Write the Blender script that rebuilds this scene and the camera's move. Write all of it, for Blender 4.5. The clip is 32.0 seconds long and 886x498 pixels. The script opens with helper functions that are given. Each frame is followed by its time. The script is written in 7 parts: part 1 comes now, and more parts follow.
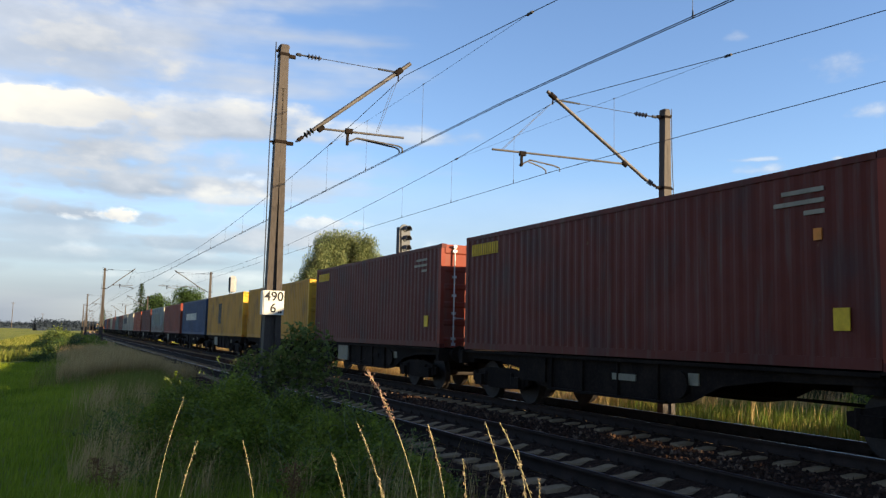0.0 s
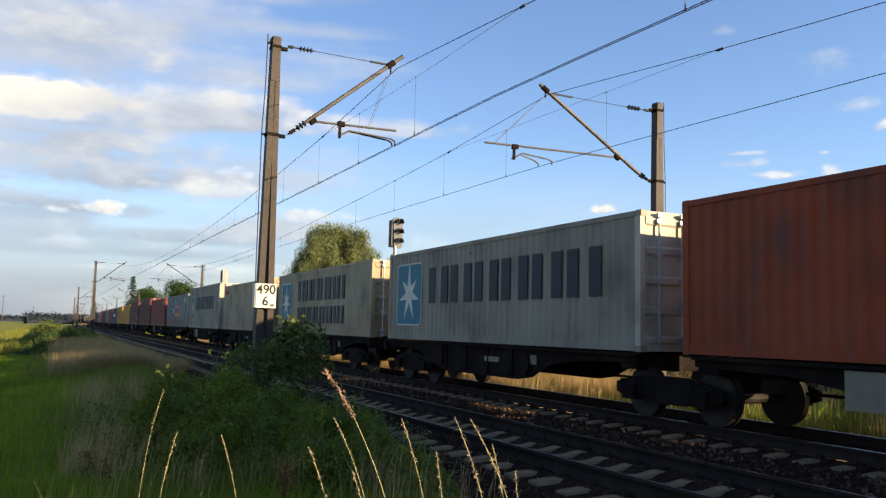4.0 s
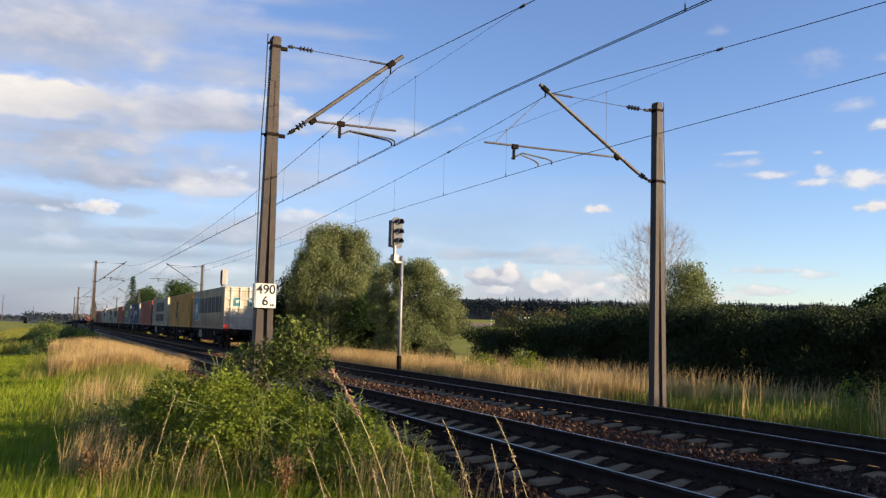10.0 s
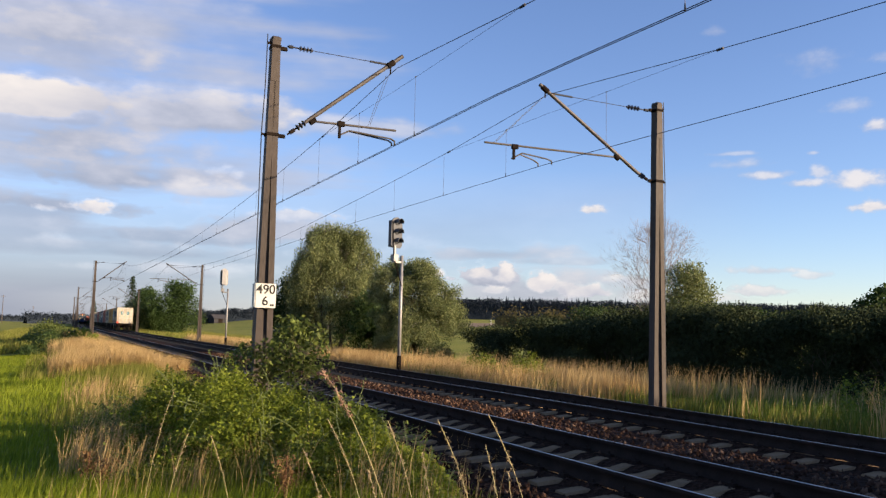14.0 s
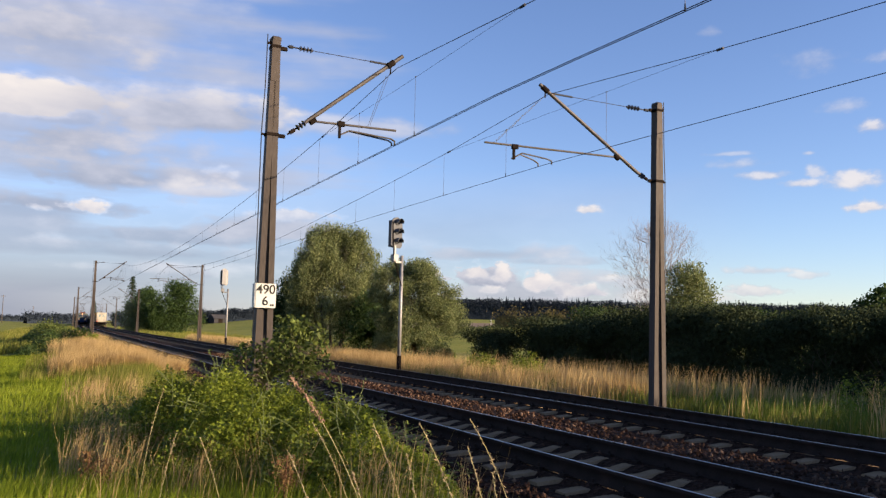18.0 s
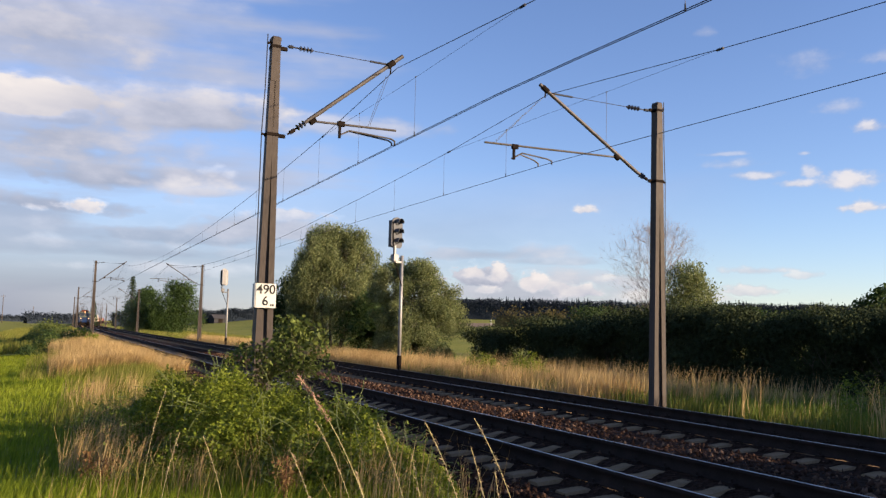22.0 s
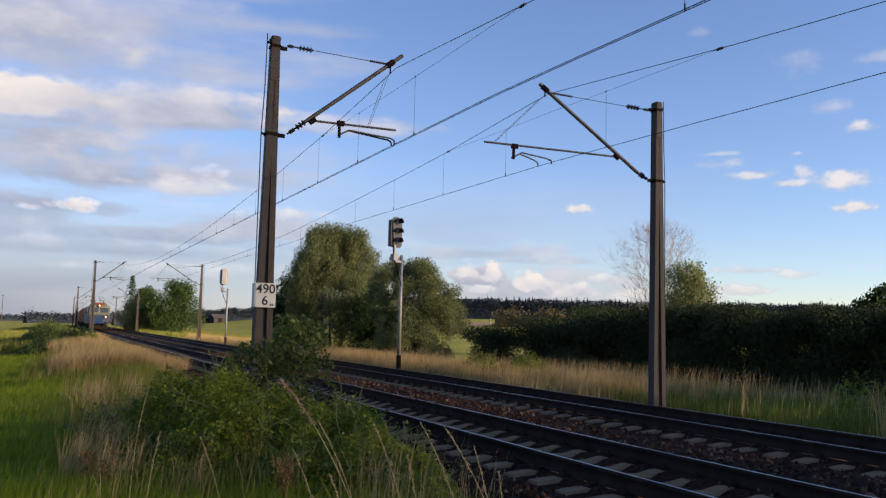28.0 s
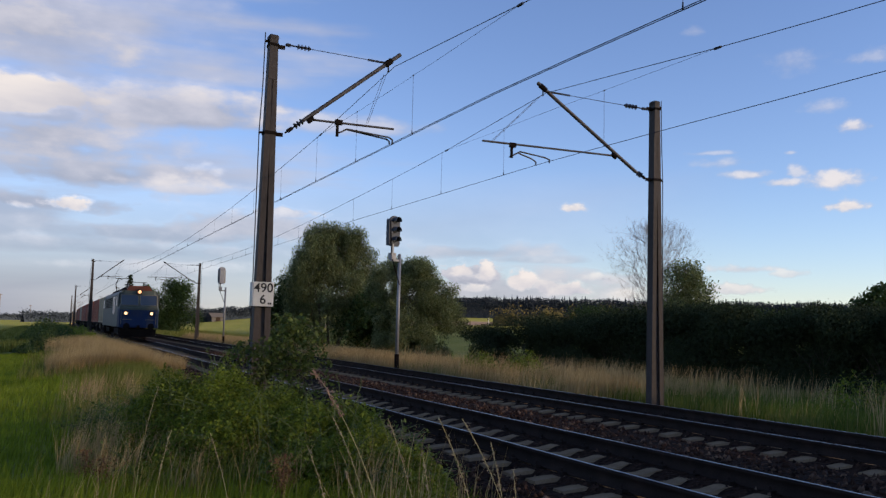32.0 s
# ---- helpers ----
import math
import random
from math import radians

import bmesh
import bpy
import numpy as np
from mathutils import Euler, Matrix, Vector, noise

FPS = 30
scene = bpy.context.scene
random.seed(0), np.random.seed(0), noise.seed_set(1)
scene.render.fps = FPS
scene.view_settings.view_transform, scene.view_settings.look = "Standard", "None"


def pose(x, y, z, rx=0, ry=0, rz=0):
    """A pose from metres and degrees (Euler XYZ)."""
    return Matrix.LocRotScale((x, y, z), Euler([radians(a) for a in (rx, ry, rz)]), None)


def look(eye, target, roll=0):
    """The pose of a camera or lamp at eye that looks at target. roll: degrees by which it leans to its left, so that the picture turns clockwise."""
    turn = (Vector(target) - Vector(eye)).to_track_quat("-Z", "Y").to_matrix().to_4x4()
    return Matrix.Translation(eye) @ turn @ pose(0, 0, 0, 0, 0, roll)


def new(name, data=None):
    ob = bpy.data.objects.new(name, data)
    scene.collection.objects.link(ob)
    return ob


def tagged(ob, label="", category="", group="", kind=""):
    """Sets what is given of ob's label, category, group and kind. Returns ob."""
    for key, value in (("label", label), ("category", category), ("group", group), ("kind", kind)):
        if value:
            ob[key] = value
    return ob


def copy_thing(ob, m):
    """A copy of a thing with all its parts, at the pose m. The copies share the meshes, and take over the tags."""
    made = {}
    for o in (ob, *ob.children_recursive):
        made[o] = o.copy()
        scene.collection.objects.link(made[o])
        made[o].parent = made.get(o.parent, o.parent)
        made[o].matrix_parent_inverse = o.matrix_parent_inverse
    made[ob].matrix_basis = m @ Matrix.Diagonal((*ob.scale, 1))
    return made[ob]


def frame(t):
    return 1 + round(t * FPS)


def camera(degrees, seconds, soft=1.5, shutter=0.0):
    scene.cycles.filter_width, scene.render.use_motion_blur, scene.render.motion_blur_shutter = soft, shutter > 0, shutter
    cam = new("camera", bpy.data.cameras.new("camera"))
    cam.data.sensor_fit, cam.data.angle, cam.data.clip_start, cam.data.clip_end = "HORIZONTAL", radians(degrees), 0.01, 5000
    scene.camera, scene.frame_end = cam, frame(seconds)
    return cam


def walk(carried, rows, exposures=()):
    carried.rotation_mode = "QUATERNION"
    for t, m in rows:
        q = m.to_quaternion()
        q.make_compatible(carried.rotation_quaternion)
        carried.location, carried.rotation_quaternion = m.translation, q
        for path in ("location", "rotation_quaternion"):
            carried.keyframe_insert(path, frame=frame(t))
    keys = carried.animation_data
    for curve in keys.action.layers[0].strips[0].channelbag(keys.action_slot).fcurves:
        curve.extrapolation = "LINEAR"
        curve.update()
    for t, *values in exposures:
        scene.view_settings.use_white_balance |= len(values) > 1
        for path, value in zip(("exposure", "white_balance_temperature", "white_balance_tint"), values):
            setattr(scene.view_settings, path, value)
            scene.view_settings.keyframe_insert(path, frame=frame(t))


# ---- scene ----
# The railway runs along +y; x points across the tracks, z = 0 is the top of the rails.
NEAR, FAR = 6.488, 10.91          # centre lines of the two tracks
EYE = 1.512
YAW, PITCH, ROLL = 0.4456, 0.0956, 1.33


def bend(y):
    """Sideways shift of the line's long curve."""
    return 6e-5 * y * y


def aim(dx, dy):
    """Camera pose with the view turned by small angles in thousandths."""
    yaw, pitch = YAW - dx / 1471, PITCH + dy / 1471
    way = Vector((math.sin(yaw) * math.cos(pitch), math.cos(yaw) * math.cos(pitch), math.sin(pitch)))
    eye = Vector((0, 0, EYE))
    return look(eye, eye + way, ROLL)


cam = camera(56.1, 32.0, soft=1.35)
walk(cam, [(t, aim(dx, dy)) for t, dx, dy in (
    (0, 14, 12), (0.1, 11, 10), (0.2, 7, 7.5), (0.3, 4, 5), (0.5, 1.8, 3.5), (1, 1.2, 2.2), (2, 0.8, 2.2), (2.5, 0.2, 0.2), (3.5, 0.2, 0.2),
    (5.5, 0.2, 0), (6, 0, 1), (6.5, 0, 0), (9, 0, 0), (14.5, -0.2, 0), (22.5, 0, 0), (24.5, 0, -0.2), (25, 0.6, 2), (25.5, 0, -0.6),
    (27.5, 0, 0), (28, -0.6, -0.8), (28.5, -1.8, -2), (29, -3, -2.6), (29.5, -3.6, -2.6), (32, -4.2, -2.6))],
     exposures=[(0, 1.58, 6950, 3), (7, 1.54, 6950, 7), (9.5, 1.36, 6650, 9), (14, 1.30, 6600, 12), (25, 1.27, 6600, 13), (28, 1.28, 6700, 13), (32, 1.25, 6700, 13)])

# ---- light ----
SUN_ELEV, SUN_SIDE = radians(15.0), radians(44)    # height; how far the sun stands behind the line's normal
sun_way = Vector((math.cos(SUN_SIDE) * math.cos(SUN_ELEV), -math.sin(SUN_SIDE) * math.cos(SUN_ELEV), math.sin(SUN_ELEV)))
world = bpy.data.worlds.new("sky")
world.use_nodes = True
scene.world = world
wn = world.node_tree.nodes
sky = wn.new("ShaderNodeTexSky")
sky.sky_type, sky.sun_disc = "NISHITA", False
sky.sun_elevation, sky.sun_rotation = SUN_ELEV, math.atan2(sun_way.x, sun_way.y)
sky.air_density, sky.dust_density, sky.ozone_density = 1.0, 0.1, 2.0
tint = wn.new("ShaderNodeMix")          # a deep clear evening blue
tint.data_type, tint.blend_type = "RGBA", "MULTIPLY"
tint.inputs[0].default_value, tint.inputs[7].default_value = 1.0, (1.08, 1.14, 1.46, 1)
world.node_tree.links.new(sky.outputs[0], tint.inputs[6])
world.node_tree.links.new(tint.outputs[2], wn["Background"].inputs[0])
wn["Background"].inputs[1].default_value = 0.062
lamp = bpy.data.lights.new("sun", "SUN")
lamp.energy, lamp.angle, lamp.color = 5.0, radians(0.6), (1.0, 0.80, 0.56)
sun = new("sun", lamp)
sun.matrix_world = look(sun_way * 100, (0, 0, 0))


# ---- helpers for meshes ----
class Shape:
    """Collects vertices and faces of one mesh."""

    def __init__(self):
        self.v, self.f = [], []

    def add(self, vs, fs):
        n = len(self.v)
        self.v.extend(tuple(v) for v in vs)
        self.f.extend(tuple(i + n for i in f) for f in fs)
        return self

    def box(self, x0, x1, y0, y1, z0, z1, m=None):
        vs = [Vector(p) for p in ((x0, y0, z0), (x1, y0, z0), (x1, y1, z0), (x0, y1, z0), (x0, y0, z1), (x1, y0, z1), (x1, y1, z1), (x0, y1, z1))]
        if m:
            vs = [m @ v for v in vs]
        return self.add(vs, ((0, 3, 2, 1), (4, 5, 6, 7), (0, 1, 5, 4), (1, 2, 6, 5), (2, 3, 7, 6), (3, 0, 4, 7)))

    def bevel_box(self, x0, x1, y0, y1, z0, z1, b):
        """A box with its upright edges and its top rim chamfered."""
        def ring(d, z):
            return [(x0 + d, y0, z), (x1 - d, y0, z), (x1, y0 + d, z), (x1, y1 - d, z), (x1 - d, y1, z), (x0 + d, y1, z), (x0, y1 - d, z), (x0, y0 + d, z)]
        def inner(z):
            c = [(x0 + b, y0 + b), (x1 - b, y0 + b), (x1 - b, y1 - b), (x0 + b, y1 - b)]
            return [(*c[i], z) for i in (0, 1, 1, 2, 2, 3, 3, 0)]
        rings = [ring(b, z0), ring(b, z1 - b), inner(z1)]
        vs = [p for r in rings for p in r]
        fs = [(i + 8 * k, (i + 1) % 8 + 8 * k, (i + 1) % 8 + 8 * k + 8, i + 8 * k + 8) for k in range(2) for i in range(8)]
        return self.add(vs, fs + [tuple(range(7, -1, -1)), tuple(range(16, 24))])

    def tube(self, p, q, r0, r1=None, n=8, caps=True):
        p, q = Vector(p), Vector(q)
        r1 = r0 if r1 is None else r1
        z = (q - p).normalized()
        x = z.orthogonal().normalized()
        y = z.cross(x)
        vs = [c + (x * math.cos(2 * math.pi * i / n) + y * math.sin(2 * math.pi * i / n)) * r for c, r in ((p, r0), (q, r1)) for i in range(n)]
        fs = [(i, (i + 1) % n, n + (i + 1) % n, n + i) for i in range(n)]
        if caps:
            fs += [tuple(range(n - 1, -1, -1)), tuple(range(n, 2 * n))]
        return self.add(vs, fs)

    def path(self, pts, r, n=6):
        for p, q in zip(pts, pts[1:]):
            self.tube(p, q, r, r, n)
        return self

    def extrude(self, outline, axis, lo, hi):
        """A closed outline (a, b) swept along axis: 'x' takes (y, z), 'y' takes (x, z), 'z' takes (x, y)."""
        put = {"x": lambda a, b, c: (c, a, b), "y": lambda a, b, c: (a, c, b), "z": lambda a, b, c: (a, b, c)}[axis]
        n = len(outline)
        vs = [put(a, b, c) for c in (lo, hi) for a, b in outline]
        return self.add(vs, [(i, (i + 1) % n, n + (i + 1) % n, n + i) for i in range(n)] + [tuple(range(n - 1, -1, -1)), tuple(range(n, 2 * n))])

    def disc(self, c, axis, r, depth, n=16):
        a = Vector({"x": (1, 0, 0), "y": (0, 1, 0), "z": (0, 0, 1)}[axis]) * depth / 2
        return self.tube(Vector(c) - a, Vector(c) + a, r, r, n)

    def mesh(self, name, mat, smooth=False):
        me = bpy.data.meshes.new(name)
        me.from_pydata(self.v, [], self.f)
        bm = bmesh.new()
        bm.from_mesh(me)
        bmesh.ops.recalc_face_normals(bm, faces=bm.faces)
        bm.to_mesh(me)
        bm.free()
        me.materials.append(mat)
        if smooth:
            me.shade_smooth()
        return me


def part(name, shape, mat, parent, label="", smooth=False, m=None):
    """One mesh object under a thing or a part."""
    ob = new(name, shape if isinstance(shape, bpy.types.Mesh) else shape.mesh(name, mat, smooth))
    ob.parent = parent
    if m:
        ob.matrix_basis = m
    return tagged(ob, label) if label else ob


def thing(name, label, category, m=None, group="", kind=""):
    """An empty at the base of a thing."""
    ob = new(name)
    ob.empty_display_size = 0.2
    if m:
        ob.matrix_basis = m
    return tagged(ob, label, category, group, kind)


def solid(name, shape, mat, label, category, group="", kind="", smooth=False):
    """A thing made of one mesh."""
    return tagged(new(name, shape if isinstance(shape, bpy.types.Mesh) else shape.mesh(name, mat, smooth)), label, category, group, kind)


def sheet(name, V, F, mat, smooth=False):
    """A mesh from arrays of vertices and of equal-sided faces."""
    V, F = np.asarray(V, np.float32), np.asarray(F, np.int32)
    me = bpy.data.meshes.new(name)
    me.vertices.add(len(V))
    me.vertices.foreach_set("co", V.ravel())
    me.loops.add(F.size)
    me.loops.foreach_set("vertex_index", F.ravel())
    me.polygons.add(len(F))
    me.polygons.foreach_set("loop_start", np.arange(0, F.size, F.shape[1], dtype=np.int32))
    me.update(calc_edges=True)
    me.materials.append(mat)
    if smooth:
        me.shade_smooth()
    return me


# ---- materials ----
def node_mat(name, build, rough=0.8, metal=0.0, spec=0.3):
    m = bpy.data.materials.new(name)
    m.use_nodes = True
    nt = m.node_tree
    b = nt.nodes["Principled BSDF"]
    b.inputs["Roughness"].default_value = rough
    b.inputs["Metallic"].default_value = metal
    b.inputs["Specular IOR Level"].default_value = spec
    if build:
        build(nt, b)
    return m


def node(nt, kind, **values):
    n = nt.nodes.new(kind)
    for k, v in values.items():
        n.inputs[k.replace("_", " ")].default_value = v
    return n


def coords(nt, scale=(1, 1, 1), kind="Object"):
    tc = nt.nodes.new("ShaderNodeTexCoord")
    mp = nt.nodes.new("ShaderNodeMapping")
    mp.inputs["Scale"].default_value = scale
    nt.links.new(tc.outputs[kind], mp.inputs[0])
    return mp.outputs[0]


def ramp(nt, fac, stops):
    r = nt.nodes.new("ShaderNodeValToRGB")
    els = r.color_ramp.elements
    while len(els) < len(stops):
        els.new(0.5)
    for e, (p, c) in zip(els, stops):
        e.position, e.color = p, (*c, 1) if len(c) == 3 else c
    nt.links.new(fac, r.inputs[0])
    return r.outputs[0]


def noise_tex(nt, vec, scale, detail=4, rough=0.55):
    n = node(nt, "ShaderNodeTexNoise", Scale=scale, Detail=detail, Roughness=rough)
    if vec is not None:
        nt.links.new(vec, n.inputs["Vector"])
    return n.outputs[0]


def blend(nt, fac, a, b, mode="MIX"):
    n = nt.nodes.new("ShaderNodeMix")
    n.data_type, n.blend_type = "RGBA", mode
    for sock, val in ((n.inputs[0], fac), (n.inputs[6], a), (n.inputs[7], b)):
        if isinstance(val, (int, float)):
            sock.default_value = val
        elif isinstance(val, tuple):
            sock.default_value = (*val, 1)
        else:
            nt.links.new(val, sock)
    return n.outputs[2]


def bump(nt, b, height, strength=0.4, dist=0.02):
    n = node(nt, "ShaderNodeBump", Strength=strength, Distance=dist)
    nt.links.new(height, n.inputs["Height"])
    nt.links.new(n.outputs[0], b.inputs["Normal"])


def speckled(name, lo, mid, hi, scale, fine, rough=0.85, metal=0.0, bump_by=0.3, spec=0.3, stretch=(1, 1, 1), kind="Object"):
    """A surface that varies at two scales."""
    def build(nt, b):
        vec = coords(nt, stretch, kind)
        big, small = noise_tex(nt, vec, scale, 3), noise_tex(nt, vec, fine, 5)
        c = blend(nt, 0.4, ramp(nt, big, [(0.3, lo), (0.5, mid), (0.72, hi)]), ramp(nt, small, [(0.3, lo), (0.5, mid), (0.7, hi)]))
        nt.links.new(c, b.inputs["Base Color"])
        if bump_by:
            bump(nt, b, small, bump_by)
    return node_mat(name, build, rough, metal, spec)


def leafy(name, dark, mid, light, sheen=0.35, rough=0.55):
    """Leaves: the colour differs from leaf to leaf, and some light comes through."""
    def build(nt, b):
        geo = nt.nodes.new("ShaderNodeNewGeometry")
        vec = coords(nt)
        patch = noise_tex(nt, vec, 0.8, 3)
        c = blend(nt, 0.5, ramp(nt, geo.outputs["Random Per Island"], [(0.0, dark), (0.5, mid), (1.0, light)]), ramp(nt, patch, [(0.3, dark), (0.5, mid), (0.75, light)]))
        nt.links.new(c, b.inputs["Base Color"])
        t = nt.nodes.new("ShaderNodeBsdfTranslucent")
        nt.links.new(c, t.inputs[0])
        mx = nt.nodes.new("ShaderNodeMixShader")
        mx.inputs[0].default_value = sheen
        nt.links.new(b.outputs[0], mx.inputs[1])
        nt.links.new(t.outputs[0], mx.inputs[2])
        nt.links.new(mx.outputs[0], nt.nodes["Material Output"].inputs[0])
    return node_mat(name, build, rough, 0, 0.12)


def painted(name, colour, rust=0.3, rough=0.55, metal=0.0, dirt=0.5, band=0.0):
    """Weathered paint on steel: streaks down the wall, dulled patches, rust spots."""
    def build(nt, b):
        vec = coords(nt)
        streak = noise_tex(nt, coords(nt, (1, 2.2, 0.18)), 2.6, 5, 0.6)
        patch = noise_tex(nt, vec, 0.7, 4)
        fine = noise_tex(nt, vec, 9, 4)
        d = tuple(x * 0.55 + 0.015 for x in colour)
        l = tuple(min(1, x * 1.12 + 0.01) for x in colour)
        c = ramp(nt, patch, [(0.3, d), (0.5, colour), (0.75, l)])
        c = blend(nt, ramp(nt, streak, [(0.52, (0, 0, 0)), (0.75, (dirt, dirt, dirt))]), c, (0.10, 0.085, 0.07))
        spots = ramp(nt, noise_tex(nt, vec, 3.2, 6, 0.7), [(0.70 - 0.12 * rust, (0, 0, 0)), (0.76 - 0.08 * rust, (1, 1, 1))])
        c = blend(nt, spots, c, (0.13, 0.055, 0.03))
        if band:                       # rust runs along the foot of the wall
            sep = nt.nodes.new("ShaderNodeSeparateXYZ")
            nt.links.new(vec, sep.inputs[0])
            run = noise_tex(nt, coords(nt, (1, 2.6, 0.22)), 1.9, 6, 0.7)
            add = nt.nodes.new("ShaderNodeMath")
            add.operation = "MULTIPLY_ADD"
            nt.links.new(sep.outputs[2], add.inputs[0])
            add.inputs[1].default_value = -0.34
            nt.links.new(run, add.inputs[2])
            c = blend(nt, ramp(nt, add.outputs[0], [(0.18, (0, 0, 0)), (0.36, (band, band, band))]), c, (0.16, 0.06, 0.03))
        nt.links.new(c, b.inputs["Base Color"])
        bump(nt, b, fine, 0.12, 0.01)
    return node_mat(name, build, rough, metal, 0.14)


def plain(name, colour, rough=0.6, metal=0.0, vary=0.25, scale=6.0, spec=0.3):
    d, l = tuple(x * (1 - vary) for x in colour), tuple(min(1, x * (1 + vary)) for x in colour)
    return speckled(name, d, colour, l, scale, scale * 9, rough, metal, 0.1, spec)


def glow(name, colour, strength):
    m = bpy.data.materials.new(name)
    m.use_nodes = True
    b = m.node_tree.nodes["Principled BSDF"]
    b.inputs["Base Color"].default_value = (*colour, 1)
    b.inputs["Emission Color"].default_value = (*colour, 1)
    b.inputs["Emission Strength"].default_value = strength
    return m


RAIL_SIDE = speckled("rusty_rail", (0.016, 0.011, 0.009), (0.028, 0.019, 0.015), (0.045, 0.029, 0.022), 3, 60, 0.9, 0.0, 0.3, 0.08)
RAIL_TOP = plain("polished_rail", (0.30, 0.30, 0.33), 0.3, 1.0, 0.1, 20)
CONCRETE = speckled("sleeper_concrete", (0.125, 0.079, 0.043), (0.205, 0.135, 0.076), (0.29, 0.20, 0.12), 2, 40, 0.9, 0.0, 0.3, 0.1)
MAST = speckled("mast_steel", (0.030, 0.022, 0.018), (0.052, 0.040, 0.033), (0.084, 0.066, 0.054), 1.2, 25, 0.7, 0.1, 0.1, 0.3, (1, 1, 0.3))
GALV = speckled("weathered_tube", (0.045, 0.038, 0.035), (0.08, 0.068, 0.06), (0.13, 0.115, 0.105), 3, 30, 0.6, 0.3)
POST = speckled("galvanised_post", (0.16, 0.15, 0.14), (0.24, 0.23, 0.22), (0.34, 0.33, 0.32), 3, 30, 0.5, 0.4)
WIRE = plain("wire", (0.035, 0.035, 0.04), 0.6, 0.4)
INSUL = plain("insulator", (0.045, 0.043, 0.05), 0.3, 0.0, 0.2)
WHITE = plain("white_enamel", (0.52, 0.50, 0.45), 0.5, 0.0, 0.12)
BLACK = plain("black_paint", (0.012, 0.012, 0.013), 0.6)
DARK = speckled("grimy_steel", (0.006, 0.0042, 0.003), (0.012, 0.008, 0.006), (0.028, 0.019, 0.0135), 1.5, 18, 0.9, 0.0, 0.3, 0.08)
WHEEL = speckled("wheel_steel", (0.015, 0.011, 0.009), (0.03, 0.022, 0.018), (0.055, 0.042, 0.033), 3, 30, 0.8, 0.2)
PLATE = plain("white_plate", (0.20, 0.17, 0.115), 0.7)
CHROME = plain("locking_bar_steel", (0.42, 0.42, 0.42), 0.45, 0.5)
BARK = speckled("bark", (0.05, 0.04, 0.03), (0.09, 0.07, 0.055), (0.14, 0.11, 0.09), 2, 25, 0.95, 0, 0.6, 0.1, (3, 3, 0.6))
LEAF_WILLOW = leafy("willow_leaf", (0.045, 0.06, 0.022), (0.15, 0.175, 0.068), (0.32, 0.33, 0.15), 0.4)
LEAF_DARK = leafy("dark_leaf", (0.022, 0.04, 0.012), (0.045, 0.075, 0.02), (0.08, 0.12, 0.035))
LEAF_BRIGHT = leafy("shrub_leaf", (0.045, 0.06, 0.013), (0.105, 0.135, 0.03), (0.25, 0.28, 0.07), 0.4)
LEAF_BRAMBLE = leafy("bramble_leaf", (0.045, 0.065, 0.009), (0.145, 0.185, 0.020), (0.31, 0.34, 0.045), 0.42)
LEAF_HEDGE = leafy("hedge_leaf", (0.026, 0.036, 0.018), (0.042, 0.055, 0.024), (0.068, 0.082, 0.034), 0.1, 1.0)
SPRUCE = leafy("needles", (0.012, 0.022, 0.010), (0.022, 0.038, 0.016), (0.04, 0.06, 0.024), 0.15)
GRASS = leafy("meadow_grass", (0.085, 0.125, 0.010), (0.195, 0.245, 0.018), (0.35, 0.38, 0.04), 0.5)
STRAW = leafy("dry_grass", (0.22, 0.14, 0.055), (0.44, 0.30, 0.13), (0.66, 0.49, 0.23), 0.42, 0.7)
MIXED = leafy("ripening_grass", (0.08, 0.105, 0.014), (0.18, 0.19, 0.03), (0.36, 0.29, 0.10), 0.45, 0.65)
DOCK = leafy("brown_seed_head", (0.12, 0.065, 0.028), (0.20, 0.112, 0.045), (0.29, 0.175, 0.075), 0.25, 0.8)

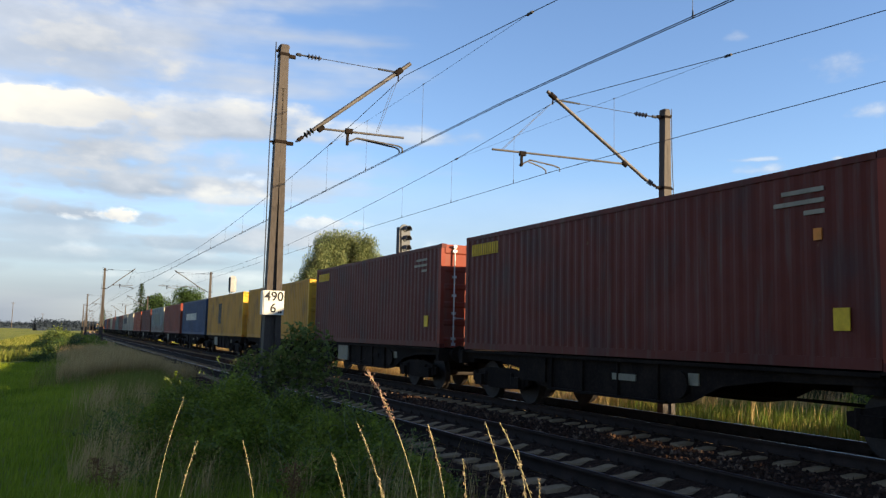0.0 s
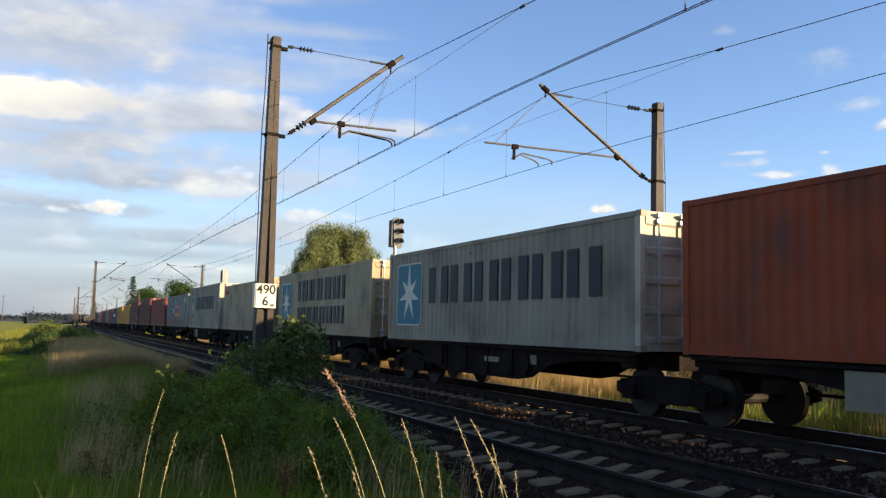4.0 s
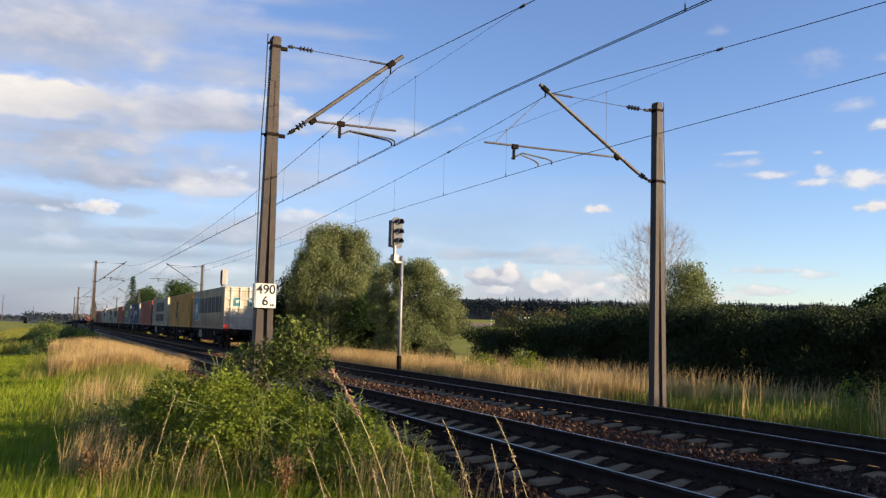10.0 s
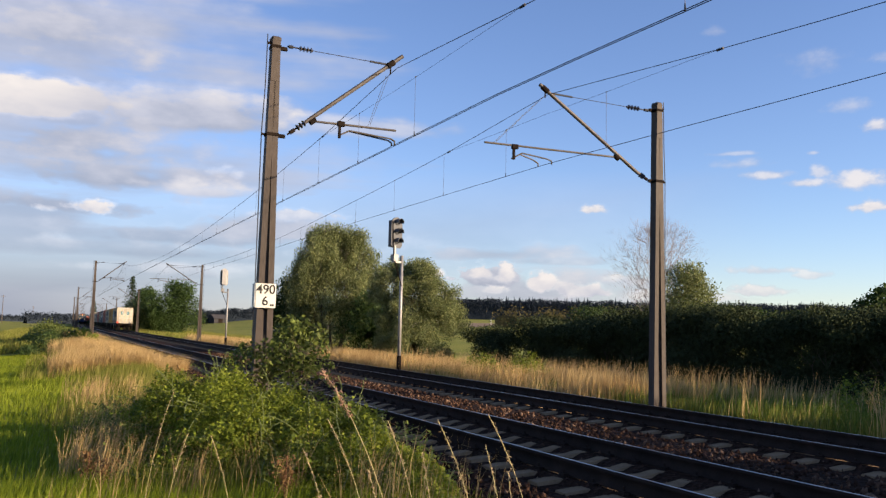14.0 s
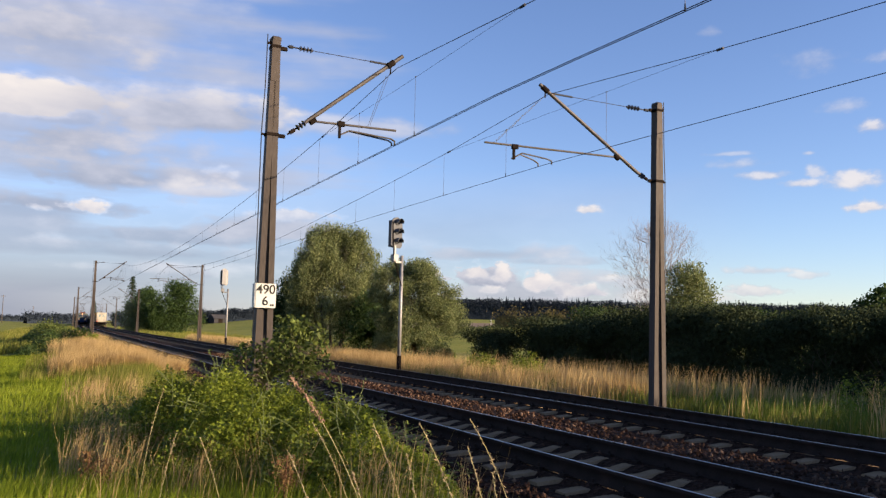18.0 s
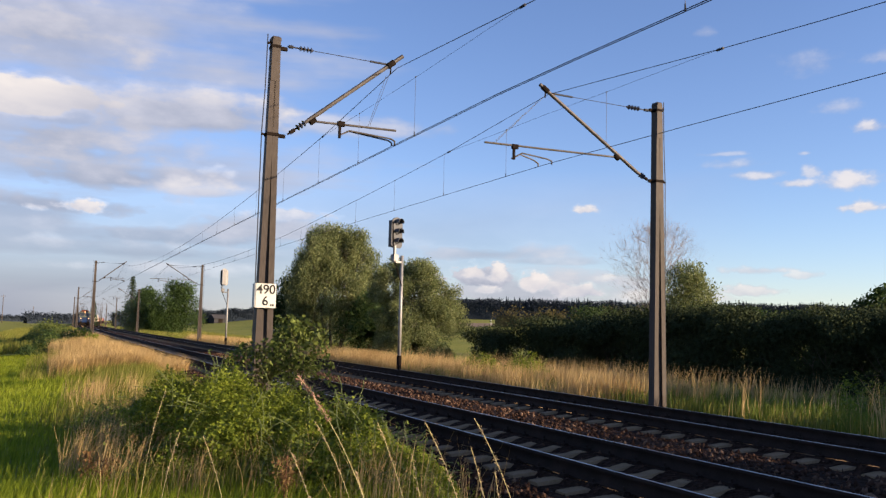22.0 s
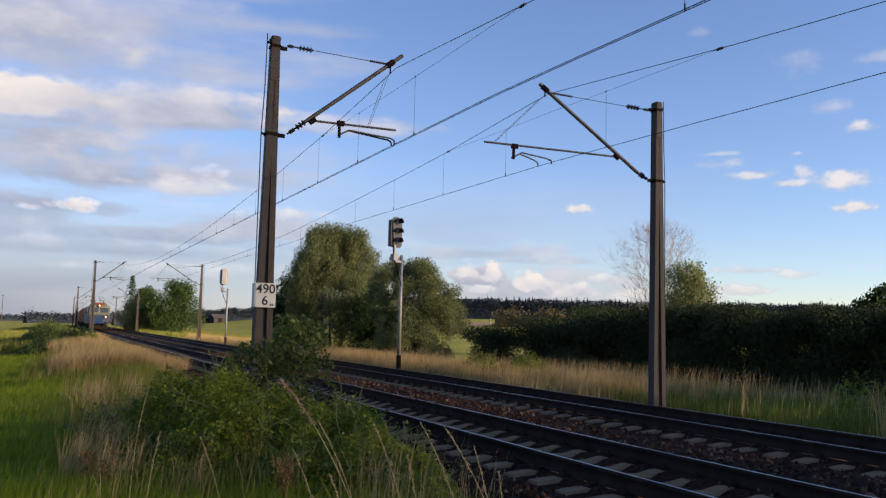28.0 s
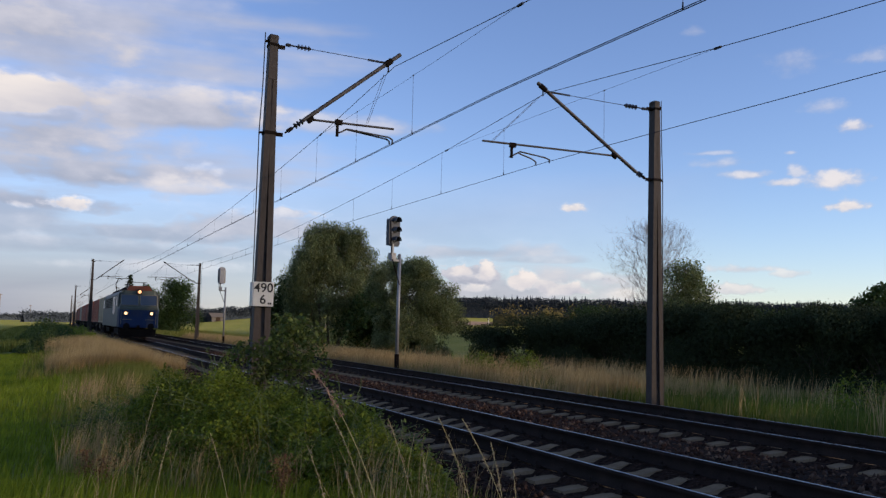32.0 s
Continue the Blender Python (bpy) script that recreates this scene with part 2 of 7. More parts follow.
# ---- sky ----
def cloud_material():
    """Thin broken cloud: lit veils and shaded bellies, clear between."""
    m = bpy.data.materials.new("clouds")
    m.use_nodes = True
    nt = m.node_tree
    nt.nodes.clear()
    L = nt.links.new

    def calc(op, a, b=0.0, c=0.0, clamp=False):
        n = nt.nodes.new("ShaderNodeMath")
        n.operation, n.use_clamp = op, clamp
        for i, v in enumerate((a, b, c)):
            if isinstance(v, (int, float)):
                n.inputs[i].default_value = v
            else:
                L(v, n.inputs[i])
        return n.outputs[0]

    tc = nt.nodes.new("ShaderNodeTexCoord")
    nrm = nt.nodes.new("ShaderNodeVectorMath")
    nrm.operation = "NORMALIZE"
    L(tc.outputs["Object"], nrm.inputs[0])
    xyz = nt.nodes.new("ShaderNodeSeparateXYZ")
    L(nrm.outputs[0], xyz.inputs[0])
    az = calc("MULTIPLY", calc("ARCTAN2", xyz.outputs[0], xyz.outputs[1]), 57.2958)
    el = calc("MULTIPLY", calc("ARCSINE", xyz.outputs[2]), 57.2958)

    def field(kx, ky, detail, rough, shift=0.0):
        v = nt.nodes.new("ShaderNodeCombineXYZ")
        L(calc("MULTIPLY", az, kx), v.inputs[0])
        L(calc("MULTIPLY", el, ky), v.inputs[1])
        v.inputs[2].default_value = shift
        return noise_tex(nt, v.outputs[0], 1.0, detail, rough)

    def spread(v, lo, hi):
        n = nt.nodes.new("ShaderNodeMapRange")
        n.interpolation_type = "SMOOTHSTEP"
        L(v, n.inputs[0])
        n.inputs[1].default_value, n.inputs[2].default_value = lo, hi
        return n.outputs[0]

    big = field(0.10, 0.26, 4, 0.5, 3.1)
    billow = field(0.30, 0.62, 5, 0.52, 1.3)
    puff = field(0.95, 1.5, 4, 0.5, 7.7)
    streak = field(0.05, 0.55, 4, 0.5, 9.2)
    # thin streaky veil: more of it towards the line's far end, next to none over the fields
    cover = calc("MINIMUM", calc("MAXIMUM", calc("MULTIPLY_ADD", az, -0.013, 0.16), -0.28), 0.15)
    veil = calc("ADD", calc("ADD", calc("MULTIPLY", big, 0.55), calc("MULTIPLY", streak, 0.5)), cover)
    mask = calc("MULTIPLY", spread(veil, 0.40, 0.74), 0.8)
    lit = calc("ADD", calc("MULTIPLY", big, 0.5), calc("MULTIPLY", billow, 0.35))
    # grey haze low over the land, thickest towards the line's far end
    low = calc("MINIMUM", calc("MULTIPLY", calc("SUBTRACT", 11.0, el), 0.10, clamp=True), calc("MULTIPLY_ADD", az, -0.019, 0.90, clamp=True))
    lit = calc("ADD", calc("MULTIPLY", lit, calc("SUBTRACT", 1.0, low)), calc("MULTIPLY", low, calc("MULTIPLY_ADD", streak, 0.55, -0.16)))
    # single clouds: azimuth, height, half width, half height (degrees), density, brightness, softness of the rim
    for a0, e0, da, de, k, s0, rim in (
            (-0.6, 17.6, 11.0, 4.4, 0.92, 0.44, 0.9), (8.4, 20.4, 6.0, 1.2, 0.4, 0.46, 0.9), (13.6, 18.4, 3.6, 0.6, 0.2, 0.5, 0.9), (-2.0, 21.5, 9.0, 2.4, 0.8, 0.50, 0.8),
            (0.8, 11.3, 13.5, 3.4, 0.93, 0.34, 0.9), (6.8, 11.2, 7.0, 1.5, 0.7, 0.42, 0.9), (-1.9, 13.5, 5.2, 1.8, 1.0, 0.74, 0.45),
            (8.6, 13.7, 8.6, 2.0, 0.9, 0.42, 0.7), (8.2, 14.6, 6.2, 1.1, 0.8, 0.58, 0.7), (18.9, 13.6, 6.4, 0.9, 0.6, 0.60, 0.7),
            (3.2, 9.0, 15.5, 2.2, 0.9, 0.31, 0.9), (0.0, 7.2, 12.0, 1.6, 0.88, 0.22, 0.9), (8.0, 5.6, 13.0, 1.2, 0.8, 0.2, 0.9), (9.2, 8.6, 5.6, 0.8, 0.85, 0.58, 0.8), (13.0, 6.5, 8.5, 1.9, 0.85, 0.36, 0.9), (15.4, 7.4, 3.0, 0.6, 0.75, 0.58, 0.6),
            (2.2, 7.2, 1.6, 0.55, 0.95, 0.74, 0.5), (-0.4, 6.9, 0.8, 0.28, 0.7, 0.62, 0.7), (10.5, 10.0, 1.2, 0.6, 0.6, 0.55, 0.7), (4.5, 4.6, 14.0, 0.7, 0.7, 0.22, 0.8), (9.0, 3.4, 9.0, 0.6, 0.6, 0.36, 0.8),
            (28.6, 5.2, 9.0, 1.0, 0.72, 0.36, 0.8), (33.0, 4.8, 6.5, 0.6, 0.6, 0.34, 0.8), (31.2, 2.6, 9.5, 2.2, 0.85, 0.40, 0.7), (28.7, 3.55, 2.3, 1.0, 0.95, 0.44, 0.3), (28.1, 3.95, 0.9, 0.55, 1.0, 0.72, 0.45), (29.7, 3.75, 0.7, 0.7, 1.0, 0.70, 0.45),
            (28.9, 2.75, 1.0, 0.4, 0.9, 0.66, 0.5), (32.2, 3.3, 1.1, 0.85, 1.0, 0.74, 0.4), (34.0, 2.9, 1.3, 0.8, 0.95, 0.58, 0.5), (35.6, 2.7, 1.5, 0.65, 0.95, 0.60, 0.5), (37.4, 3.6, 1.4, 0.35, 0.7, 0.6, 0.6),
            (24.9, 3.8, 0.65, 0.38, 0.95, 0.80, 0.5), (35.7, 8.3, 1.0, 0.45, 0.92, 0.80, 0.7), (44.8, 11.8, 1.5, 0.2, 0.4, 0.74, 0.9), (45.4, 11.1, 2.2, 0.38, 0.45, 0.74, 1.0), (46.9, 10.3, 1.7, 0.42, 0.7, 0.80, 0.9),
            (49.2, 9.7, 1.5, 0.36, 0.75, 0.84, 0.8), (52.2, 9.7, 2.3, 0.7, 0.85, 0.86, 0.8), (52.9, 8.1, 1.3, 0.48, 0.92, 0.86, 0.6), (50.0, 10.4, 0.7, 0.5, 0.6, 0.8, 0.7), (49.6, 11.6, 0.4, 0.18, 0.45, 0.8, 0.8),
            (49.8, 17.1, 2.0, 1.0, 0.28, 0.62, 1.1), (51.7, 14.3, 1.6, 0.5, 0.4, 0.7, 1.0), (53.4, 12.9, 1.1, 0.5, 0.75, 0.82, 0.7), (54.6, 17.0, 1.6, 0.6, 0.35, 0.68, 0.9), (43.7, 19.6, 0.9, 0.4, 0.22, 0.62, 1.0), (46.6, 4.2, 2.6, 0.32, 0.65, 0.68, 0.7), (49.4, 3.9, 1.3, 0.3, 0.6, 0.7, 0.7), (46.0, 2.9, 2.0, 0.5, 0.75, 0.72, 0.5), (41.5, 2.4, 4.0, 0.5, 0.6, 0.62, 0.7)):
        dx = calc("MULTIPLY", calc("SUBTRACT", az, a0), 0.86 / da)
        dy = calc("MULTIPLY", calc("SUBTRACT", el, e0), 0.86 / de)
        dy = calc("MINIMUM", dy, calc("MULTIPLY", dy, 1.35))                # flatter below
        r = calc("SQRT", calc("ADD", calc("MULTIPLY", dx, dx), calc("MULTIPLY", dy, dy)))
        grain, amp = (billow, 1.5) if da > 3.5 else (puff, 1.5)
        body = calc("ADD", calc("SUBTRACT", 1.0, r), calc("MULTIPLY", calc("SUBTRACT", grain, 0.5), amp))
        if da > 3.5:
            body = calc("ADD", body, calc("MULTIPLY", calc("SUBTRACT", streak, 0.5), 0.9))
        body = spread(body, 0.0, rim)
        tone = calc("ADD", calc("MULTIPLY_ADD", calc("MAXIMUM", dy, -1.0), 0.20, s0), calc("MULTIPLY", calc("SUBTRACT", grain, 0.5), 0.75), clamp=True)
        lit = calc("ADD", calc("MULTIPLY", lit, calc("SUBTRACT", 1.0, body)), calc("MULTIPLY", tone, body))
        mask = calc("MAXIMUM", mask, calc("MULTIPLY", body, k))
    # clear towards the sun
    clear = calc("MULTIPLY", calc("SUBTRACT", 78.0, az), 0.07, clamp=True)
    clear = calc("MULTIPLY", clear, calc("MULTIPLY", calc("ADD", az, 24.0), 0.07, clamp=True))
    clear = calc("MULTIPLY", clear, calc("MULTIPLY", calc("SUBTRACT", 44.0, el), 0.07, clamp=True))
    mask = calc("MULTIPLY", mask, clear)
    mask = calc("MAXIMUM", mask, low)
    col = ramp(nt, lit, [(0.0, (0.29, 0.34, 0.46)), (0.25, (0.41, 0.45, 0.56)), (0.5, (0.64, 0.65, 0.73)), (0.9, (0.97, 0.92, 0.89))])
    em = nt.nodes.new("ShaderNodeEmission")
    L(col, em.inputs[0])
    em.inputs[1].default_value = 0.385
    tr = nt.nodes.new("ShaderNodeBsdfTransparent")
    mx = nt.nodes.new("ShaderNodeMixShader")
    L(mask, mx.inputs[0])
    L(tr.outputs[0], mx.inputs[1])
    L(em.outputs[0], mx.inputs[2])
    out = nt.nodes.new("ShaderNodeOutputMaterial")
    L(mx.outputs[0], out.inputs[0])
    return m


els, azs = np.radians(np.linspace(-1, 90, 24)), np.radians(np.linspace(0, 360, 73))[:-1]
V = [(3800 * math.cos(e) * math.sin(a), 3800 * math.cos(e) * math.cos(a), 3800 * math.sin(e)) for e in els for a in azs]
F = [(r * 72 + i, r * 72 + (i + 1) % 72, (r + 1) * 72 + (i + 1) % 72, (r + 1) * 72 + i) for r in range(23) for i in range(72)]
clouds = tagged(new("backdrop_clouds", sheet("clouds", V, F, cloud_material(), True)), "broken white and grey evening clouds drifting across blue sky", "sky", kind="structure")


def bank_build(nt, b):
    """Grey cloud, ragged and thin along its leading edge."""
    vec = coords(nt)
    sep = nt.nodes.new("ShaderNodeSeparateXYZ")
    nt.links.new(vec, sep.inputs[0])
    ragged = noise_tex(nt, vec, 0.012, 4)
    edge = nt.nodes.new("ShaderNodeMath")
    edge.operation = "MULTIPLY_ADD"
    nt.links.new(sep.outputs[0], edge.inputs[0])
    edge.inputs[1].default_value = -1 / 140
    nt.links.new(ragged, edge.inputs[2])
    thick = ramp(nt, edge.outputs[0], [(0.4, (0, 0, 0)), (1.0, (0.82, 0.82, 0.82))])
    em = node(nt, "ShaderNodeEmission", Strength=0.25)
    em.inputs[0].default_value = (0.62, 0.64, 0.70, 1)
    tr = nt.nodes.new("ShaderNodeBsdfTransparent")
    mx = nt.nodes.new("ShaderNodeMixShader")
    nt.links.new(thick, mx.inputs[0])
    nt.links.new(tr.outputs[0], mx.inputs[1])
    nt.links.new(em.outputs[0], mx.inputs[2])
    nt.links.new(mx.outputs[0], nt.nodes["Material Output"].inputs[0])


# one more cloud that drifts before the sun towards the end
drift = Vector((math.sin(SUN_SIDE), math.cos(SUN_SIDE), 0))
bank_turn = Matrix((drift, sun_way.cross(drift), sun_way)).transposed().to_4x4()
V = [(-1500 + 100 * i, -600 + 100 * j, 8 * math.sin(1.7 * i + j) + 6 * math.sin(2.3 * j)) for i in range(16) for j in range(13)]
F = [(i * 13 + j, i * 13 + j + 1, (i + 1) * 13 + j + 1, (i + 1) * 13 + j) for i in range(15) for j in range(12)]
cloud_bank = tagged(new("backdrop_cloud", sheet("cloud_bank", V, F, node_mat("cloud_bank", bank_build), True)), "grey evening cloud drifting before the low sun", "sky", kind="structure")


# ---- ground ----
def ground_z(x, y):
    """Height of the land."""
    s = x - bend(y)
    z = -0.40 - 0.42 * np.clip((2.2 - s) / 5, 0, 1) + 0.05 * np.sin(0.31 * x + 1) * np.cos(0.23 * y) + 0.03 * np.sin(1.3 * x) * np.sin(0.9 * y + 2)
    z = z + np.where(s < -8, (-8 - s) * 0.012, 0).clip(0, 6) * 0.8                    # field that climbs gently
    z = z + np.where(s < 3.2, 0.22 * np.exp(-((s + 1.2) / 2.4) ** 2), 0) * (1 / (1 + np.exp(np.clip((y - 5) / 1.5, -50, 50))))  # path where the viewer stands
    z = z - np.where((s > 14.5) & (s < 60), 0.45 * np.clip((s - 14.5) / 6, 0, 1), 0) - np.where(s >= 60, 0.45, 0)
    r = np.hypot(x, y)
    z = z + ((r - 55) * 0.0195).clip(0, 10) * np.clip((s - 40) / 80, 0, 1)                 # fields that climb towards the wood
    bed = (s > 3.6) & (s < 13.8)
    return np.where(bed, -0.62, z)


def grown(sign, lo, n, k):
    return sign * (lo + (np.exp(np.linspace(0, k, n)) - 1) * 1.0)


xs = np.unique(np.round(np.concatenate([np.arange(-14, 40, 0.45), grown(-1, 14, 40, 8.05), grown(1, 40, 40, 8.05)]), 3))
ys = np.unique(np.round(np.concatenate([np.arange(-8, 60, 0.6), np.arange(60, 240, 5), grown(-1, 8, 24, 7.5), grown(1, 240, 30, 8.0)]), 3))
gx, gy = np.meshgrid(xs, ys)
V = np.stack([gx + bend(gy) * (abs(gy) < 600), gy, ground_z(gx + bend(gy) * (abs(gy) < 600), gy)], -1).reshape(-1, 3)
nx = len(xs)
F = [(j * nx + i, j * nx + i + 1, (j + 1) * nx + i + 1, (j + 1) * nx + i) for j in range(len(ys) - 1) for i in range(nx - 1)]


def ground_build(nt, b):
    vec = coords(nt)
    big, mid, fine = noise_tex(nt, vec, 0.05, 4), noise_tex(nt, vec, 0.6, 5), noise_tex(nt, vec, 14, 4)
    c = blend(nt, 0.5, ramp(nt, big, [(0.35, (0.12, 0.15, 0.018)), (0.52, (0.21, 0.215, 0.026)), (0.66, (0.30, 0.25, 0.06))]),
              ramp(nt, mid, [(0.3, (0.07, 0.10, 0.013)), (0.5, (0.14, 0.165, 0.024)), (0.7, (0.24, 0.20, 0.06))]))
    c = blend(nt, 0.25, c, ramp(nt, fine, [(0.3, (0.04, 0.05, 0.012)), (0.7, (0.24, 0.22, 0.08))]))
    nt.links.new(c, b.inputs["Base Color"])
    bump(nt, b, fine, 0.6, 0.08)


GROUND = node_mat("meadow", ground_build, 0.95, 0, 0.1)
ground = tagged(new("ground", sheet("ground", V, F, GROUND, True)), "green meadow and rough grass beside the railway", "ground", kind="structure")

# ---- track bed ----
along = np.concatenate([np.arange(-30, 60, 1.5), np.arange(60, 240, 6), np.arange(240, 1500, 30)])


def swept(profile, centre):
    """An open cross-section (across, up) swept along the line."""
    n = len(profile)
    V = [(centre + bend(y) + a, y, z) for y in along for a, z in profile]
    F = [(j * n + i, j * n + i + 1, (j + 1) * n + i + 1, (j + 1) * n + i) for j in range(len(along) - 1) for i in range(n - 1)]
    return V, F


def ballast_build(nt, b):
    vec = coords(nt)
    vo = node(nt, "ShaderNodeTexVoronoi", Scale=17.0)
    nt.links.new(vec, vo.inputs["Vector"])
    big = noise_tex(nt, vec, 0.7, 4)
    sep = nt.nodes.new("ShaderNodeSeparateColor")
    nt.links.new(vo.outputs["Color"], sep.inputs[0])
    c = ramp(nt, sep.outputs[0], [(0.0, (0.008, 0.0042, 0.0027)), (0.5, (0.023, 0.0118, 0.0072)), (1.0, (0.052, 0.028, 0.018))])
    c = blend(nt, 0.35, c, ramp(nt, big, [(0.3, (0.015, 0.008, 0.0055)), (0.7, (0.048, 0.025, 0.016))]))
    nt.links.new(c, b.inputs["Base Color"])
    bump(nt, b, vo.outputs["Distance"], 1.0, 0.05)


BALLAST = node_mat("ballast", ballast_build, 0.95, 0, 0.06)
# across the bed: stones heaped against the rails, open over the sleepers' ends and middles
HEAP = [(-1.3, -0.25), (-1.0, -0.235), (-0.92, -0.182), (-0.84, -0.178), (-0.64, -0.24), (0.0, -0.252), (0.34, -0.25), (0.47, -0.2), (0.64, -0.176), (0.86, -0.178), (0.98, -0.195), (1.15, -0.235), (1.3, -0.25)]
BED = [(-3.15, -0.66), (-1.75, -0.26)] + HEAP + [(1.7, -0.245), (2.2, -0.23), (2.8, -0.225)] + [(a + FAR - NEAR, z) for a, z in HEAP] + [(6.15, -0.25), (7.35, -0.66)]
V, F = swept(BED, NEAR)
tagged(new("ballast_bed", sheet("ballast_bed", V, F, BALLAST)), "brown crushed-stone ballast bed under both tracks", "ballast", kind="structure")

rng = np.random.default_rng(5)


def stones(n, y0, y1, x0, x1, zf, size):
    """Loose stones: squashed, skewed octahedra."""
    c = np.stack([rng.uniform(x0, x1, n), y0 + (y1 - y0) * rng.random(n) ** 1.3, np.zeros(n)], 1)
    c[:, 2] = zf(c[:, 0]) + size * 0.2 - 0.03 * (np.minimum(abs(c[:, 0] - NEAR), abs(c[:, 0] - FAR)) < 1.35)
    c[:, 0] += bend(c[:, 1])
    base = np.array([(1, 0, 0), (0, 1, 0), (-1, 0, 0), (0, -1, 0), (0, 0, 1), (0, 0, -1)], float)
    r = base[None] * rng.uniform(0.6, 1.4, (n, 6, 1)) + rng.normal(0, 0.25, (n, 6, 3))
    V = (c[:, None] + r * (size * rng.uniform(0.6, 1.5, (n, 1, 1)))).reshape(-1, 3)
    f = np.array([(0, 1, 4), (1, 2, 4), (2, 3, 4), (3, 0, 4), (1, 0, 5), (2, 1, 5), (3, 2, 5), (0, 3, 5)])
    return V, (f[None] + 6 * np.arange(n)[:, None, None]).reshape(-1, 3)


def stone_build(nt, b):
    geo = nt.nodes.new("ShaderNodeNewGeometry")
    c = ramp(nt, geo.outputs["Random Per Island"], [(0.0, (0.018, 0.0095, 0.0065)), (0.45, (0.047, 0.0245, 0.016)), (0.8, (0.09, 0.049, 0.031)), (1.0, (0.18, 0.115, 0.076))])
    nt.links.new(c, b.inputs["Base Color"])


STONE = node_mat("ballast_stone", stone_build, 0.95, 0, 0.08)


def bed_z(x):
    s = x - NEAR
    return np.interp(s, *zip(*BED))


V, F = stones(30000, 5, 60, NEAR - 2.6, NEAR + 6.9, bed_z, 0.03)
tagged(new("ballast_stones", sheet("ballast_stones", V, F, STONE)), "loose brown ballast stones between the sleepers", "ballast", kind="stuff")

# rails and sleepers
SL_OUT = [(-1.3, -0.36), (1.3, -0.36), (1.28, -0.215), (1.05, -0.195), (0.5, -0.188), (0.3, -0.225), (-0.3, -0.225), (-0.5, -0.188), (-1.05, -0.195), (-1.28, -0.215)]


def sleeper_shape():
    s = Shape()
    n = len(SL_OUT)
    # upright sides drawn in towards the top
    vs = [(a, d, z) for d, k in ((-0.12, 1), (-0.095, 0), (0.095, 0), (0.12, 1)) for a, z in [(p[0], p[1] if not k else min(p[1], -0.26) if p[1] > -0.3 else p[1]) for p in SL_OUT]]
    fs = [(k * n + i, k * n + (i + 1) % n, (k + 1) * n + (i + 1) % n, (k + 1) * n + i) for k in range(3) for i in range(n)]
    s.add(vs, fs + [tuple(range(n - 1, -1, -1)), tuple(range(3 * n, 4 * n))])
    return s


def clips_shape():
    s = Shape()
    for r in (-0.75, 0.75):
        for side in (-1, 1):
            s.box(r + side * 0.1 - 0.035, r + side * 0.1 + 0.035, -0.05, 0.05, -0.2, -0.145)
            s.tube((r + side * 0.1, 0, -0.15), (r + side * 0.1, 0, -0.10), 0.016, 0.014, 6)
    return s


SLEEPER_MESH = sleeper_shape().mesh("sleeper", CONCRETE)
CLIP_MESH = clips_shape().mesh("rail_clips", RAIL_SIDE)
RAIL = [(-0.07, -0.172), (-0.07, -0.16), (-0.012, -0.14), (-0.009, -0.05), (-0.036, -0.036), (-0.036, -0.008), (-0.028, 0), (0.028, 0), (0.036, -0.008), (0.036, -0.036), (0.009, -0.05), (0.012, -0.14), (0.07, -0.16), (0.07, -0.172)]


def track(number, centre):
    bed = thing(f"track_{number}", "railway track with steel rails on concrete sleepers", "railway track", kind="structure")
    for r in (-0.75, 0.75):
        V, F = swept(RAIL, centre + r)
        rail = part("rail", sheet("rail", V, F, RAIL_SIDE), None, bed, "rusty steel rail")
        V, F = swept([(-0.008, 0.003), (0.024, 0.003)], centre + r)
        part("running_band", sheet("running_band", V, F, RAIL_TOP), None, rail, "polished running surface")
    return bed


tracks = [track(1, NEAR), track(2, FAR)]

# ---- overhead line ----
SPAN, FIRST = 70.3, 16.17


def taper(z):
    return 0.184 - 0.0140 * z


def mast_shapes():
    """Tapered pair of steel channels with a sunk web between them."""
    lo, hi = -0.5, 7.2
    flange = []
    for side in (-1, 1):
        s = Shape()
        vs = []
        for z in (lo, hi):
            w = taper(z)
            vs += [(side * w, -0.105, z), (side * (w - 0.115), -0.105, z), (side * (w - 0.115), 0.105, z), (side * w, 0.105, z)]
        s.add(vs, [(0, 1, 5, 4), (1, 2, 6, 5), (2, 3, 7, 6), (3, 0, 4, 7), (0, 3, 2, 1), (4, 5, 6, 7)])
        flange.append(s)
    web = Shape()
    vs = []
    for z in (lo, hi - 0.02):
        w = max(taper(z) - 0.11, 0.02)
        vs += [(-w, -0.05, z), (w, -0.05, z), (w, 0.05, z), (-w, 0.05, z)]
    web.add(vs, [(0, 1, 5, 4), (1, 2, 6, 5), (2, 3, 7, 6), (3, 0, 4, 7), (0, 3, 2, 1), (4, 5, 6, 7)])
    cap = Shape().bevel_box(-0.1, 0.1, -0.115, 0.115, 7.19, 7.27, 0.03)
    plate = Shape()
    vs = []
    for z in (6.35, 7.19):
        w = taper(z) - 0.004
        vs += [(-w, -0.113, z), (w, -0.113, z), (w, -0.106, z), (-w, -0.106, z)]
    plate.add(vs, [(0, 1, 5, 4), (1, 2, 6, 5), (2, 3, 7, 6), (3, 0, 4, 7), (0, 3, 2, 1), (4, 5, 6, 7)])
    foot = Shape().bevel_box(-0.36, 0.36, -0.34, 0.34, -0.9, -0.3, 0.05)
    return flange, web, cap, plate, foot


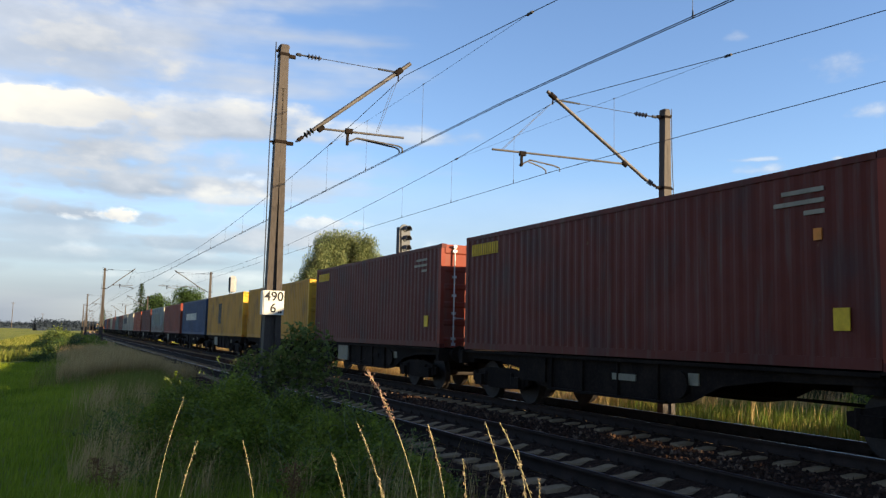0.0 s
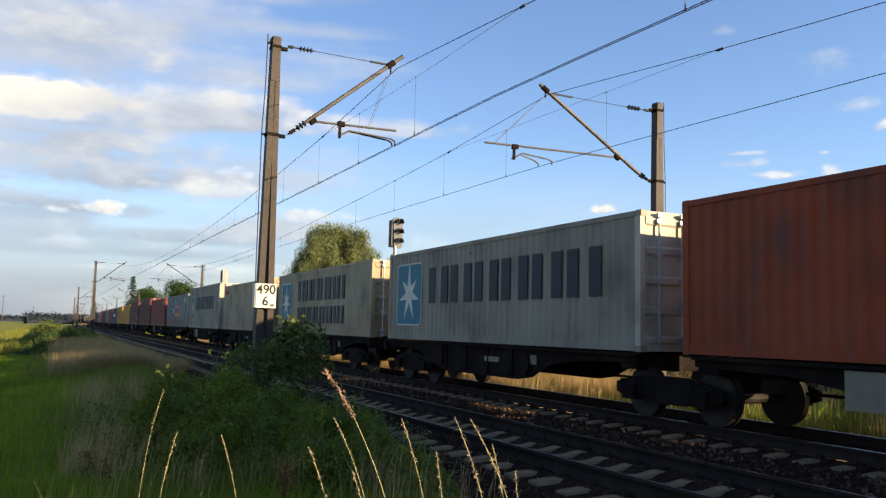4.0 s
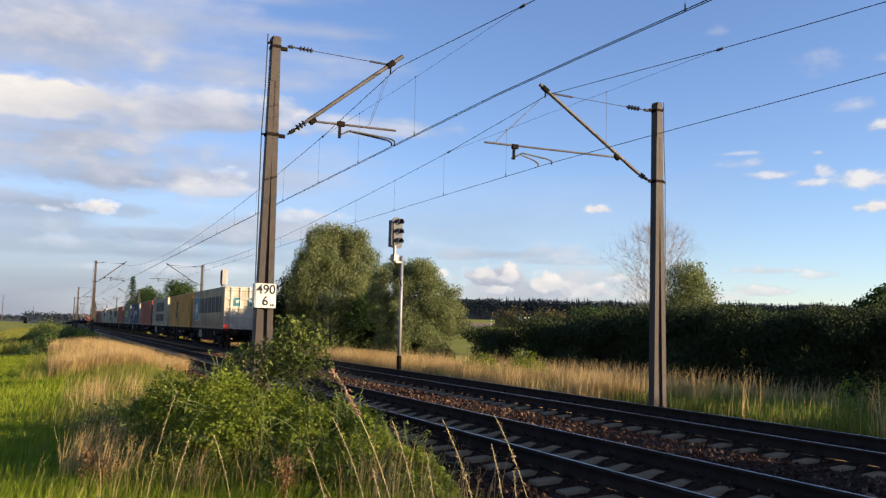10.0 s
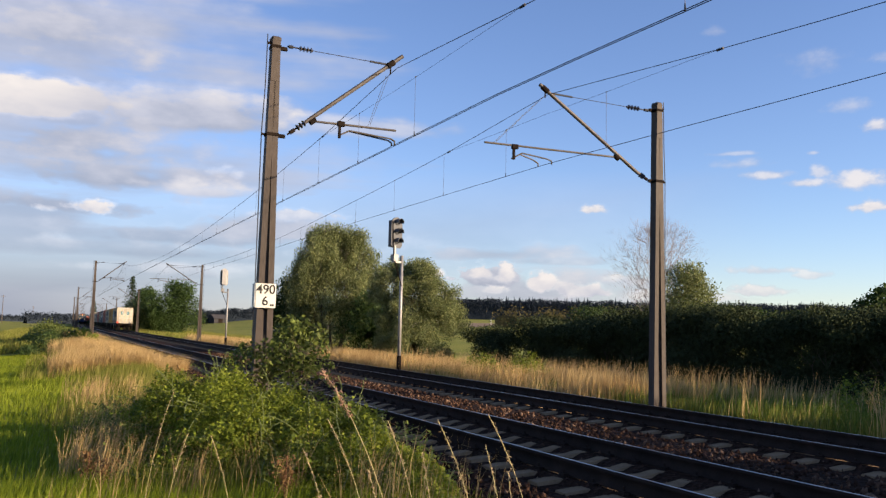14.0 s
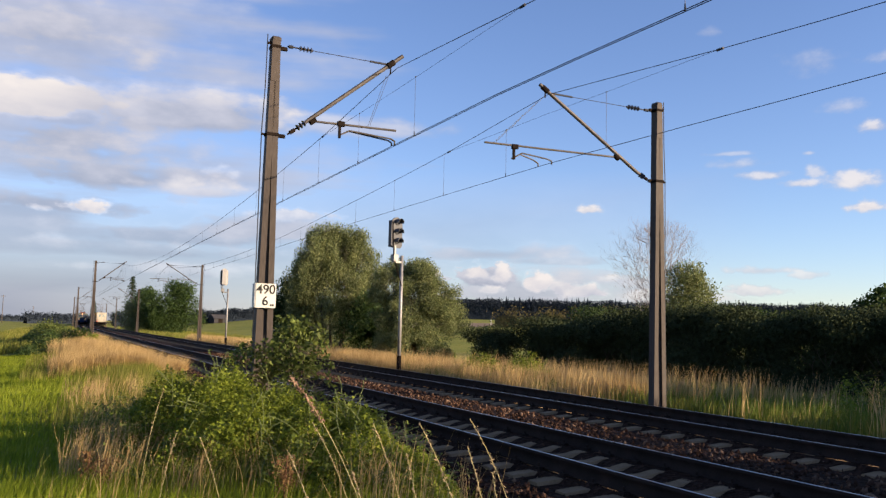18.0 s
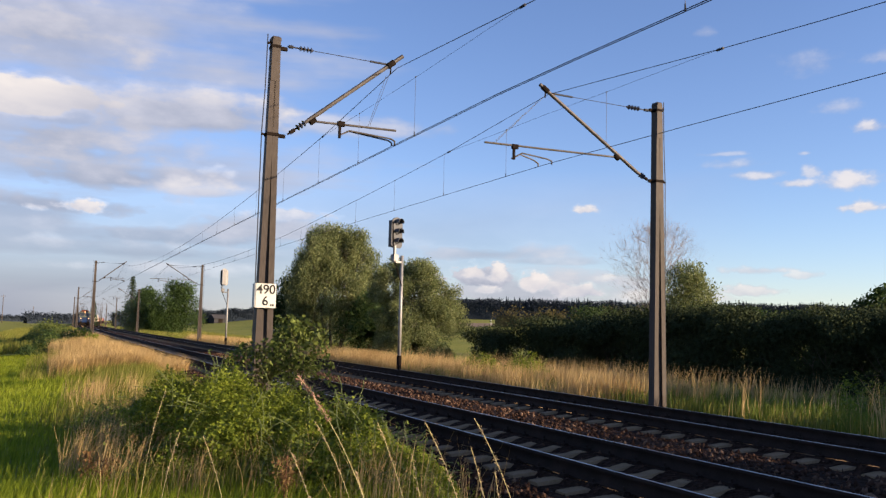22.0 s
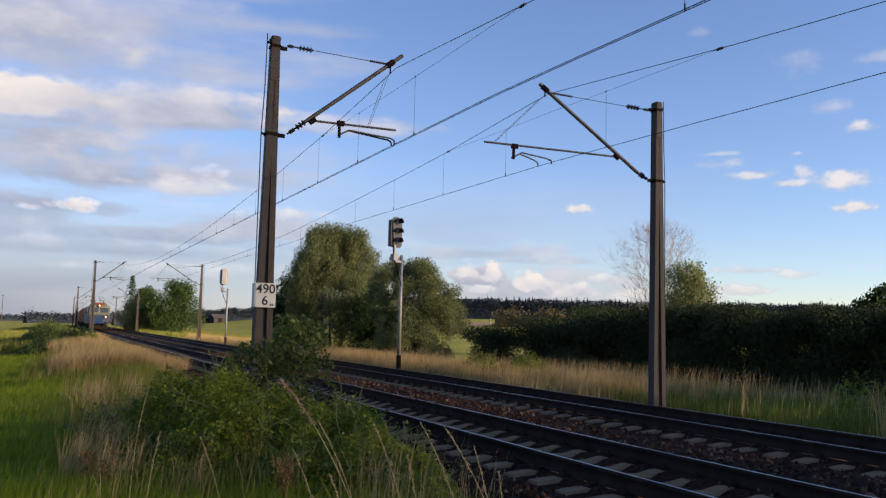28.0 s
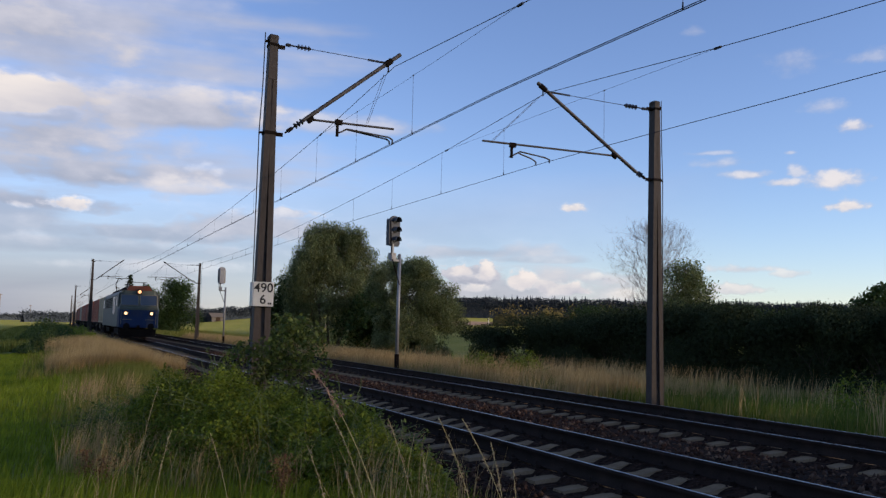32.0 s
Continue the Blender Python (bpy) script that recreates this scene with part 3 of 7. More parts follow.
def insulator(s, p, q, n=5, r=0.056):
    """A ribbed insulator between two points."""
    p, q = Vector(p), Vector(q)
    s.tube(p, q, 0.025, 0.025, 8)
    for i in range(n):
        a, b = p.lerp(q, (i + 0.3) / n), p.lerp(q, (i + 0.75) / n)
        s.tube(a, b, r, r * 0.45, 10)
    return s


def mast(side):
    """side 1: arm towards +x over the near track (pull-off); side -1: arm towards -x over the far track (push-off)."""
    m = thing("catenary_mast", "tall brown steel overhead-line mast with cantilever arm beside track", "mast", group="overhead-line masts")
    flange, web, cap, plate, foot = mast_shapes()
    for s in flange:
        part("channel", s, MAST, m)
    part("web", web, MAST, m)
    part("cap", cap, MAST, m)
    part("gusset", plate, MAST, m)
    part("footing", foot, CONCRETE, m, "grey concrete footing")
    k = side
    for z in (5.27, 7.06):
        bands = Shape()
        w = taper(z) + 0.012
        bands.box(-w, w, -0.12, 0.12, z - 0.03, z + 0.03)
        bands.box(min(k * w, k * (w + 0.15)), max(k * w, k * (w + 0.15)), -0.03, 0.03, z - 0.035, z + 0.035)
        part("mast_clamp", bands, DARK, m, "dark steel mast clamp")
    back = -k * (taper(6) + 0.07)
    part("earth_cable", Shape().path([(back, -0.05, 7.3), (back * 1.05, -0.05, 6.2), (back * 1.25, -0.05, 5.3), (back * 1.2, -0.05, 2), (back * 1.35, -0.05, -0.4)], 0.011, 5), WIRE, m)
    part("cable_bracket", Shape().box(min(back * 1.25, 0), max(back * 1.25, 0), -0.07, -0.03, 5.24, 5.28), DARK, m)
    part("cable_bracket", Shape().box(min(back, 0), max(back, 0), -0.07, -0.03, 7.1, 7.14), DARK, m)
    if side > 0:
        tip, root, join, reg0, reg1, drop, hook = (2.77, 7.34), (0.32, 5.32), (0.78, 5.70), (0.83, 5.66), (2.66, 5.69), 1.41, 2.64
        stay0, stay1 = (0.25, 7.13), (2.48, 7.10)
        arms = [[(drop, 0, 5.44), (1.62, 0, 5.56), (2.55, 0, 5.50), (hook, 0, 5.46), (hook, 0, 5.36)], [(drop, 0.04, 5.44), (1.62, 0.04, 5.56), (2.52, 0.06, 5.47), (hook - 0.05, 0.06, 5.43), (hook - 0.04, 0.06, 5.36)]]
        hang = 2.5
    else:
        tip, root, join, reg0, reg1, drop, hook = (-3.45, 7.23), (-0.28, 5.28), (-0.62, 5.44), (-1.24, 5.75), (-4.88, 5.69), -4.12, -3.10
        stay0, stay1 = (-0.25, 7.04), (-3.12, 7.06)
        arms = [[(drop, 0, 5.42), (-3.9, 0, 5.55), (-3.25, 0, 5.49), (hook, 0, 5.45), (hook, 0, 5.37)], [(drop, 0.1, 5.42), (-3.9, 0.1, 5.54), (-3.4, 0.3, 5.49), (hook - 0.12, 0.4, 5.45), (hook - 0.12, 0.4, 5.37)]]
        hang = -3.30
    tube = part("cantilever_tube", Shape().tube((join[0], 0, join[1]), (tip[0], 0, tip[1]), 0.042, 0.042, 10), GALV, m, "galvanised diagonal tube")
    low, high = Vector((root[0], 0, root[1])), Vector((join[0], 0, join[1]))
    part("insulator_rod", Shape().tube(low, low.lerp(high, 0.42), 0.018, 0.018, 8).tube(low.lerp(high, 0.1), low.lerp(high, 0.3), 0.04, 0.04, 8), DARK, m)
    part("insulator", insulator(Shape(), low.lerp(high, 0.4), low.lerp(high, 0.8), 3, 0.07), INSUL, m, "dark ribbed insulator")
    part("insulator_cap", Shape().tube(low.lerp(high, 0.78), high, 0.036, 0.042, 10), GALV, m)
    st = Shape()
    a = Vector((stay0[0], 0, stay0[1]))
    b = Vector((stay1[0], 0, stay1[1]))
    part("insulator", insulator(Shape(), a.lerp(b, 0.11), a.lerp(b, 0.24), 4, 0.062), INSUL, m, "dark ribbed insulator")
    st.tube(a, a.lerp(b, 0.12), 0.016, 0.016, 6).tube(a.lerp(b, 0.01), a.lerp(b, 0.05), 0.036, 0.036, 8)
    st.tube(a.lerp(b, 0.23), a.lerp(b, 0.82), 0.007, 0.007, 6)
    st.tube(a.lerp(b, 0.8), b, 0.022, 0.022, 6)
    part("stay_wire", st, WIRE, m)
    cl = Shape()
    d = (Vector((tip[0], 0, tip[1])) - Vector((join[0], 0, join[1]))).normalized()
    at = Vector((hang, 0, join[1] + (hang - join[0]) * (tip[1] - join[1]) / (tip[0] - join[0])))
    cl.tube(at - d * 0.09, at + d * 0.09, 0.065, 0.065, 8)
    cl.tube(at, at + Vector((0, 0, -0.2)), 0.016, 0.016, 6)
    rj = Vector((reg0[0], 0, reg0[1]))
    part("tube_clamp", cl, DARK, m, "dark tube clamp")
    cl = Shape()
    cl.tube(rj - d * 0.07, rj + d * 0.07, 0.06, 0.06, 8)
    part("tube_clamp", cl, DARK, m, "dark tube clamp")
    part("registration_arm", Shape().tube((reg0[0], 0, reg0[1]), (reg1[0], 0, reg1[1]), 0.024, 0.024, 8), GALV, m)
    part("drop_bracket", Shape().box(drop - 0.025, drop + 0.025, -0.025, 0.025, 5.38, 5.70).box(drop - 0.05, drop + 0.1, -0.04, 0.04, 5.63, 5.73), DARK, m)
    for pts in arms:
        part("steady_arm", Shape().path(pts, 0.017, 6), GALV, m)
    rs = -4.62 if side < 0 else 2.05
    part("hanger_wire", Shape().tube((at.x, 0, at.z - 0.15), (rs, -0.06, 5.72), 0.005, 0.005, 4).tube((at.x, 0.25, at.z - 0.19), (rs, 0.06, 5.72), 0.005, 0.005, 4), WIRE, m)
    return m


near_mast, far_mast = mast(1), mast(-1)
for k in range(0, 9):
    y = FIRST + k * SPAN
    for src, x, jog in ((near_mast, NEAR - 2.62, 0), (far_mast, FAR + 2.63, -0.04 if k == 0 else -2.0)):
        p = pose(x + bend(y), y + jog, 0, 0, 0, 0)
        if k == 0:
            src.matrix_basis = p
        else:
            copy_thing(src, p)


def overhead(name, centre, x_at, contact_z, top_z, sag, double, near_drop):
    line = thing(name, "dark overhead contact line with droppers above the track", "overhead line", kind="structure")
    offs = (-0.022, 0.022) if double else (0,)
    for k in range(-1, 8):
        y0, y1 = FIRST + k * SPAN, FIRST + (k + 1) * SPAN
        def cx(y):
            return centre + bend(y) + float(np.interp(y, *zip(*x_at)))
        def mz(y):
            d = min(y - y0, y1 - y)
            if d < 5.2:                                     # steep down to where the stitch wire joins
                return top_z - (top_z - 6.62) * d / 5.2
            return 6.62 - sag + sag * ((SPAN / 2 - d) / (SPAN / 2 - 5.2)) ** 2
        for o in offs:
            part("contact_wire", Shape().path([(cx(y) + o, y, contact_z) for y in np.linspace(y0, y1, 33)], 0.007, 5), WIRE, line)
        part("messenger_wire", Shape().path([(cx(y), y, mz(y)) for y in [y0, y0 + 2.6] + list(np.linspace(y0 + 5.2, y1 - 5.2, 31)) + [y1 - 2.6, y1]], 0.0075, 5), WIRE, line)

        def dropper(y, top):
            part("dropper", Shape().tube((cx(y), y, top), (cx(y), y, contact_z), 0.0035, 0.0035, 4).tube((cx(y), y, contact_z), (cx(y), y, contact_z + 0.09), 0.014, 0.008, 5).tube((cx(y), y - 0.02, top), (cx(y), y + 0.02, top), 0.014, 0.014, 5), WIRE, line)
        # stitch wire below each support, with its droppers
        if k < 5:
            for yy, sg in ((y0, 1), (y1, -1)):
                part("stitch_wire", Shape().path([(cx(yy + sg * d), yy + sg * d, z) for d, z in ((5.2, 6.62), (2.1, 6.585), (0, 6.575))], 0.0032, 4), WIRE, line)
                part("wire_clamp", Shape().tube((cx(yy + sg * 5.2), yy + sg * 5.12, 6.62), (cx(yy + sg * 5.2), yy + sg * 5.28, 6.615), 0.024, 0.024, 6), WIRE, line)
                dropper(yy + sg * (near_drop[0] if sg > 0 else near_drop[1]), 6.585)
            for d in np.arange(5.5, SPAN - 5.0, 3.74):
                dropper(y0 + d, mz(y0 + d))
    return line


overhead("overhead_line_1", NEAR, ((-60, 3.4), (6.8, 0.25), (11.2, 0.03), (16.17, 0.02), (90, 0.02)), 5.37, 7.05, 0.92, True, (2.3, 1.04))
overhead("overhead_line_2", FAR, ((-54, 2.4), (7.8, -0.02), (11.5, -0.3), (16.17, -0.57), (29, -0.68), (86, -0.5)), 5.38, 7.03, 0.92, False, (1.9, 2.1))

# ---- kilometre board ----
def text_shape(words, size, m, mat, parent, name="numeral"):
    cu = bpy.data.curves.new(name, "FONT")
    cu.body, cu.size, cu.extrude, cu.align_x, cu.align_y = words, size, 0.002, "CENTER", "CENTER"
    cu.offset = size * 0.012
    ob = new(name, cu)
    me = bpy.data.meshes.new_from_object(ob.evaluated_get(bpy.context.evaluated_depsgraph_get()))
    bpy.data.objects.remove(ob)
    me.materials.clear()
    me.materials.append(mat)
    return part(name, me, mat, parent, m=m)


board = thing("kilometre_board", "white enamel kilometre board with black numerals on the mast", "sign", pose(NEAR - 2.62 + 0.0, FIRST - 0.16, 2.07, 0, 0, 0))
part("panel", Shape().bevel_box(-0.2, 0.2, -0.012, 0.012, -0.235, 0.235, 0.006), WHITE, board)
part("side_board", Shape().box(-0.215, -0.203, 0, 0.2, -0.23, 0.23), WHITE, board)
for i, figure in enumerate("490"):
    text_shape(figure, 0.25, pose(-0.125 + 0.125 * i, -0.016, 0.115, 90), BLACK, board)
text_shape("6", 0.25, pose(-0.01, -0.016, -0.11, 90), BLACK, board)
part("small_print", Shape().box(0.09, 0.115, -0.017, -0.012, -0.2, -0.16).box(0.125, 0.16, -0.017, -0.012, -0.2, -0.16), BLACK, board, "unreadable small black figures")


# ---- signals ----
def signal(m, face_mat, label, turn, h0, h1):
    s = thing("railway_signal", label, "signal", m)
    part("post", Shape().tube((0, 0, -0.5), (0, 0, h0), 0.075, 0.07, 12), POST, s, "galvanised steel post", True)
    part("post_base", Shape().tube((0, 0, -0.5), (0, 0, 0.35), 0.1, 0.1, 12), DARK, s)
    part("bracket", Shape().box(-0.52, 0.06, -0.04, 0.04, h0 - 0.32, h0 - 0.24).box(-0.56, -0.3, -0.1, 0.1, h0 - 0.25, h0 + 0.02).box(-0.48, -0.4, -0.05, 0.05, h0 - 0.1, h0 + 0.4), POST, s)
    part("cable", Shape().path([(-0.05, -0.08, h0 - 1.3), (-0.55, -0.08, h0 - 0.1), (-0.62, -0.04, h1 - 0.2)], 0.022, 6), DARK, s)
    c, r = -0.36, 0.32
    lo, hi = h0 + 0.3, h1
    outline = [(c - r, lo + 0.12), (c - r + 0.1, lo), (c + r - 0.1, lo), (c + r, lo + 0.12)] + [(c + r * math.cos(a), hi - r + r * math.sin(a)) for a in np.linspace(0, math.pi, 12)]
    head = part("backboard", Shape().extrude(outline, "y", -0.03 * turn, 0.0 + 0.02), face_mat, s)
    part("lamp_case", Shape().bevel_box(c - 0.2, c + 0.2, 0.02, 0.3, lo + 0.05, hi - 0.12, 0.03) if turn > 0 else Shape().bevel_box(c - 0.2, c + 0.2, -0.3, -0.02, lo + 0.05, hi - 0.12, 0.03), face_mat, s)
    for i in range(3):
        z = lo + 0.26 + i * (hi - lo - 0.45) / 2.1
        lens = part("lens", Shape().disc((c, -0.045 * turn, z), "y", 0.1, 0.03, 14), BLACK, s)
        hood = Shape()
        ang = np.linspace(-0.2, math.pi + 0.2, 10)
        vs = [(c + f * math.cos(a), d * turn, z + f * math.sin(a)) for d in (-0.03, -0.3) for f in (0.15, 0.162) for a in ang]
        n = len(ang)
        fs = []
        for i2 in range(n - 1):
            fs += [(i2, i2 + 1, 2 * n + i2 + 1, 2 * n + i2), (n + i2, n + i2 + 1, 3 * n + i2 + 1, 3 * n + i2), (2 * n + i2, 2 * n + i2 + 1, 3 * n + i2 + 1, 3 * n + i2)]
        hood.add(vs, fs)
        part("hood", hood, face_mat, lens)
    return s


SIGNAL_DARK = plain("signal_grey", (0.07, 0.07, 0.075), 0.6)
SIGNAL_LIGHT = plain("signal_pale", (0.34, 0.32, 0.30), 0.6)
signal(pose(13.57, 32.43, 0, 0, 0, 22), SIGNAL_DARK, "dark three-lamp railway signal on a galvanised post", 1, 4.55, 6.15)
signal(pose(13.83, 70.4, 0, 0, 0, -6), SIGNAL_LIGHT, "pale sunlit railway signal on a slim post", -1, 4.4, 6.1)


# ---- freight train ----
LEN, WID = 12.19, 1.219
BOTTOM = 1.18
STD, HIGH = 2.591, 2.896
SHAPES = {}


def once(key, build):
    """Shapes that many containers share."""
    if key not in SHAPES:
        SHAPES[key] = build()
    return SHAPES[key]


MESHES = {}


def dressed(key, build, mat):
    """One mesh for each shape and paint."""
    k = (key, mat.name)
    if k not in MESHES:
        MESHES[k] = once(key, build).mesh(key.split("-")[0], mat)
    return MESHES[k]


def corrugated(h, side):
    """The long wall: trapezoid folds between bottom and top rail."""
    s = Shape()
    n, y0, y1 = 43, 0.14, LEN - 0.14
    step = (y1 - y0) / n
    prof = []
    for i in range(n):
        y = y0 + i * step
        prof += [(0.0, y), (0.0, y + step * 0.26), (0.02, y + step * 0.5), (0.02, y + step * 0.76)]
    prof.append((0.0, y1))
    for z in (0.16, h - 0.1):
        s.v += [(side * (WID - 0.012 - d), y, z) for d, y in prof]
    m = len(prof)
    s.f += [(i, i + 1, m + i + 1, m + i) for i in range(m - 1)]
    return s


def end_wall(h):
    s = Shape()
    prof = []
    for i in range(9):
        x = -1.08 + i * 0.24
        prof += [(x, 0.0), (x + 0.07, 0.0), (x + 0.12, 0.04), (x + 0.19, 0.04)]
    prof.append((1.08, 0.0))
    for z in (0.16, h - 0.1):
        s.v += [(x, LEN - 0.03 - d, z) for x, d in prof]
    m = len(prof)
    s.f += [(i, i + 1, m + i + 1, m + i) for i in range(m - 1)]
    return s


def door_leaf(h, side):
    """A door leaf with pressed cross ribs; side -1 is the leaf towards -x."""
    x0, x1 = (-1.1, -0.006) if side < 0 else (0.006, 1.1)
    n = 4 if h < 2.7 else 5
    face = [(0.06, h - 0.12), (0.06, 0.17)]
    for i in range(n + 1):
        z = 0.2 + i * (h - 0.4) / n
        face += [(-0.012, max(0.17, z - 0.05)), (-0.012, z + 0.05), (0.022, z + 0.09)]
        if i < n:
            face.append((0.022, 0.2 + (i + 1) * (h - 0.4) / n - 0.09))
    face[-1] = (-0.012, h - 0.12)
    return Shape().extrude(face, "x", x0, x1)


def lock_bar(h):
    s = Shape().tube((0, -0.045, 0.12), (0, -0.045, h - 0.06), 0.021, 0.021, 8)
    for z in (0.25, h * 0.33, h * 0.5, h * 0.68, h - 0.2):
        s.box(-0.06, 0.06, -0.07, -0.012, z - 0.035, z + 0.035)
    s.box(-0.05, 0.05, -0.085, -0.02, 0.06, 0.14)
    s.box(-0.05, 0.05, -0.085, -0.02, h - 0.12, h - 0.04)
    return s


def container(spec):
    """A forty-foot container; its base is the middle of its door end."""
    label, paint, h, marks, doors = spec
    door_paint = doors or paint
    c = thing("shipping_container", label, "container", group="containers of the freight train")
    k = "std" if h == STD else "high"
    for side, tag in ((-1, "a"), (1, "b")):
        part("side_wall", dressed(f"side_wall-{k}{tag}", lambda: corrugated(h, side), paint), None, c)
        part("bottom_rail", dressed(f"bottom_rail-{tag}", lambda: Shape().box(min(side * (WID - 0.06), side * WID), max(side * (WID - 0.06), side * WID), 0.17, LEN - 0.17, 0.01, 0.165), paint), None, c)
        part("top_rail", dressed(f"top_rail-{k}{tag}", lambda: Shape().box(min(side * (WID - 0.06), side * WID), max(side * (WID - 0.06), side * WID), 0.17, LEN - 0.17, h - 0.11, h - 0.012), paint), None, c)
        for y, e in ((0, "d"), (LEN - 0.16, "f")):
            part("corner_post", dressed(f"corner_post-{k}{tag}{e}", lambda: Shape().box(min(side * (WID - 0.13), side * (WID - 0.002)), max(side * (WID - 0.13), side * (WID - 0.002)), y + 0.004, y + 0.156, 0.11, h - 0.11), door_paint if e == "d" else paint), None, c)
            for z, e2 in ((0, "l"), (h - 0.118, "u")):
                part("corner_casting", dressed(f"corner_casting-{k}{tag}{e}{e2}", lambda: Shape().bevel_box(min(side * (WID - 0.165), side * WID), max(side * (WID - 0.165), side * WID), y - 0.004, y + 0.164, z, z + 0.118, 0.012), paint), None, c)
        part("door", dressed(f"door-{k}{tag}", lambda: door_leaf(h, side), door_paint), None, c)
        for x in (0.28, 0.82):
            bar = part("locking_bar", dressed(f"locking_bar-{k}", lambda: lock_bar(h), CHROME), None, c, "galvanised locking bar", m=pose(side * x, 0, 0))
            part("handle", dressed(f"handle-{k}", lambda: Shape().box(0, 0.3, -0.085, -0.065, 0.8, 0.835).box(-0.02, 0.05, -0.09, -0.03, 0.78, 0.86), CHROME), None, bar)
    part("roof", dressed(f"roof-{k}", lambda: Shape().box(-WID + 0.05, WID - 0.05, 0.16, LEN - 0.16, h - 0.07, h - 0.03), paint), None, c)
    part("floor", dressed("floor", lambda: Shape().box(-WID + 0.055, WID - 0.055, 0.16, LEN - 0.16, 0.03, 0.15), DARK), None, c)
    part("end_wall", dressed(f"end_wall-{k}", lambda: end_wall(h), paint), None, c)
    for y, e in ((0.02, "d"), (LEN - 0.14, "f")):
        part("end_beam", dressed(f"end_beam-{k}{e}", lambda: Shape().box(-1.1, 1.1, y, y + 0.12, 0.01, 0.165).box(-1.1, 1.1, y, y + 0.12, h - 0.115, h - 0.015), door_paint if e == "d" else paint), None, c)
    for mark in marks:
        mark(c, h)
    return c


# lettering that names a firm is drawn as plain bars and shapes; s is measured from the far end of the wall, z from its foot
def flat(c, name, mat, shape, label=""):
    return part(name, shape, mat, c, label)


def wall_box(s0, s1, z0, z1, x=0.0):
    return Shape().box(-WID - 0.006 - x, -WID + 0.012, LEN - s1, LEN - s0, z0, z1)


def bars(s0, s1, z0, z1, n, mat, gap=0.22):
    """n upright blocks in place of letters."""
    def put(c, h):
        step = (s1 - s0) / n
        for i in range(n):
            a, b = s0 + i * step, s0 + (i + 1) * step - step * gap
            w = (b - a) * 0.34
            sh = wall_box(a, a + w, z0 * h, z1 * h)
            sh.box(-WID - 0.006, -WID + 0.012, LEN - b, LEN - b + w, z0 * h, z1 * h)
            flat(c, "letter_bar", mat, sh)
    return put


def block(s0, s1, z0, z1, mat, label=""):
    return lambda c, h: flat(c, "panel_mark", mat, wall_box(s0, s1, z0 * h, z1 * h, -0.002), label)


def star(s0, s1, z0, z1, field, mat):
    """A square field with a pale seven-pointed star."""
    def put(c, h):
        def rounded(d, e):
            a0, a1, b0, b1 = LEN - s1 + d, LEN - s0 - d, z0 * h + d, z1 * h - d
            return [(cx_ + e * math.cos(q), cz_ + e * math.sin(q)) for cx_, cz_, q0 in ((a1 - e, b1 - e, 0), (a0 + e, b1 - e, 1), (a0 + e, b0 + e, 2), (a1 - e, b0 + e, 3)) for q in (math.pi / 2 * (q0 + k / 4) for k in range(5))]
        flat(c, "panel_border", mat, Shape().extrude(rounded(0, 0.16), "x", -WID - 0.003, -WID + 0.012), "pale border line")
        flat(c, "panel_mark", field, Shape().extrude(rounded(0.035, 0.13), "x", -WID - 0.006, -WID - 0.002), "coloured rounded panel")
        cy, cz, r = LEN - (s0 + s1) / 2, (z0 + z1) * h / 2, (s1 - s0) * 0.42
        far_ = (1.3, 0.85, 1.0, 1.1, 1.1, 1.0, 0.85)
        pts = [(cy + (r * far_[i // 2] if i % 2 == 0 else r * 0.34) * math.sin(math.pi * i / 7), cz + (r * far_[i // 2] if i % 2 == 0 else r * 0.34) * math.cos(math.pi * i / 7)) for i in range(14)]
        flat(c, "star_mark", mat, Shape().extrude(pts, "x", -WID - 0.008, -WID - 0.004), "pale star")
    return put


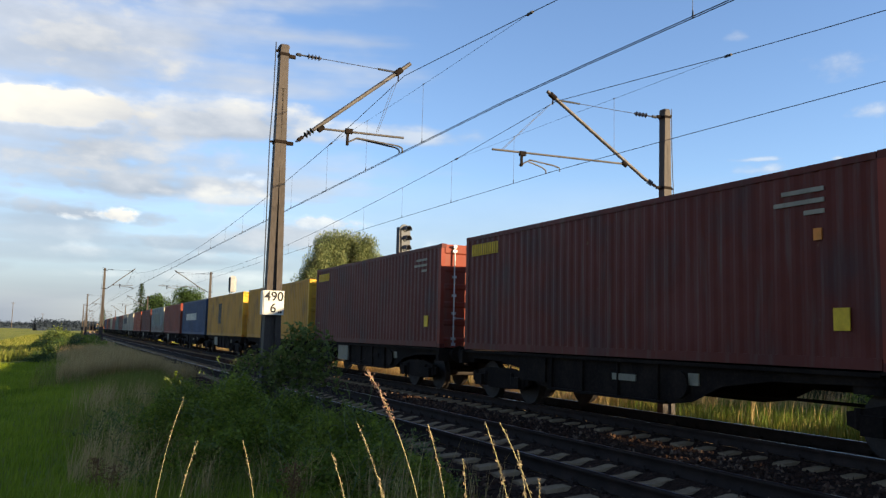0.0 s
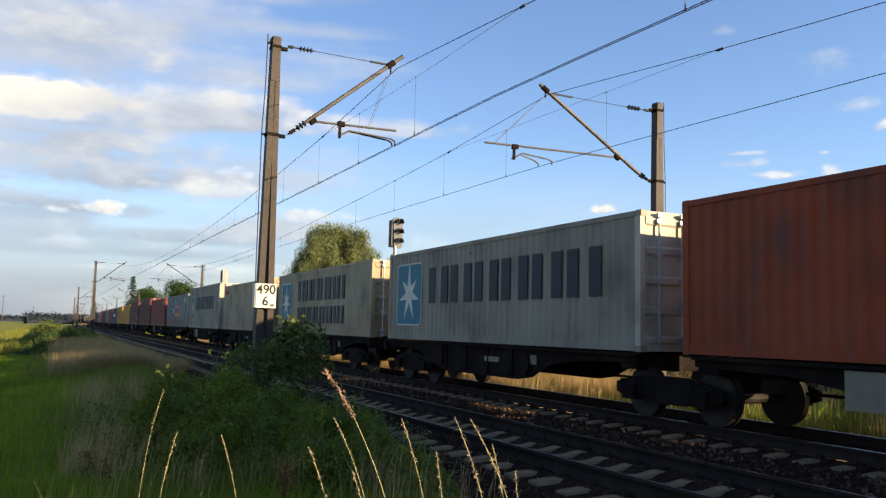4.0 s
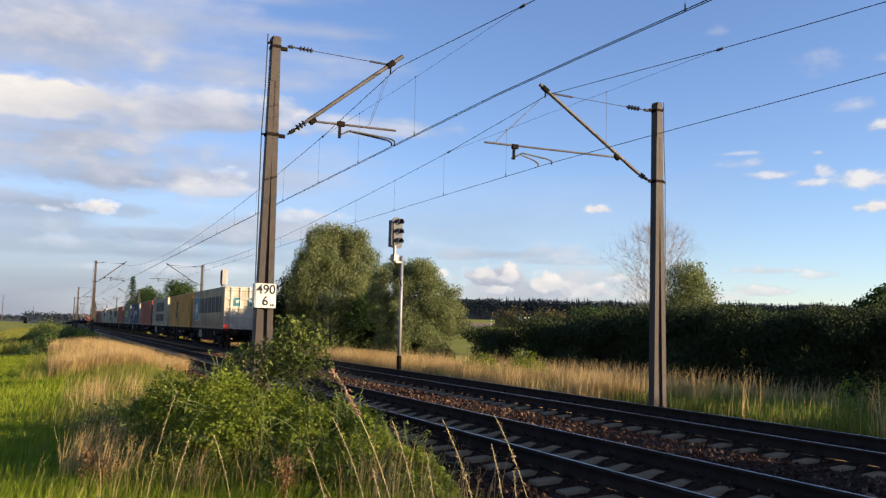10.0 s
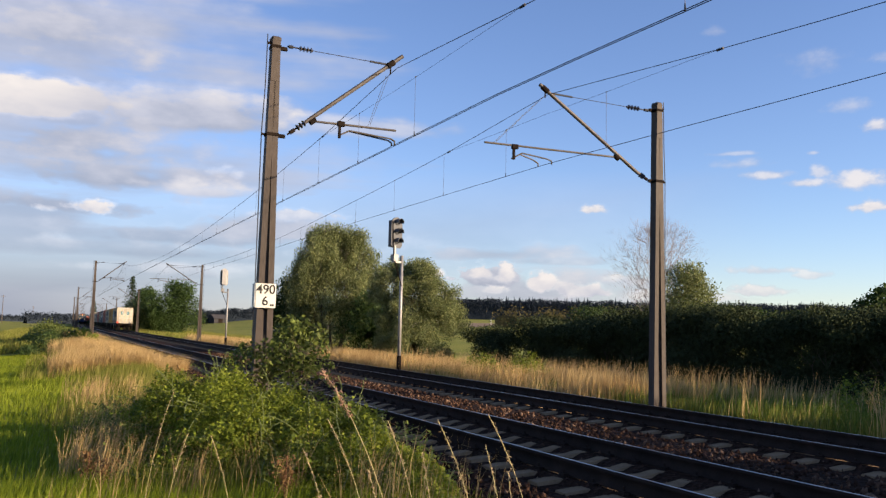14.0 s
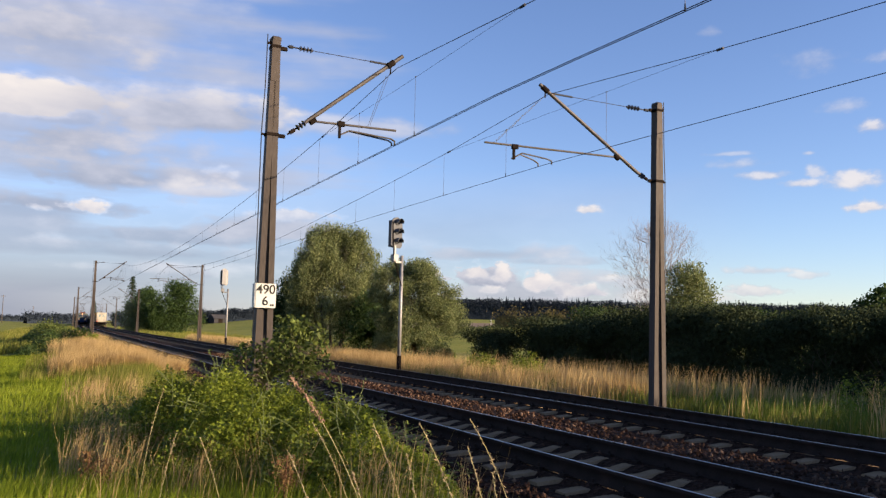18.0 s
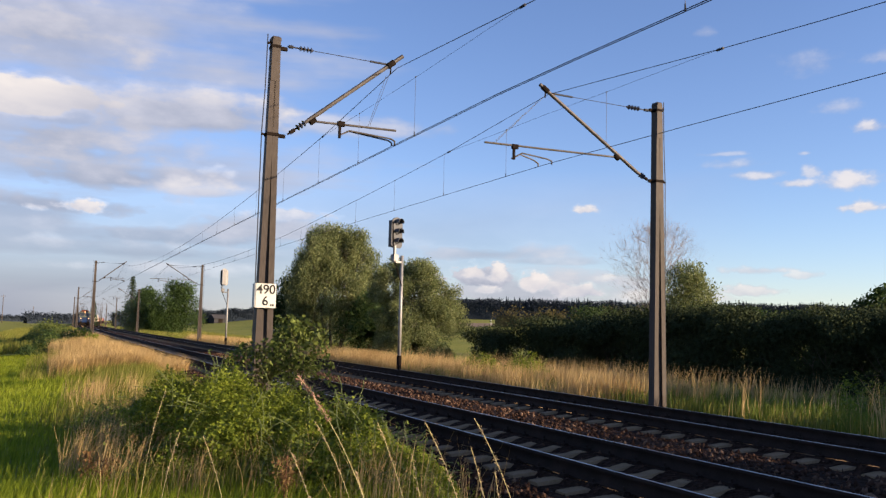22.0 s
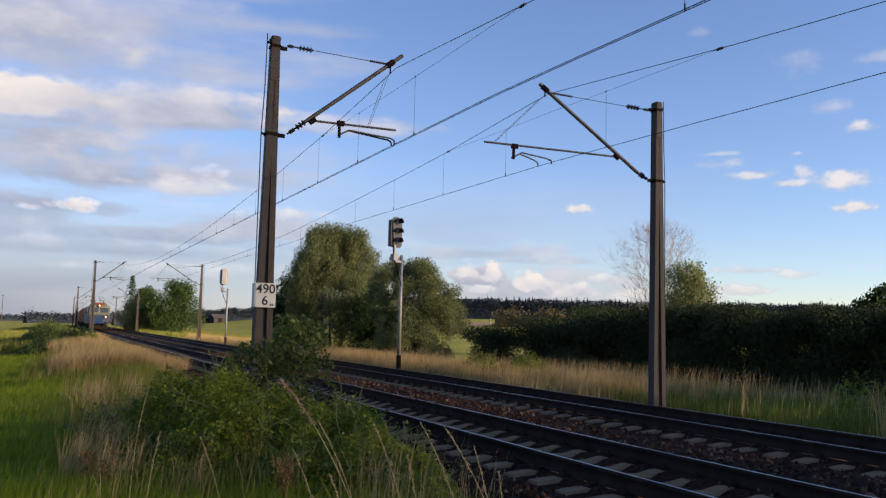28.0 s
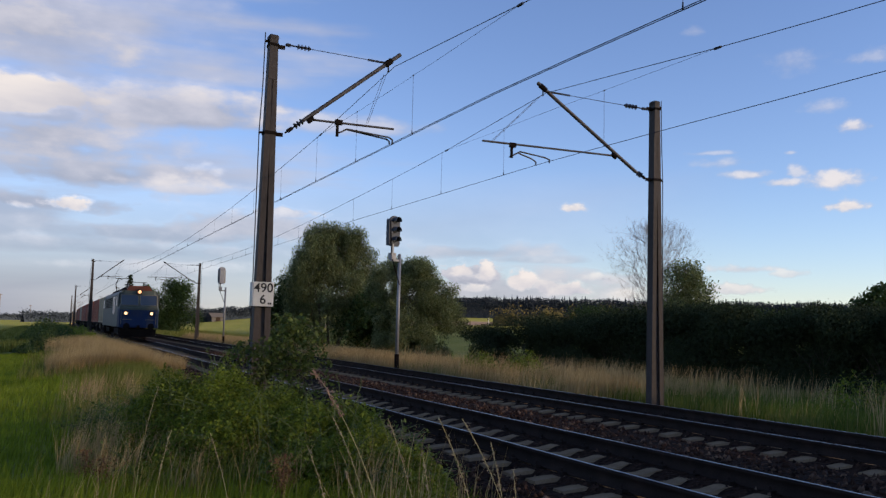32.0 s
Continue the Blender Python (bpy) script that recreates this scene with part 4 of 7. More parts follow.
def script_mark(mat, red):
    """Cream curves of a painted signature, and a flag in a ring."""
    def put(c, h):
        def curve(pts, w):
            sh = Shape()
            for (a0, b0), (a1, b1) in zip(pts, pts[1:]):
                d = Vector((a1 - a0, b1 - b0))
                nrm = Vector((-d.y, d.x)).normalized() * w / 2
                e = d.normalized() * w * 0.25
                q = [(a0 - e.x + nrm.x, b0 - e.y + nrm.y), (a1 + e.x + nrm.x, b1 + e.y + nrm.y), (a1 + e.x - nrm.x, b1 + e.y - nrm.y), (a0 - e.x - nrm.x, b0 - e.y - nrm.y)]
                sh.add([(-WID - 0.008, LEN - a, z) for a, z in q] + [(-WID - 0.003, LEN - a, z) for a, z in q], [(0, 1, 2, 3), (7, 6, 5, 4), (0, 4, 5, 1), (1, 5, 6, 2), (2, 6, 7, 3), (3, 7, 4, 0)])
            return sh
        rim = [(1.55 + k * 0.62 * math.cos(a), 1.35 + k * 0.85 * math.sin(a)) for k in (0.97, 1.03) for a in np.linspace(0, 2 * math.pi, 25)[:-1]]
        flat(c, "ring_mark", mat, Shape().add([(-WID - 0.008, LEN - a, z) for a, z in rim], [(i, (i + 1) % 24, 24 + (i + 1) % 24, 24 + i) for i in range(24)]))
        flat(c, "flag_pole_mark", mat, curve([(1.2, 0.75), (1.2, 1.95)], 0.05))
        flat(c, "flag_mark", red, curve([(1.3, 1.75), (1.6, 1.7), (1.95, 1.75)], 0.24))
        flat(c, "flag_mark", mat, curve([(1.3, 1.42), (1.6, 1.38), (1.95, 1.42)], 0.3))
        t = np.linspace(0, 1, 15)
        flat(c, "letter_stroke", mat, curve([(3.9 + 0.45 * math.cos(6.2 * u + 0.4) * (1 - 0.2 * u) - 0.15 * u, 2.2 - 1.75 * u + 0.12 * math.sin(9 * u)) for u in t], 0.15))
        for i, s in enumerate(np.arange(4.5, 9.3, 0.55)):
            tall = 0.55 if i in (1,) else 0.0
            wave = [(s + 0.44 * u + 0.1 * math.sin(12 * u), 1.25 + 0.03 * s + (0.3 + tall) * math.sin(6.28 * u + 0.5)) for u in np.linspace(0, 1, 9)]
            flat(c, "letter_stroke", mat, curve(wave, 0.09))
    return put


def codes(mat):
    """Unreadable code lines near the door end."""
    def put(c, h):
        sh = Shape()
        for i, w in enumerate((0.75, 0.9, 0.35)):
            sh.box(-WID - 0.006, -WID + 0.012, 1.0, 1.0 + w, h * 0.86 - i * 0.16, h * 0.86 - i * 0.16 + 0.065)
        flat(c, "code_mark", mat, sh, "unreadable code lines")
    return put


def sticker(s, z, mat, size=0.3):
    return lambda c, h: flat(c, "sticker", mat, wall_box(s, s + size, z * h, z * h + size * 1.2))


def door_stickers(mat, positions, pale):
    def put(c, h):
        for x, z in positions:
            flat(c, "door_sticker", mat, Shape().box(x - 0.2, x + 0.2, -0.02, 0.0, z * h, z * h + 0.5))
            flat(c, "star_mark", pale, Shape().extrude([(x + (0.14 if i % 2 == 0 else 0.05) * math.sin(math.pi * i / 7), z * h + 0.27 + (0.14 if i % 2 == 0 else 0.05) * math.cos(math.pi * i / 7)) for i in range(14)], "y", -0.026, -0.021))
    return put


CREAM = painted("cream_paint", (0.36, 0.278, 0.168), 0.6, band=0.2)
CREAM2 = painted("rusty_cream_paint", (0.35, 0.265, 0.155), 0.95, dirt=0.7, band=0.55)
GREY = painted("grey_paint", (0.275, 0.232, 0.17), 0.3)
BLUEGREY = painted("blue_grey_paint", (0.185, 0.205, 0.185), 0.85, dirt=0.8, band=0.5)
OCHRE = painted("ochre_paint", (0.47, 0.215, 0.025), 0.25)
YELLOW = painted("yellow_paint", (0.60, 0.34, 0.035), 0.2)
ORANGE = painted("orange_red_paint", (0.26, 0.045, 0.014), 0.35)
BROWN = painted("oxide_brown_paint", (0.098, 0.018, 0.011), 0.2)
RED = painted("red_brown_paint", (0.195, 0.034, 0.018), 0.3)
BLUE = painted("navy_paint", (0.009, 0.021, 0.056), 0.2)
BLUE2 = painted("dark_blue_paint", (0.023, 0.047, 0.101), 0.3)
OLIVE = painted("olive_grey_paint", (0.085, 0.105, 0.085), 0.35)
# pale doors; part of their brightness is sunlight put into the paint
PALE_LIT_DOOR = painted("pale_door_paint", (0.46, 0.40, 0.30), 0.5, dirt=0.4)
INK = plain("dark_lettering", (0.02, 0.022, 0.026), 0.6)
TEAL = plain("teal_field", (0.022, 0.14, 0.17), 0.6, 0.0, 0.25, 2.0)
SKYBLUE = plain("blue_field", (0.022, 0.15, 0.20), 0.6, 0.0, 0.25, 2.0)
PALE = plain("pale_lettering", (0.62, 0.58, 0.48), 0.6)
FADED = plain("faded_gold_lettering", (0.46, 0.34, 0.14), 0.7)
REDINK = plain("red_lettering", (0.50, 0.05, 0.03), 0.6)
GOLD = plain("yellow_lettering", (0.62, 0.38, 0.02), 0.6)
NAVY = plain("navy_field", (0.02, 0.035, 0.16), 0.6)
DULL = plain("dull_red_panel", (0.09, 0.022, 0.014), 0.7)
PATCH = painted("repainted_patch", (0.075, 0.075, 0.068), 0.6)
PATCH2 = painted("rusty_repainted_strip", (0.13, 0.105, 0.078), 1.0, dirt=0.9, band=0.6)
AMBER = plain("orange_field", (0.62, 0.20, 0.03), 0.6)

word = bars(3.0, 11.2, 0.40, 0.78, 6, INK, 0.14)
two_rows = (bars(3.3, 9.55, 0.52, 0.85, 6, INK, 0.14), bars(3.3, 9.5, 0.17, 0.42, 7, INK, 0.18))
# from the last container forward
SPECS = [
    ("cream container streaked with rust, star square and dark lettering", CREAM2, STD, (star(1.0, 2.75, 0.2, 0.84, TEAL, PALE), word, door_stickers(TEAL, ((-0.45, 0.55), (0.45, 0.55)), PALE)), PALE_LIT_DOOR),
    ("ochre yellow container with small dark emblem", OCHRE, STD, (bars(4.4, 5.4, 0.56, 0.8, 2, INK, 0.1), block(4.2, 5.5, 0.5, 0.53, INK), bars(4.4, 5.3, 0.28, 0.46, 2, INK), sticker(8.6, 0.45, DARK, 0.12)), OCHRE),
    ("dull cream container with star square and two lines of dark lettering", CREAM, STD, (star(0.7, 2.2, 0.3, 0.82, TEAL, FADED), *two_rows, door_stickers(TEAL, ((0.45, 0.6),), PALE)), PALE_LIT_DOOR),
    ("orange-red container with upright white lettering panel", ORANGE, STD, (block(1.1, 1.7, 0.06, 0.95, DULL, "dark upright panel"), lambda c, h: [flat(c, "letter_bar", PALE, wall_box(1.24, 1.56, h * (0.1 + 0.12 * i), h * (0.155 + 0.12 * i))) for i in range(7)][0], codes(PALE)), ORANGE),
    ("navy blue container with cream script and flag emblem", BLUE, STD, (script_mark(PALE, REDINK), codes(PALE)), PALE_LIT_DOOR),
    ("olive grey container with blue and yellow lettering panel", OLIVE, STD, (block(2.9, 4.2, 0.38, 0.66, NAVY), block(4.2, 7.2, 0.36, 0.68, GOLD), bars(4.4, 7.0, 0.42, 0.62, 7, INK), bars(3.0, 4.1, 0.45, 0.6, 3, PALE), codes(PALE)), PALE_LIT_DOOR),
    ("orange-red container with bright door end", ORANGE, STD, (codes(PALE),), ORANGE),
    ("pale grey container with blue star square and large dark lettering", GREY, STD, (star(0.7, 2.5, 0.16, 0.86, SKYBLUE, PALE), word), PALE_LIT_DOOR),
    ("cream container with star square and two lines of dark lettering", CREAM, STD, (star(0.7, 2.2, 0.2, 0.84, SKYBLUE, PALE), *two_rows), CREAM),
    ("plain cream container with small red lettering", CREAM, STD, (bars(0.5, 1.5, 0.8, 0.88, 4, REDINK), codes(GREY)), CREAM),
    ("grey high container with star square and dark lettering", GREY, HIGH, (star(1.0, 2.6, 0.22, 0.78, TEAL, FADED), bars(3.2, 10.2, 0.44, 0.74, 6, INK, 0.12), sticker(10.7, 0.6, AMBER, 0.13)), PALE_LIT_DOOR),
    ("blue-grey rusty container with blue and orange lettering panels", BLUEGREY, STD, (block(3.6, 5.0, 0.36, 0.66, NAVY), block(5.0, 8.2, 0.34, 0.66, AMBER), bars(3.75, 4.9, 0.44, 0.58, 3, PALE), bars(5.2, 8.0, 0.42, 0.6, 7, NAVY), block(2.9, 3.6, 0.34, 0.55, PATCH, "dark repainted patch"), block(1.7, 5.2, 0.075, 0.26, PATCH2, "brown repainted strip"), block(5.2, 7.9, 0.075, 0.2, PATCH2, "brown repainted strip"), codes(PALE)), PALE_LIT_DOOR),
    ("red-brown container with pale stickers on its doors", RED, STD, (codes(PALE),), RED),
    ("dark oxide-brown container with yellow lettering", BROWN, HIGH, (bars(0.35, 1.75, 0.82, 0.92, 6, GOLD), codes(GREY), sticker(11.3, 0.18, GOLD, 0.26), sticker(11.0, 0.62, AMBER, 0.14)), RED),
    ("dark oxide-brown container with small yellow lettering", BROWN, HIGH, (bars(0.35, 1.75, 0.82, 0.92, 6, GOLD), codes(GREY), sticker(11.1, 0.2, GOLD, 0.26)), RED),
    ("plain yellow container with yellow door end", OCHRE, STD, (), YELLOW),
    ("yellow container with dark emblem", OCHRE, STD, (bars(4.4, 5.4, 0.3, 0.8, 2, INK, 0.1),), YELLOW),
    ("dark blue container with white lettering", BLUE2, STD, (bars(2.5, 8, 0.42, 0.62, 6, PALE),), BLUE2),
    ("red-brown container on its wagon", RED, STD, (), RED),
    ("blue-grey container with dark panel", BLUEGREY, STD, (block(3, 9, 0.3, 0.75, OLIVE),), PALE_LIT_DOOR),
    ("dark brown container on its wagon", BROWN, STD, (), BROWN),
    ("orange container on its wagon", ORANGE, STD, (), ORANGE),
    ("pale grey container on its wagon", GREY, STD, (), PALE_LIT_DOOR),
    ("grey container with dark lettering", GREY, STD, (word,), PALE_LIT_DOOR),
    ("oxide-brown container on its wagon", BROWN, STD, (), BROWN),
    ("olive grey container on its wagon", OLIVE, STD, (), OLIVE),
    ("red-brown container on its wagon", RED, STD, (), RED),
    ("cream container on its wagon", CREAM, STD, (), CREAM),
    ("oxide-brown container on its wagon", BROWN, STD, (), BROWN),
    ("orange container on its wagon", ORANGE, STD, (), ORANGE),
    ("dark blue container on its wagon", BLUE2, STD, (), BLUE2),
    ("oxide-brown container on its wagon", BROWN, STD, (), BROWN),
]
INNER, OUTER = 1.1, 1.57
OFFSETS = [0.0]
for i in range(len(SPECS) - 1):
    OFFSETS.append(OFFSETS[-1] + LEN + (INNER if i % 2 == 0 else OUTER))


def bogie(parent, y):
    b = part("bogie", Shape().box(-0.25, 0.25, y - 0.28, y + 0.28, 0.5, 0.86), DARK, parent, "black steel bogie")
    for side in (-1, 1):
        x = side * 1.02
        out = [(y - 1.35, 0.62), (y - 1.35, 0.44), (y - 1.1, 0.36), (y - 0.75, 0.4), (y - 0.45, 0.3), (y + 0.45, 0.3), (y + 0.75, 0.4), (y + 1.1, 0.36), (y + 1.35, 0.44), (y + 1.35, 0.62), (y + 0.6, 0.78), (y - 0.6, 0.78)]
        part("side_frame", Shape().extrude(out, "x", min(x, x + side * 0.1), max(x, x + side * 0.1)), DARK, b)
        for d in (-0.9, 0.9):
            box = Shape().box(min(x, x + side * 0.2), max(x, x + side * 0.2), y + d - 0.17, y + d + 0.17, 0.33, 0.6)
            for e in (-0.26, 0.26):
                box.tube((x + side * 0.08, y + d + e, 0.4), (x + side * 0.08, y + d + e, 0.68), 0.07, 0.07, 8)
            part("axle_box", box, DARK, b)
    for d in (-0.9, 0.9):
        w = Shape().tube((-0.8, y + d, 0.46), (0.8, y + d, 0.46), 0.08, 0.08, 8)
        for side in (-1, 1):
            w.disc((side * 0.755, y + d, 0.46), "x", 0.46, 0.13, 24)
            w.disc((side * 0.69, y + d, 0.46), "x", 0.485, 0.03, 24)
        part("wheelset", w, WHEEL, b, "steel wheelset")


def end_gear(w, y, sg):
    part("headstock", Shape().box(-1.28, 1.28, min(y, y - sg * 0.18), max(y, y - sg * 0.18), 0.82, 1.14), DARK, w)
    for side in (-1, 1):
        part("buffer", Shape().tube((side * 0.875, y, 1.02), (side * 0.875, y + sg * 0.42, 1.02), 0.1, 0.09, 12).disc((side * 0.875, y + sg * 0.44, 1.02), "y", 0.225, 0.05, 18), DARK, w)
    part("coupling", Shape().box(-0.06, 0.06, min(y, y + sg * 0.4), max(y, y + sg * 0.4), 0.92, 1.08).path([(0, y + sg * 0.38, 1.0), (0.03, y + sg * 0.45, 0.8), (0, y + sg * 0.42, 0.6)], 0.035, 6), DARK, w)
    part("brake_hose", Shape().path([(0.35, y, 0.98), (0.36, y + sg * 0.2, 0.7), (0.3, y + sg * 0.25, 0.5)], 0.025, 6), BLACK, w)


def container_wagon(tail=False):
    """A two-section articulated wagon on three bogies; its base is the middle of its rear end at rail height."""
    w = thing("container_wagon", "black grimy articulated container wagon with bogies", "wagon", group="wagons of the freight train")
    total = 2 * LEN + INNER
    for sec in (0, 1):
        y0 = sec * (LEN + INNER)
        a, b = y0 - (0.1 if sec == 0 else -0.2), y0 + LEN + (-0.2 if sec == 0 else 0.1)
        for side in (-1, 1):
            x = side * 1.1
            m = (a + b) / 2
            out = [(a, 1.15), (a, 0.98), (a + 1.9, 0.94), (a + 2.9, 0.80), (a + 3.6, 0.50), (a + 4.2, 0.42), (b - 4.2, 0.42), (b - 3.6, 0.50), (b - 2.9, 0.80), (b - 1.9, 0.94), (b, 0.98), (b, 1.15)]
            sill = part("side_sill", Shape().extrude(out, "x", min(x, x + side * 0.03), max(x, x + side * 0.03)), DARK, w, "fish-bellied side sill")
            rail = Shape().box(min(x, x + side * 0.12), max(x, x + side * 0.12), a, b, 1.1, 1.16)
            rail.box(min(x, x + side * 0.09), max(x, x + side * 0.09), a + 4.2, b - 4.2, 0.42, 0.47)
            for yy in np.arange(a + 4.4, b - 4.2, 1.15):
                rail.box(min(x, x + side * 0.08), max(x, x + side * 0.08), yy, yy + 0.035, 0.45, 1.12)
            part("sill_flange", rail, DARK, w)
            if side < 0:
                part("data_plate", Shape().box(x - 0.085, x - 0.035, b - 4.0, b - 2.9 + 0.0, 0.56, 1.08), PLATE if not sec else DARK, w, "pale inspection panel" if not sec else "")
                part("data_plate", Shape().box(x - 0.06, x - 0.035, m - 1.0, m - 0.3, 0.76, 0.88), PLATE if sec else DARK, w)
                part("data_plate", Shape().box(x - 0.055, x - 0.03, a + 3.4, a + 3.65, 0.78, 0.98), PLATE, w)
                part("brake_wheel", Shape().disc((x - 0.1, m - 2.2, 0.78), "x", 0.24, 0.04, 16).tube((x - 0.1, m - 2.2, 0.78), (x + 0.05, m - 2.2, 0.78), 0.03, 0.03, 8), DARK, w)
        part("cross_beam", Shape().box(-1.1, 1.1, a + 0.05, a + 0.5, 0.86, 1.13).box(-1.1, 1.1, b - 0.5, b - 0.05, 0.86, 1.13).box(-0.3, 0.3, a, b, 0.82, 1.1).box(-1.08, 1.08, (a + b) / 2 - 0.2, (a + b) / 2 + 0.2, 0.6, 1.1), DARK, w)
        part("brake_gear", Shape().box(-0.7, 0.5, (a + b) / 2 + 0.6, (a + b) / 2 + 1.6, 0.48, 0.8).tube((-0.6, (a + b) / 2 - 1.6, 0.62), (-0.6, (a + b) / 2 - 0.5, 0.62), 0.17, 0.17, 12).tube((0.3, a + 1, 0.6), (0.3, b - 1, 0.6), 0.03, 0.03, 6), DARK, w)
        for yy in (y0 + 0.1, y0 + LEN - 0.1):
            for side in (-1, 1):
                part("container_pin", Shape().box(side * 1.13 - 0.09, side * 1.13 + 0.09, yy - 0.09, yy + 0.09, 1.13, 1.178), DARK, w)
    for y in (1.75, LEN + INNER / 2, total - 1.75):
        bogie(w, y)
    end_gear(w, -0.1, -1)
    end_gear(w, total + 0.1, 1)
    if tail:
        for side in (-1, 1):
            part("tail_disc", Shape().box(side * 1.12 - 0.14, side * 1.12 + 0.14, -0.36, -0.33, 1.2, 1.5).tube((side * 1.12, -0.35, 1.05), (side * 1.12, -0.35, 1.25), 0.02, 0.02, 6), REDINK if side < 0 else PLATE, w, "small red and white tail board")
    return w


BOXES = [container(s) for s in SPECS]
first_wagon = container_wagon()
WAGONS = [container_wagon(True)] + [first_wagon] + [copy_thing(first_wagon, pose(0, 0, 0)) for _ in range(len(SPECS) // 2 - 2)]


# ---- oncoming train ----
LOCO_BLUE = painted("loco_blue", (0.010, 0.026, 0.075), 0.1, 0.5)
LOCO_GREEN = painted("loco_grey_green", (0.06, 0.07, 0.062), 0.4, 0.5, dirt=0.8)
LOCO_PALE = painted("loco_pale_green", (0.075, 0.085, 0.065), 0.2, 0.45)
LOCO_RUST = painted("loco_rust_red", (0.12, 0.035, 0.02), 0.5)
GLASS = plain("dark_cab_glass", (0.03, 0.035, 0.04), 0.08, 0.0, 0.05, 3, 0.6)
HEADLAMP = glow("headlamp_glow", (1.0, 0.62, 0.32), 0.8)
TOPLAMP = glow("top_lamp_glow", (1.0, 0.45, 0.2), 0.7)


def locomotive():
    """An electric locomotive; its base is the middle of its front at rail height, its body runs along +y."""
    e = thing("electric_locomotive", "blue and grey-green electric locomotive with headlamps lit", "locomotive")
    L, W = 19.0, 1.48
    side = [(-W, 1.0), (W, 1.0), (W, 3.45), (W - 0.25, 3.75), (W - 0.75, 3.9), (-W + 0.75, 3.9), (-W + 0.25, 3.75), (-W, 3.45)]
    body = Shape().extrude(side, "y", 0.45, L - 0.45)
    part("body", body, LOCO_GREEN, e)
    for y0, sg in ((0.45, -1), (L - 0.45, 1)):
        f = y0 + sg * 0.4
        # cab front: upright below, leaning back above the waist
        low = Shape()
        low.add([(-W, y0, 0.95), (W, y0, 0.95), (W, y0, 2.35), (-W, y0, 2.35), (-W + 0.1, f, 0.95), (W - 0.1, f, 0.95), (W - 0.1, f, 2.35), (-W + 0.1, f, 2.35)],
                [(0, 1, 2, 3), (4, 5, 6, 7), (0, 4, 7, 3), (1, 5, 6, 2), (0, 1, 5, 4), (3, 2, 6, 7)])
        part("cab_front", low, LOCO_BLUE, e, "blue lower cab front")
        t = y0 + sg * 0.08
        up = Shape()
        up.add([(-W, y0, 2.354), (W, y0, 2.354), (W - 0.3, y0, 3.75), (-W + 0.3, y0, 3.75), (-W + 0.1, f, 2.354), (W - 0.1, f, 2.354), (W - 0.45, t, 3.75), (-W + 0.45, t, 3.75)],
               [(0, 1, 2, 3), (4, 5, 6, 7), (0, 4, 7, 3), (1, 5, 6, 2), (0, 1, 5, 4), (3, 2, 6, 7)])
        cab = part("cab_top", up, LOCO_PALE, e, "pale upper cab front")
        def on(x, z, d=0.0):
            k = (z - 2.354) / 1.396
            return (x, f + (t - f) * k + sg * d, z)
        for s in (-1, 1):
            x0, x1 = (-1.3, -0.06) if s < 0 else (0.06, 1.3)
            fr = Shape()
            fr.add([on(x0, 2.62, 0.0), on(x1, 2.62, 0.0), on(x1, 3.42, 0.0), on(x0, 3.42, 0.0), on(x0, 2.62, 0.03), on(x1, 2.62, 0.03), on(x1, 3.42, 0.03), on(x0, 3.42, 0.03)],
                   [(0, 1, 2, 3), (4, 5, 6, 7), (0, 4, 7, 3), (1, 5, 6, 2), (0, 1, 5, 4), (3, 2, 6, 7)])
            part("windscreen", fr, GLASS, cab)
            rim = Shape()
            for p, q in (((x0, 2.62), (x1, 2.62)), ((x1, 2.62), (x1, 3.42)), ((x1, 3.42), (x0, 3.42)), ((x0, 3.42), (x0, 2.62))):
                rim.tube(on(*p, 0.03), on(*q, 0.03), 0.025, 0.025, 6)
            part("window_rim", rim, PLATE, cab)
            lamp_at = (s * 0.92, f, 2.02)
            part("lamp_housing", Shape().tube(lamp_at, (lamp_at[0], f + sg * 0.1, lamp_at[2]), 0.2, 0.18, 14), DARK, e)
            part("headlamp", Shape().disc((lamp_at[0], f + sg * 0.105, lamp_at[2]), "y", 0.115, 0.02, 14), HEADLAMP if sg < 0 else GLASS, e, "glowing headlamp" if sg < 0 else "")
            part("buffer", Shape().tube((s * 0.875, f, 1.05), (s * 0.875, f + sg * 0.42, 1.05), 0.12, 0.1, 12).disc((s * 0.875, f + sg * 0.44, 1.05), "y", 0.24, 0.05, 18), DARK, e)
            part("handrail", Shape().path([(s * 1.25, f + sg * 0.05, 1.2), (s * 1.25, f + sg * 0.08, 2.2)], 0.018, 6).path([(s * 0.5, f + sg * 0.06, 1.55), (s * 1.15, f + sg * 0.06, 1.55)], 0.018, 6), PLATE, e)
        part("waist_stripe", Shape().box(-W + 0.1, W - 0.1, min(f, f + sg * 0.012), max(f, f + sg * 0.012), 2.28, 2.42), LOCO_PALE, e)
        part("roof_hood", Shape().extrude([(-0.95, 3.72), (0.95, 3.72), (0.7, 4.12), (-0.7, 4.12)], "y", min(t, t - sg * 1.1), max(t, t - sg * 1.1)), LOCO_RUST, e, "rust-red hood over the top lamp")
        part("lamp_housing", Shape().tube((0, t, 3.66), (0, t + sg * 0.28, 3.66), 0.22, 0.2, 14), DARK, e)
        part("headlamp", Shape().disc((0, t + sg * 0.285, 3.66), "y", 0.13, 0.02, 14), TOPLAMP if sg < 0 else GLASS, e, "orange glowing top lamp" if sg < 0 else "")
        part("snow_plough", Shape().box(-1.3, 1.3, min(f, f - sg * 0.3), max(f, f - sg * 0.3), 0.25, 0.85), DARK, e)
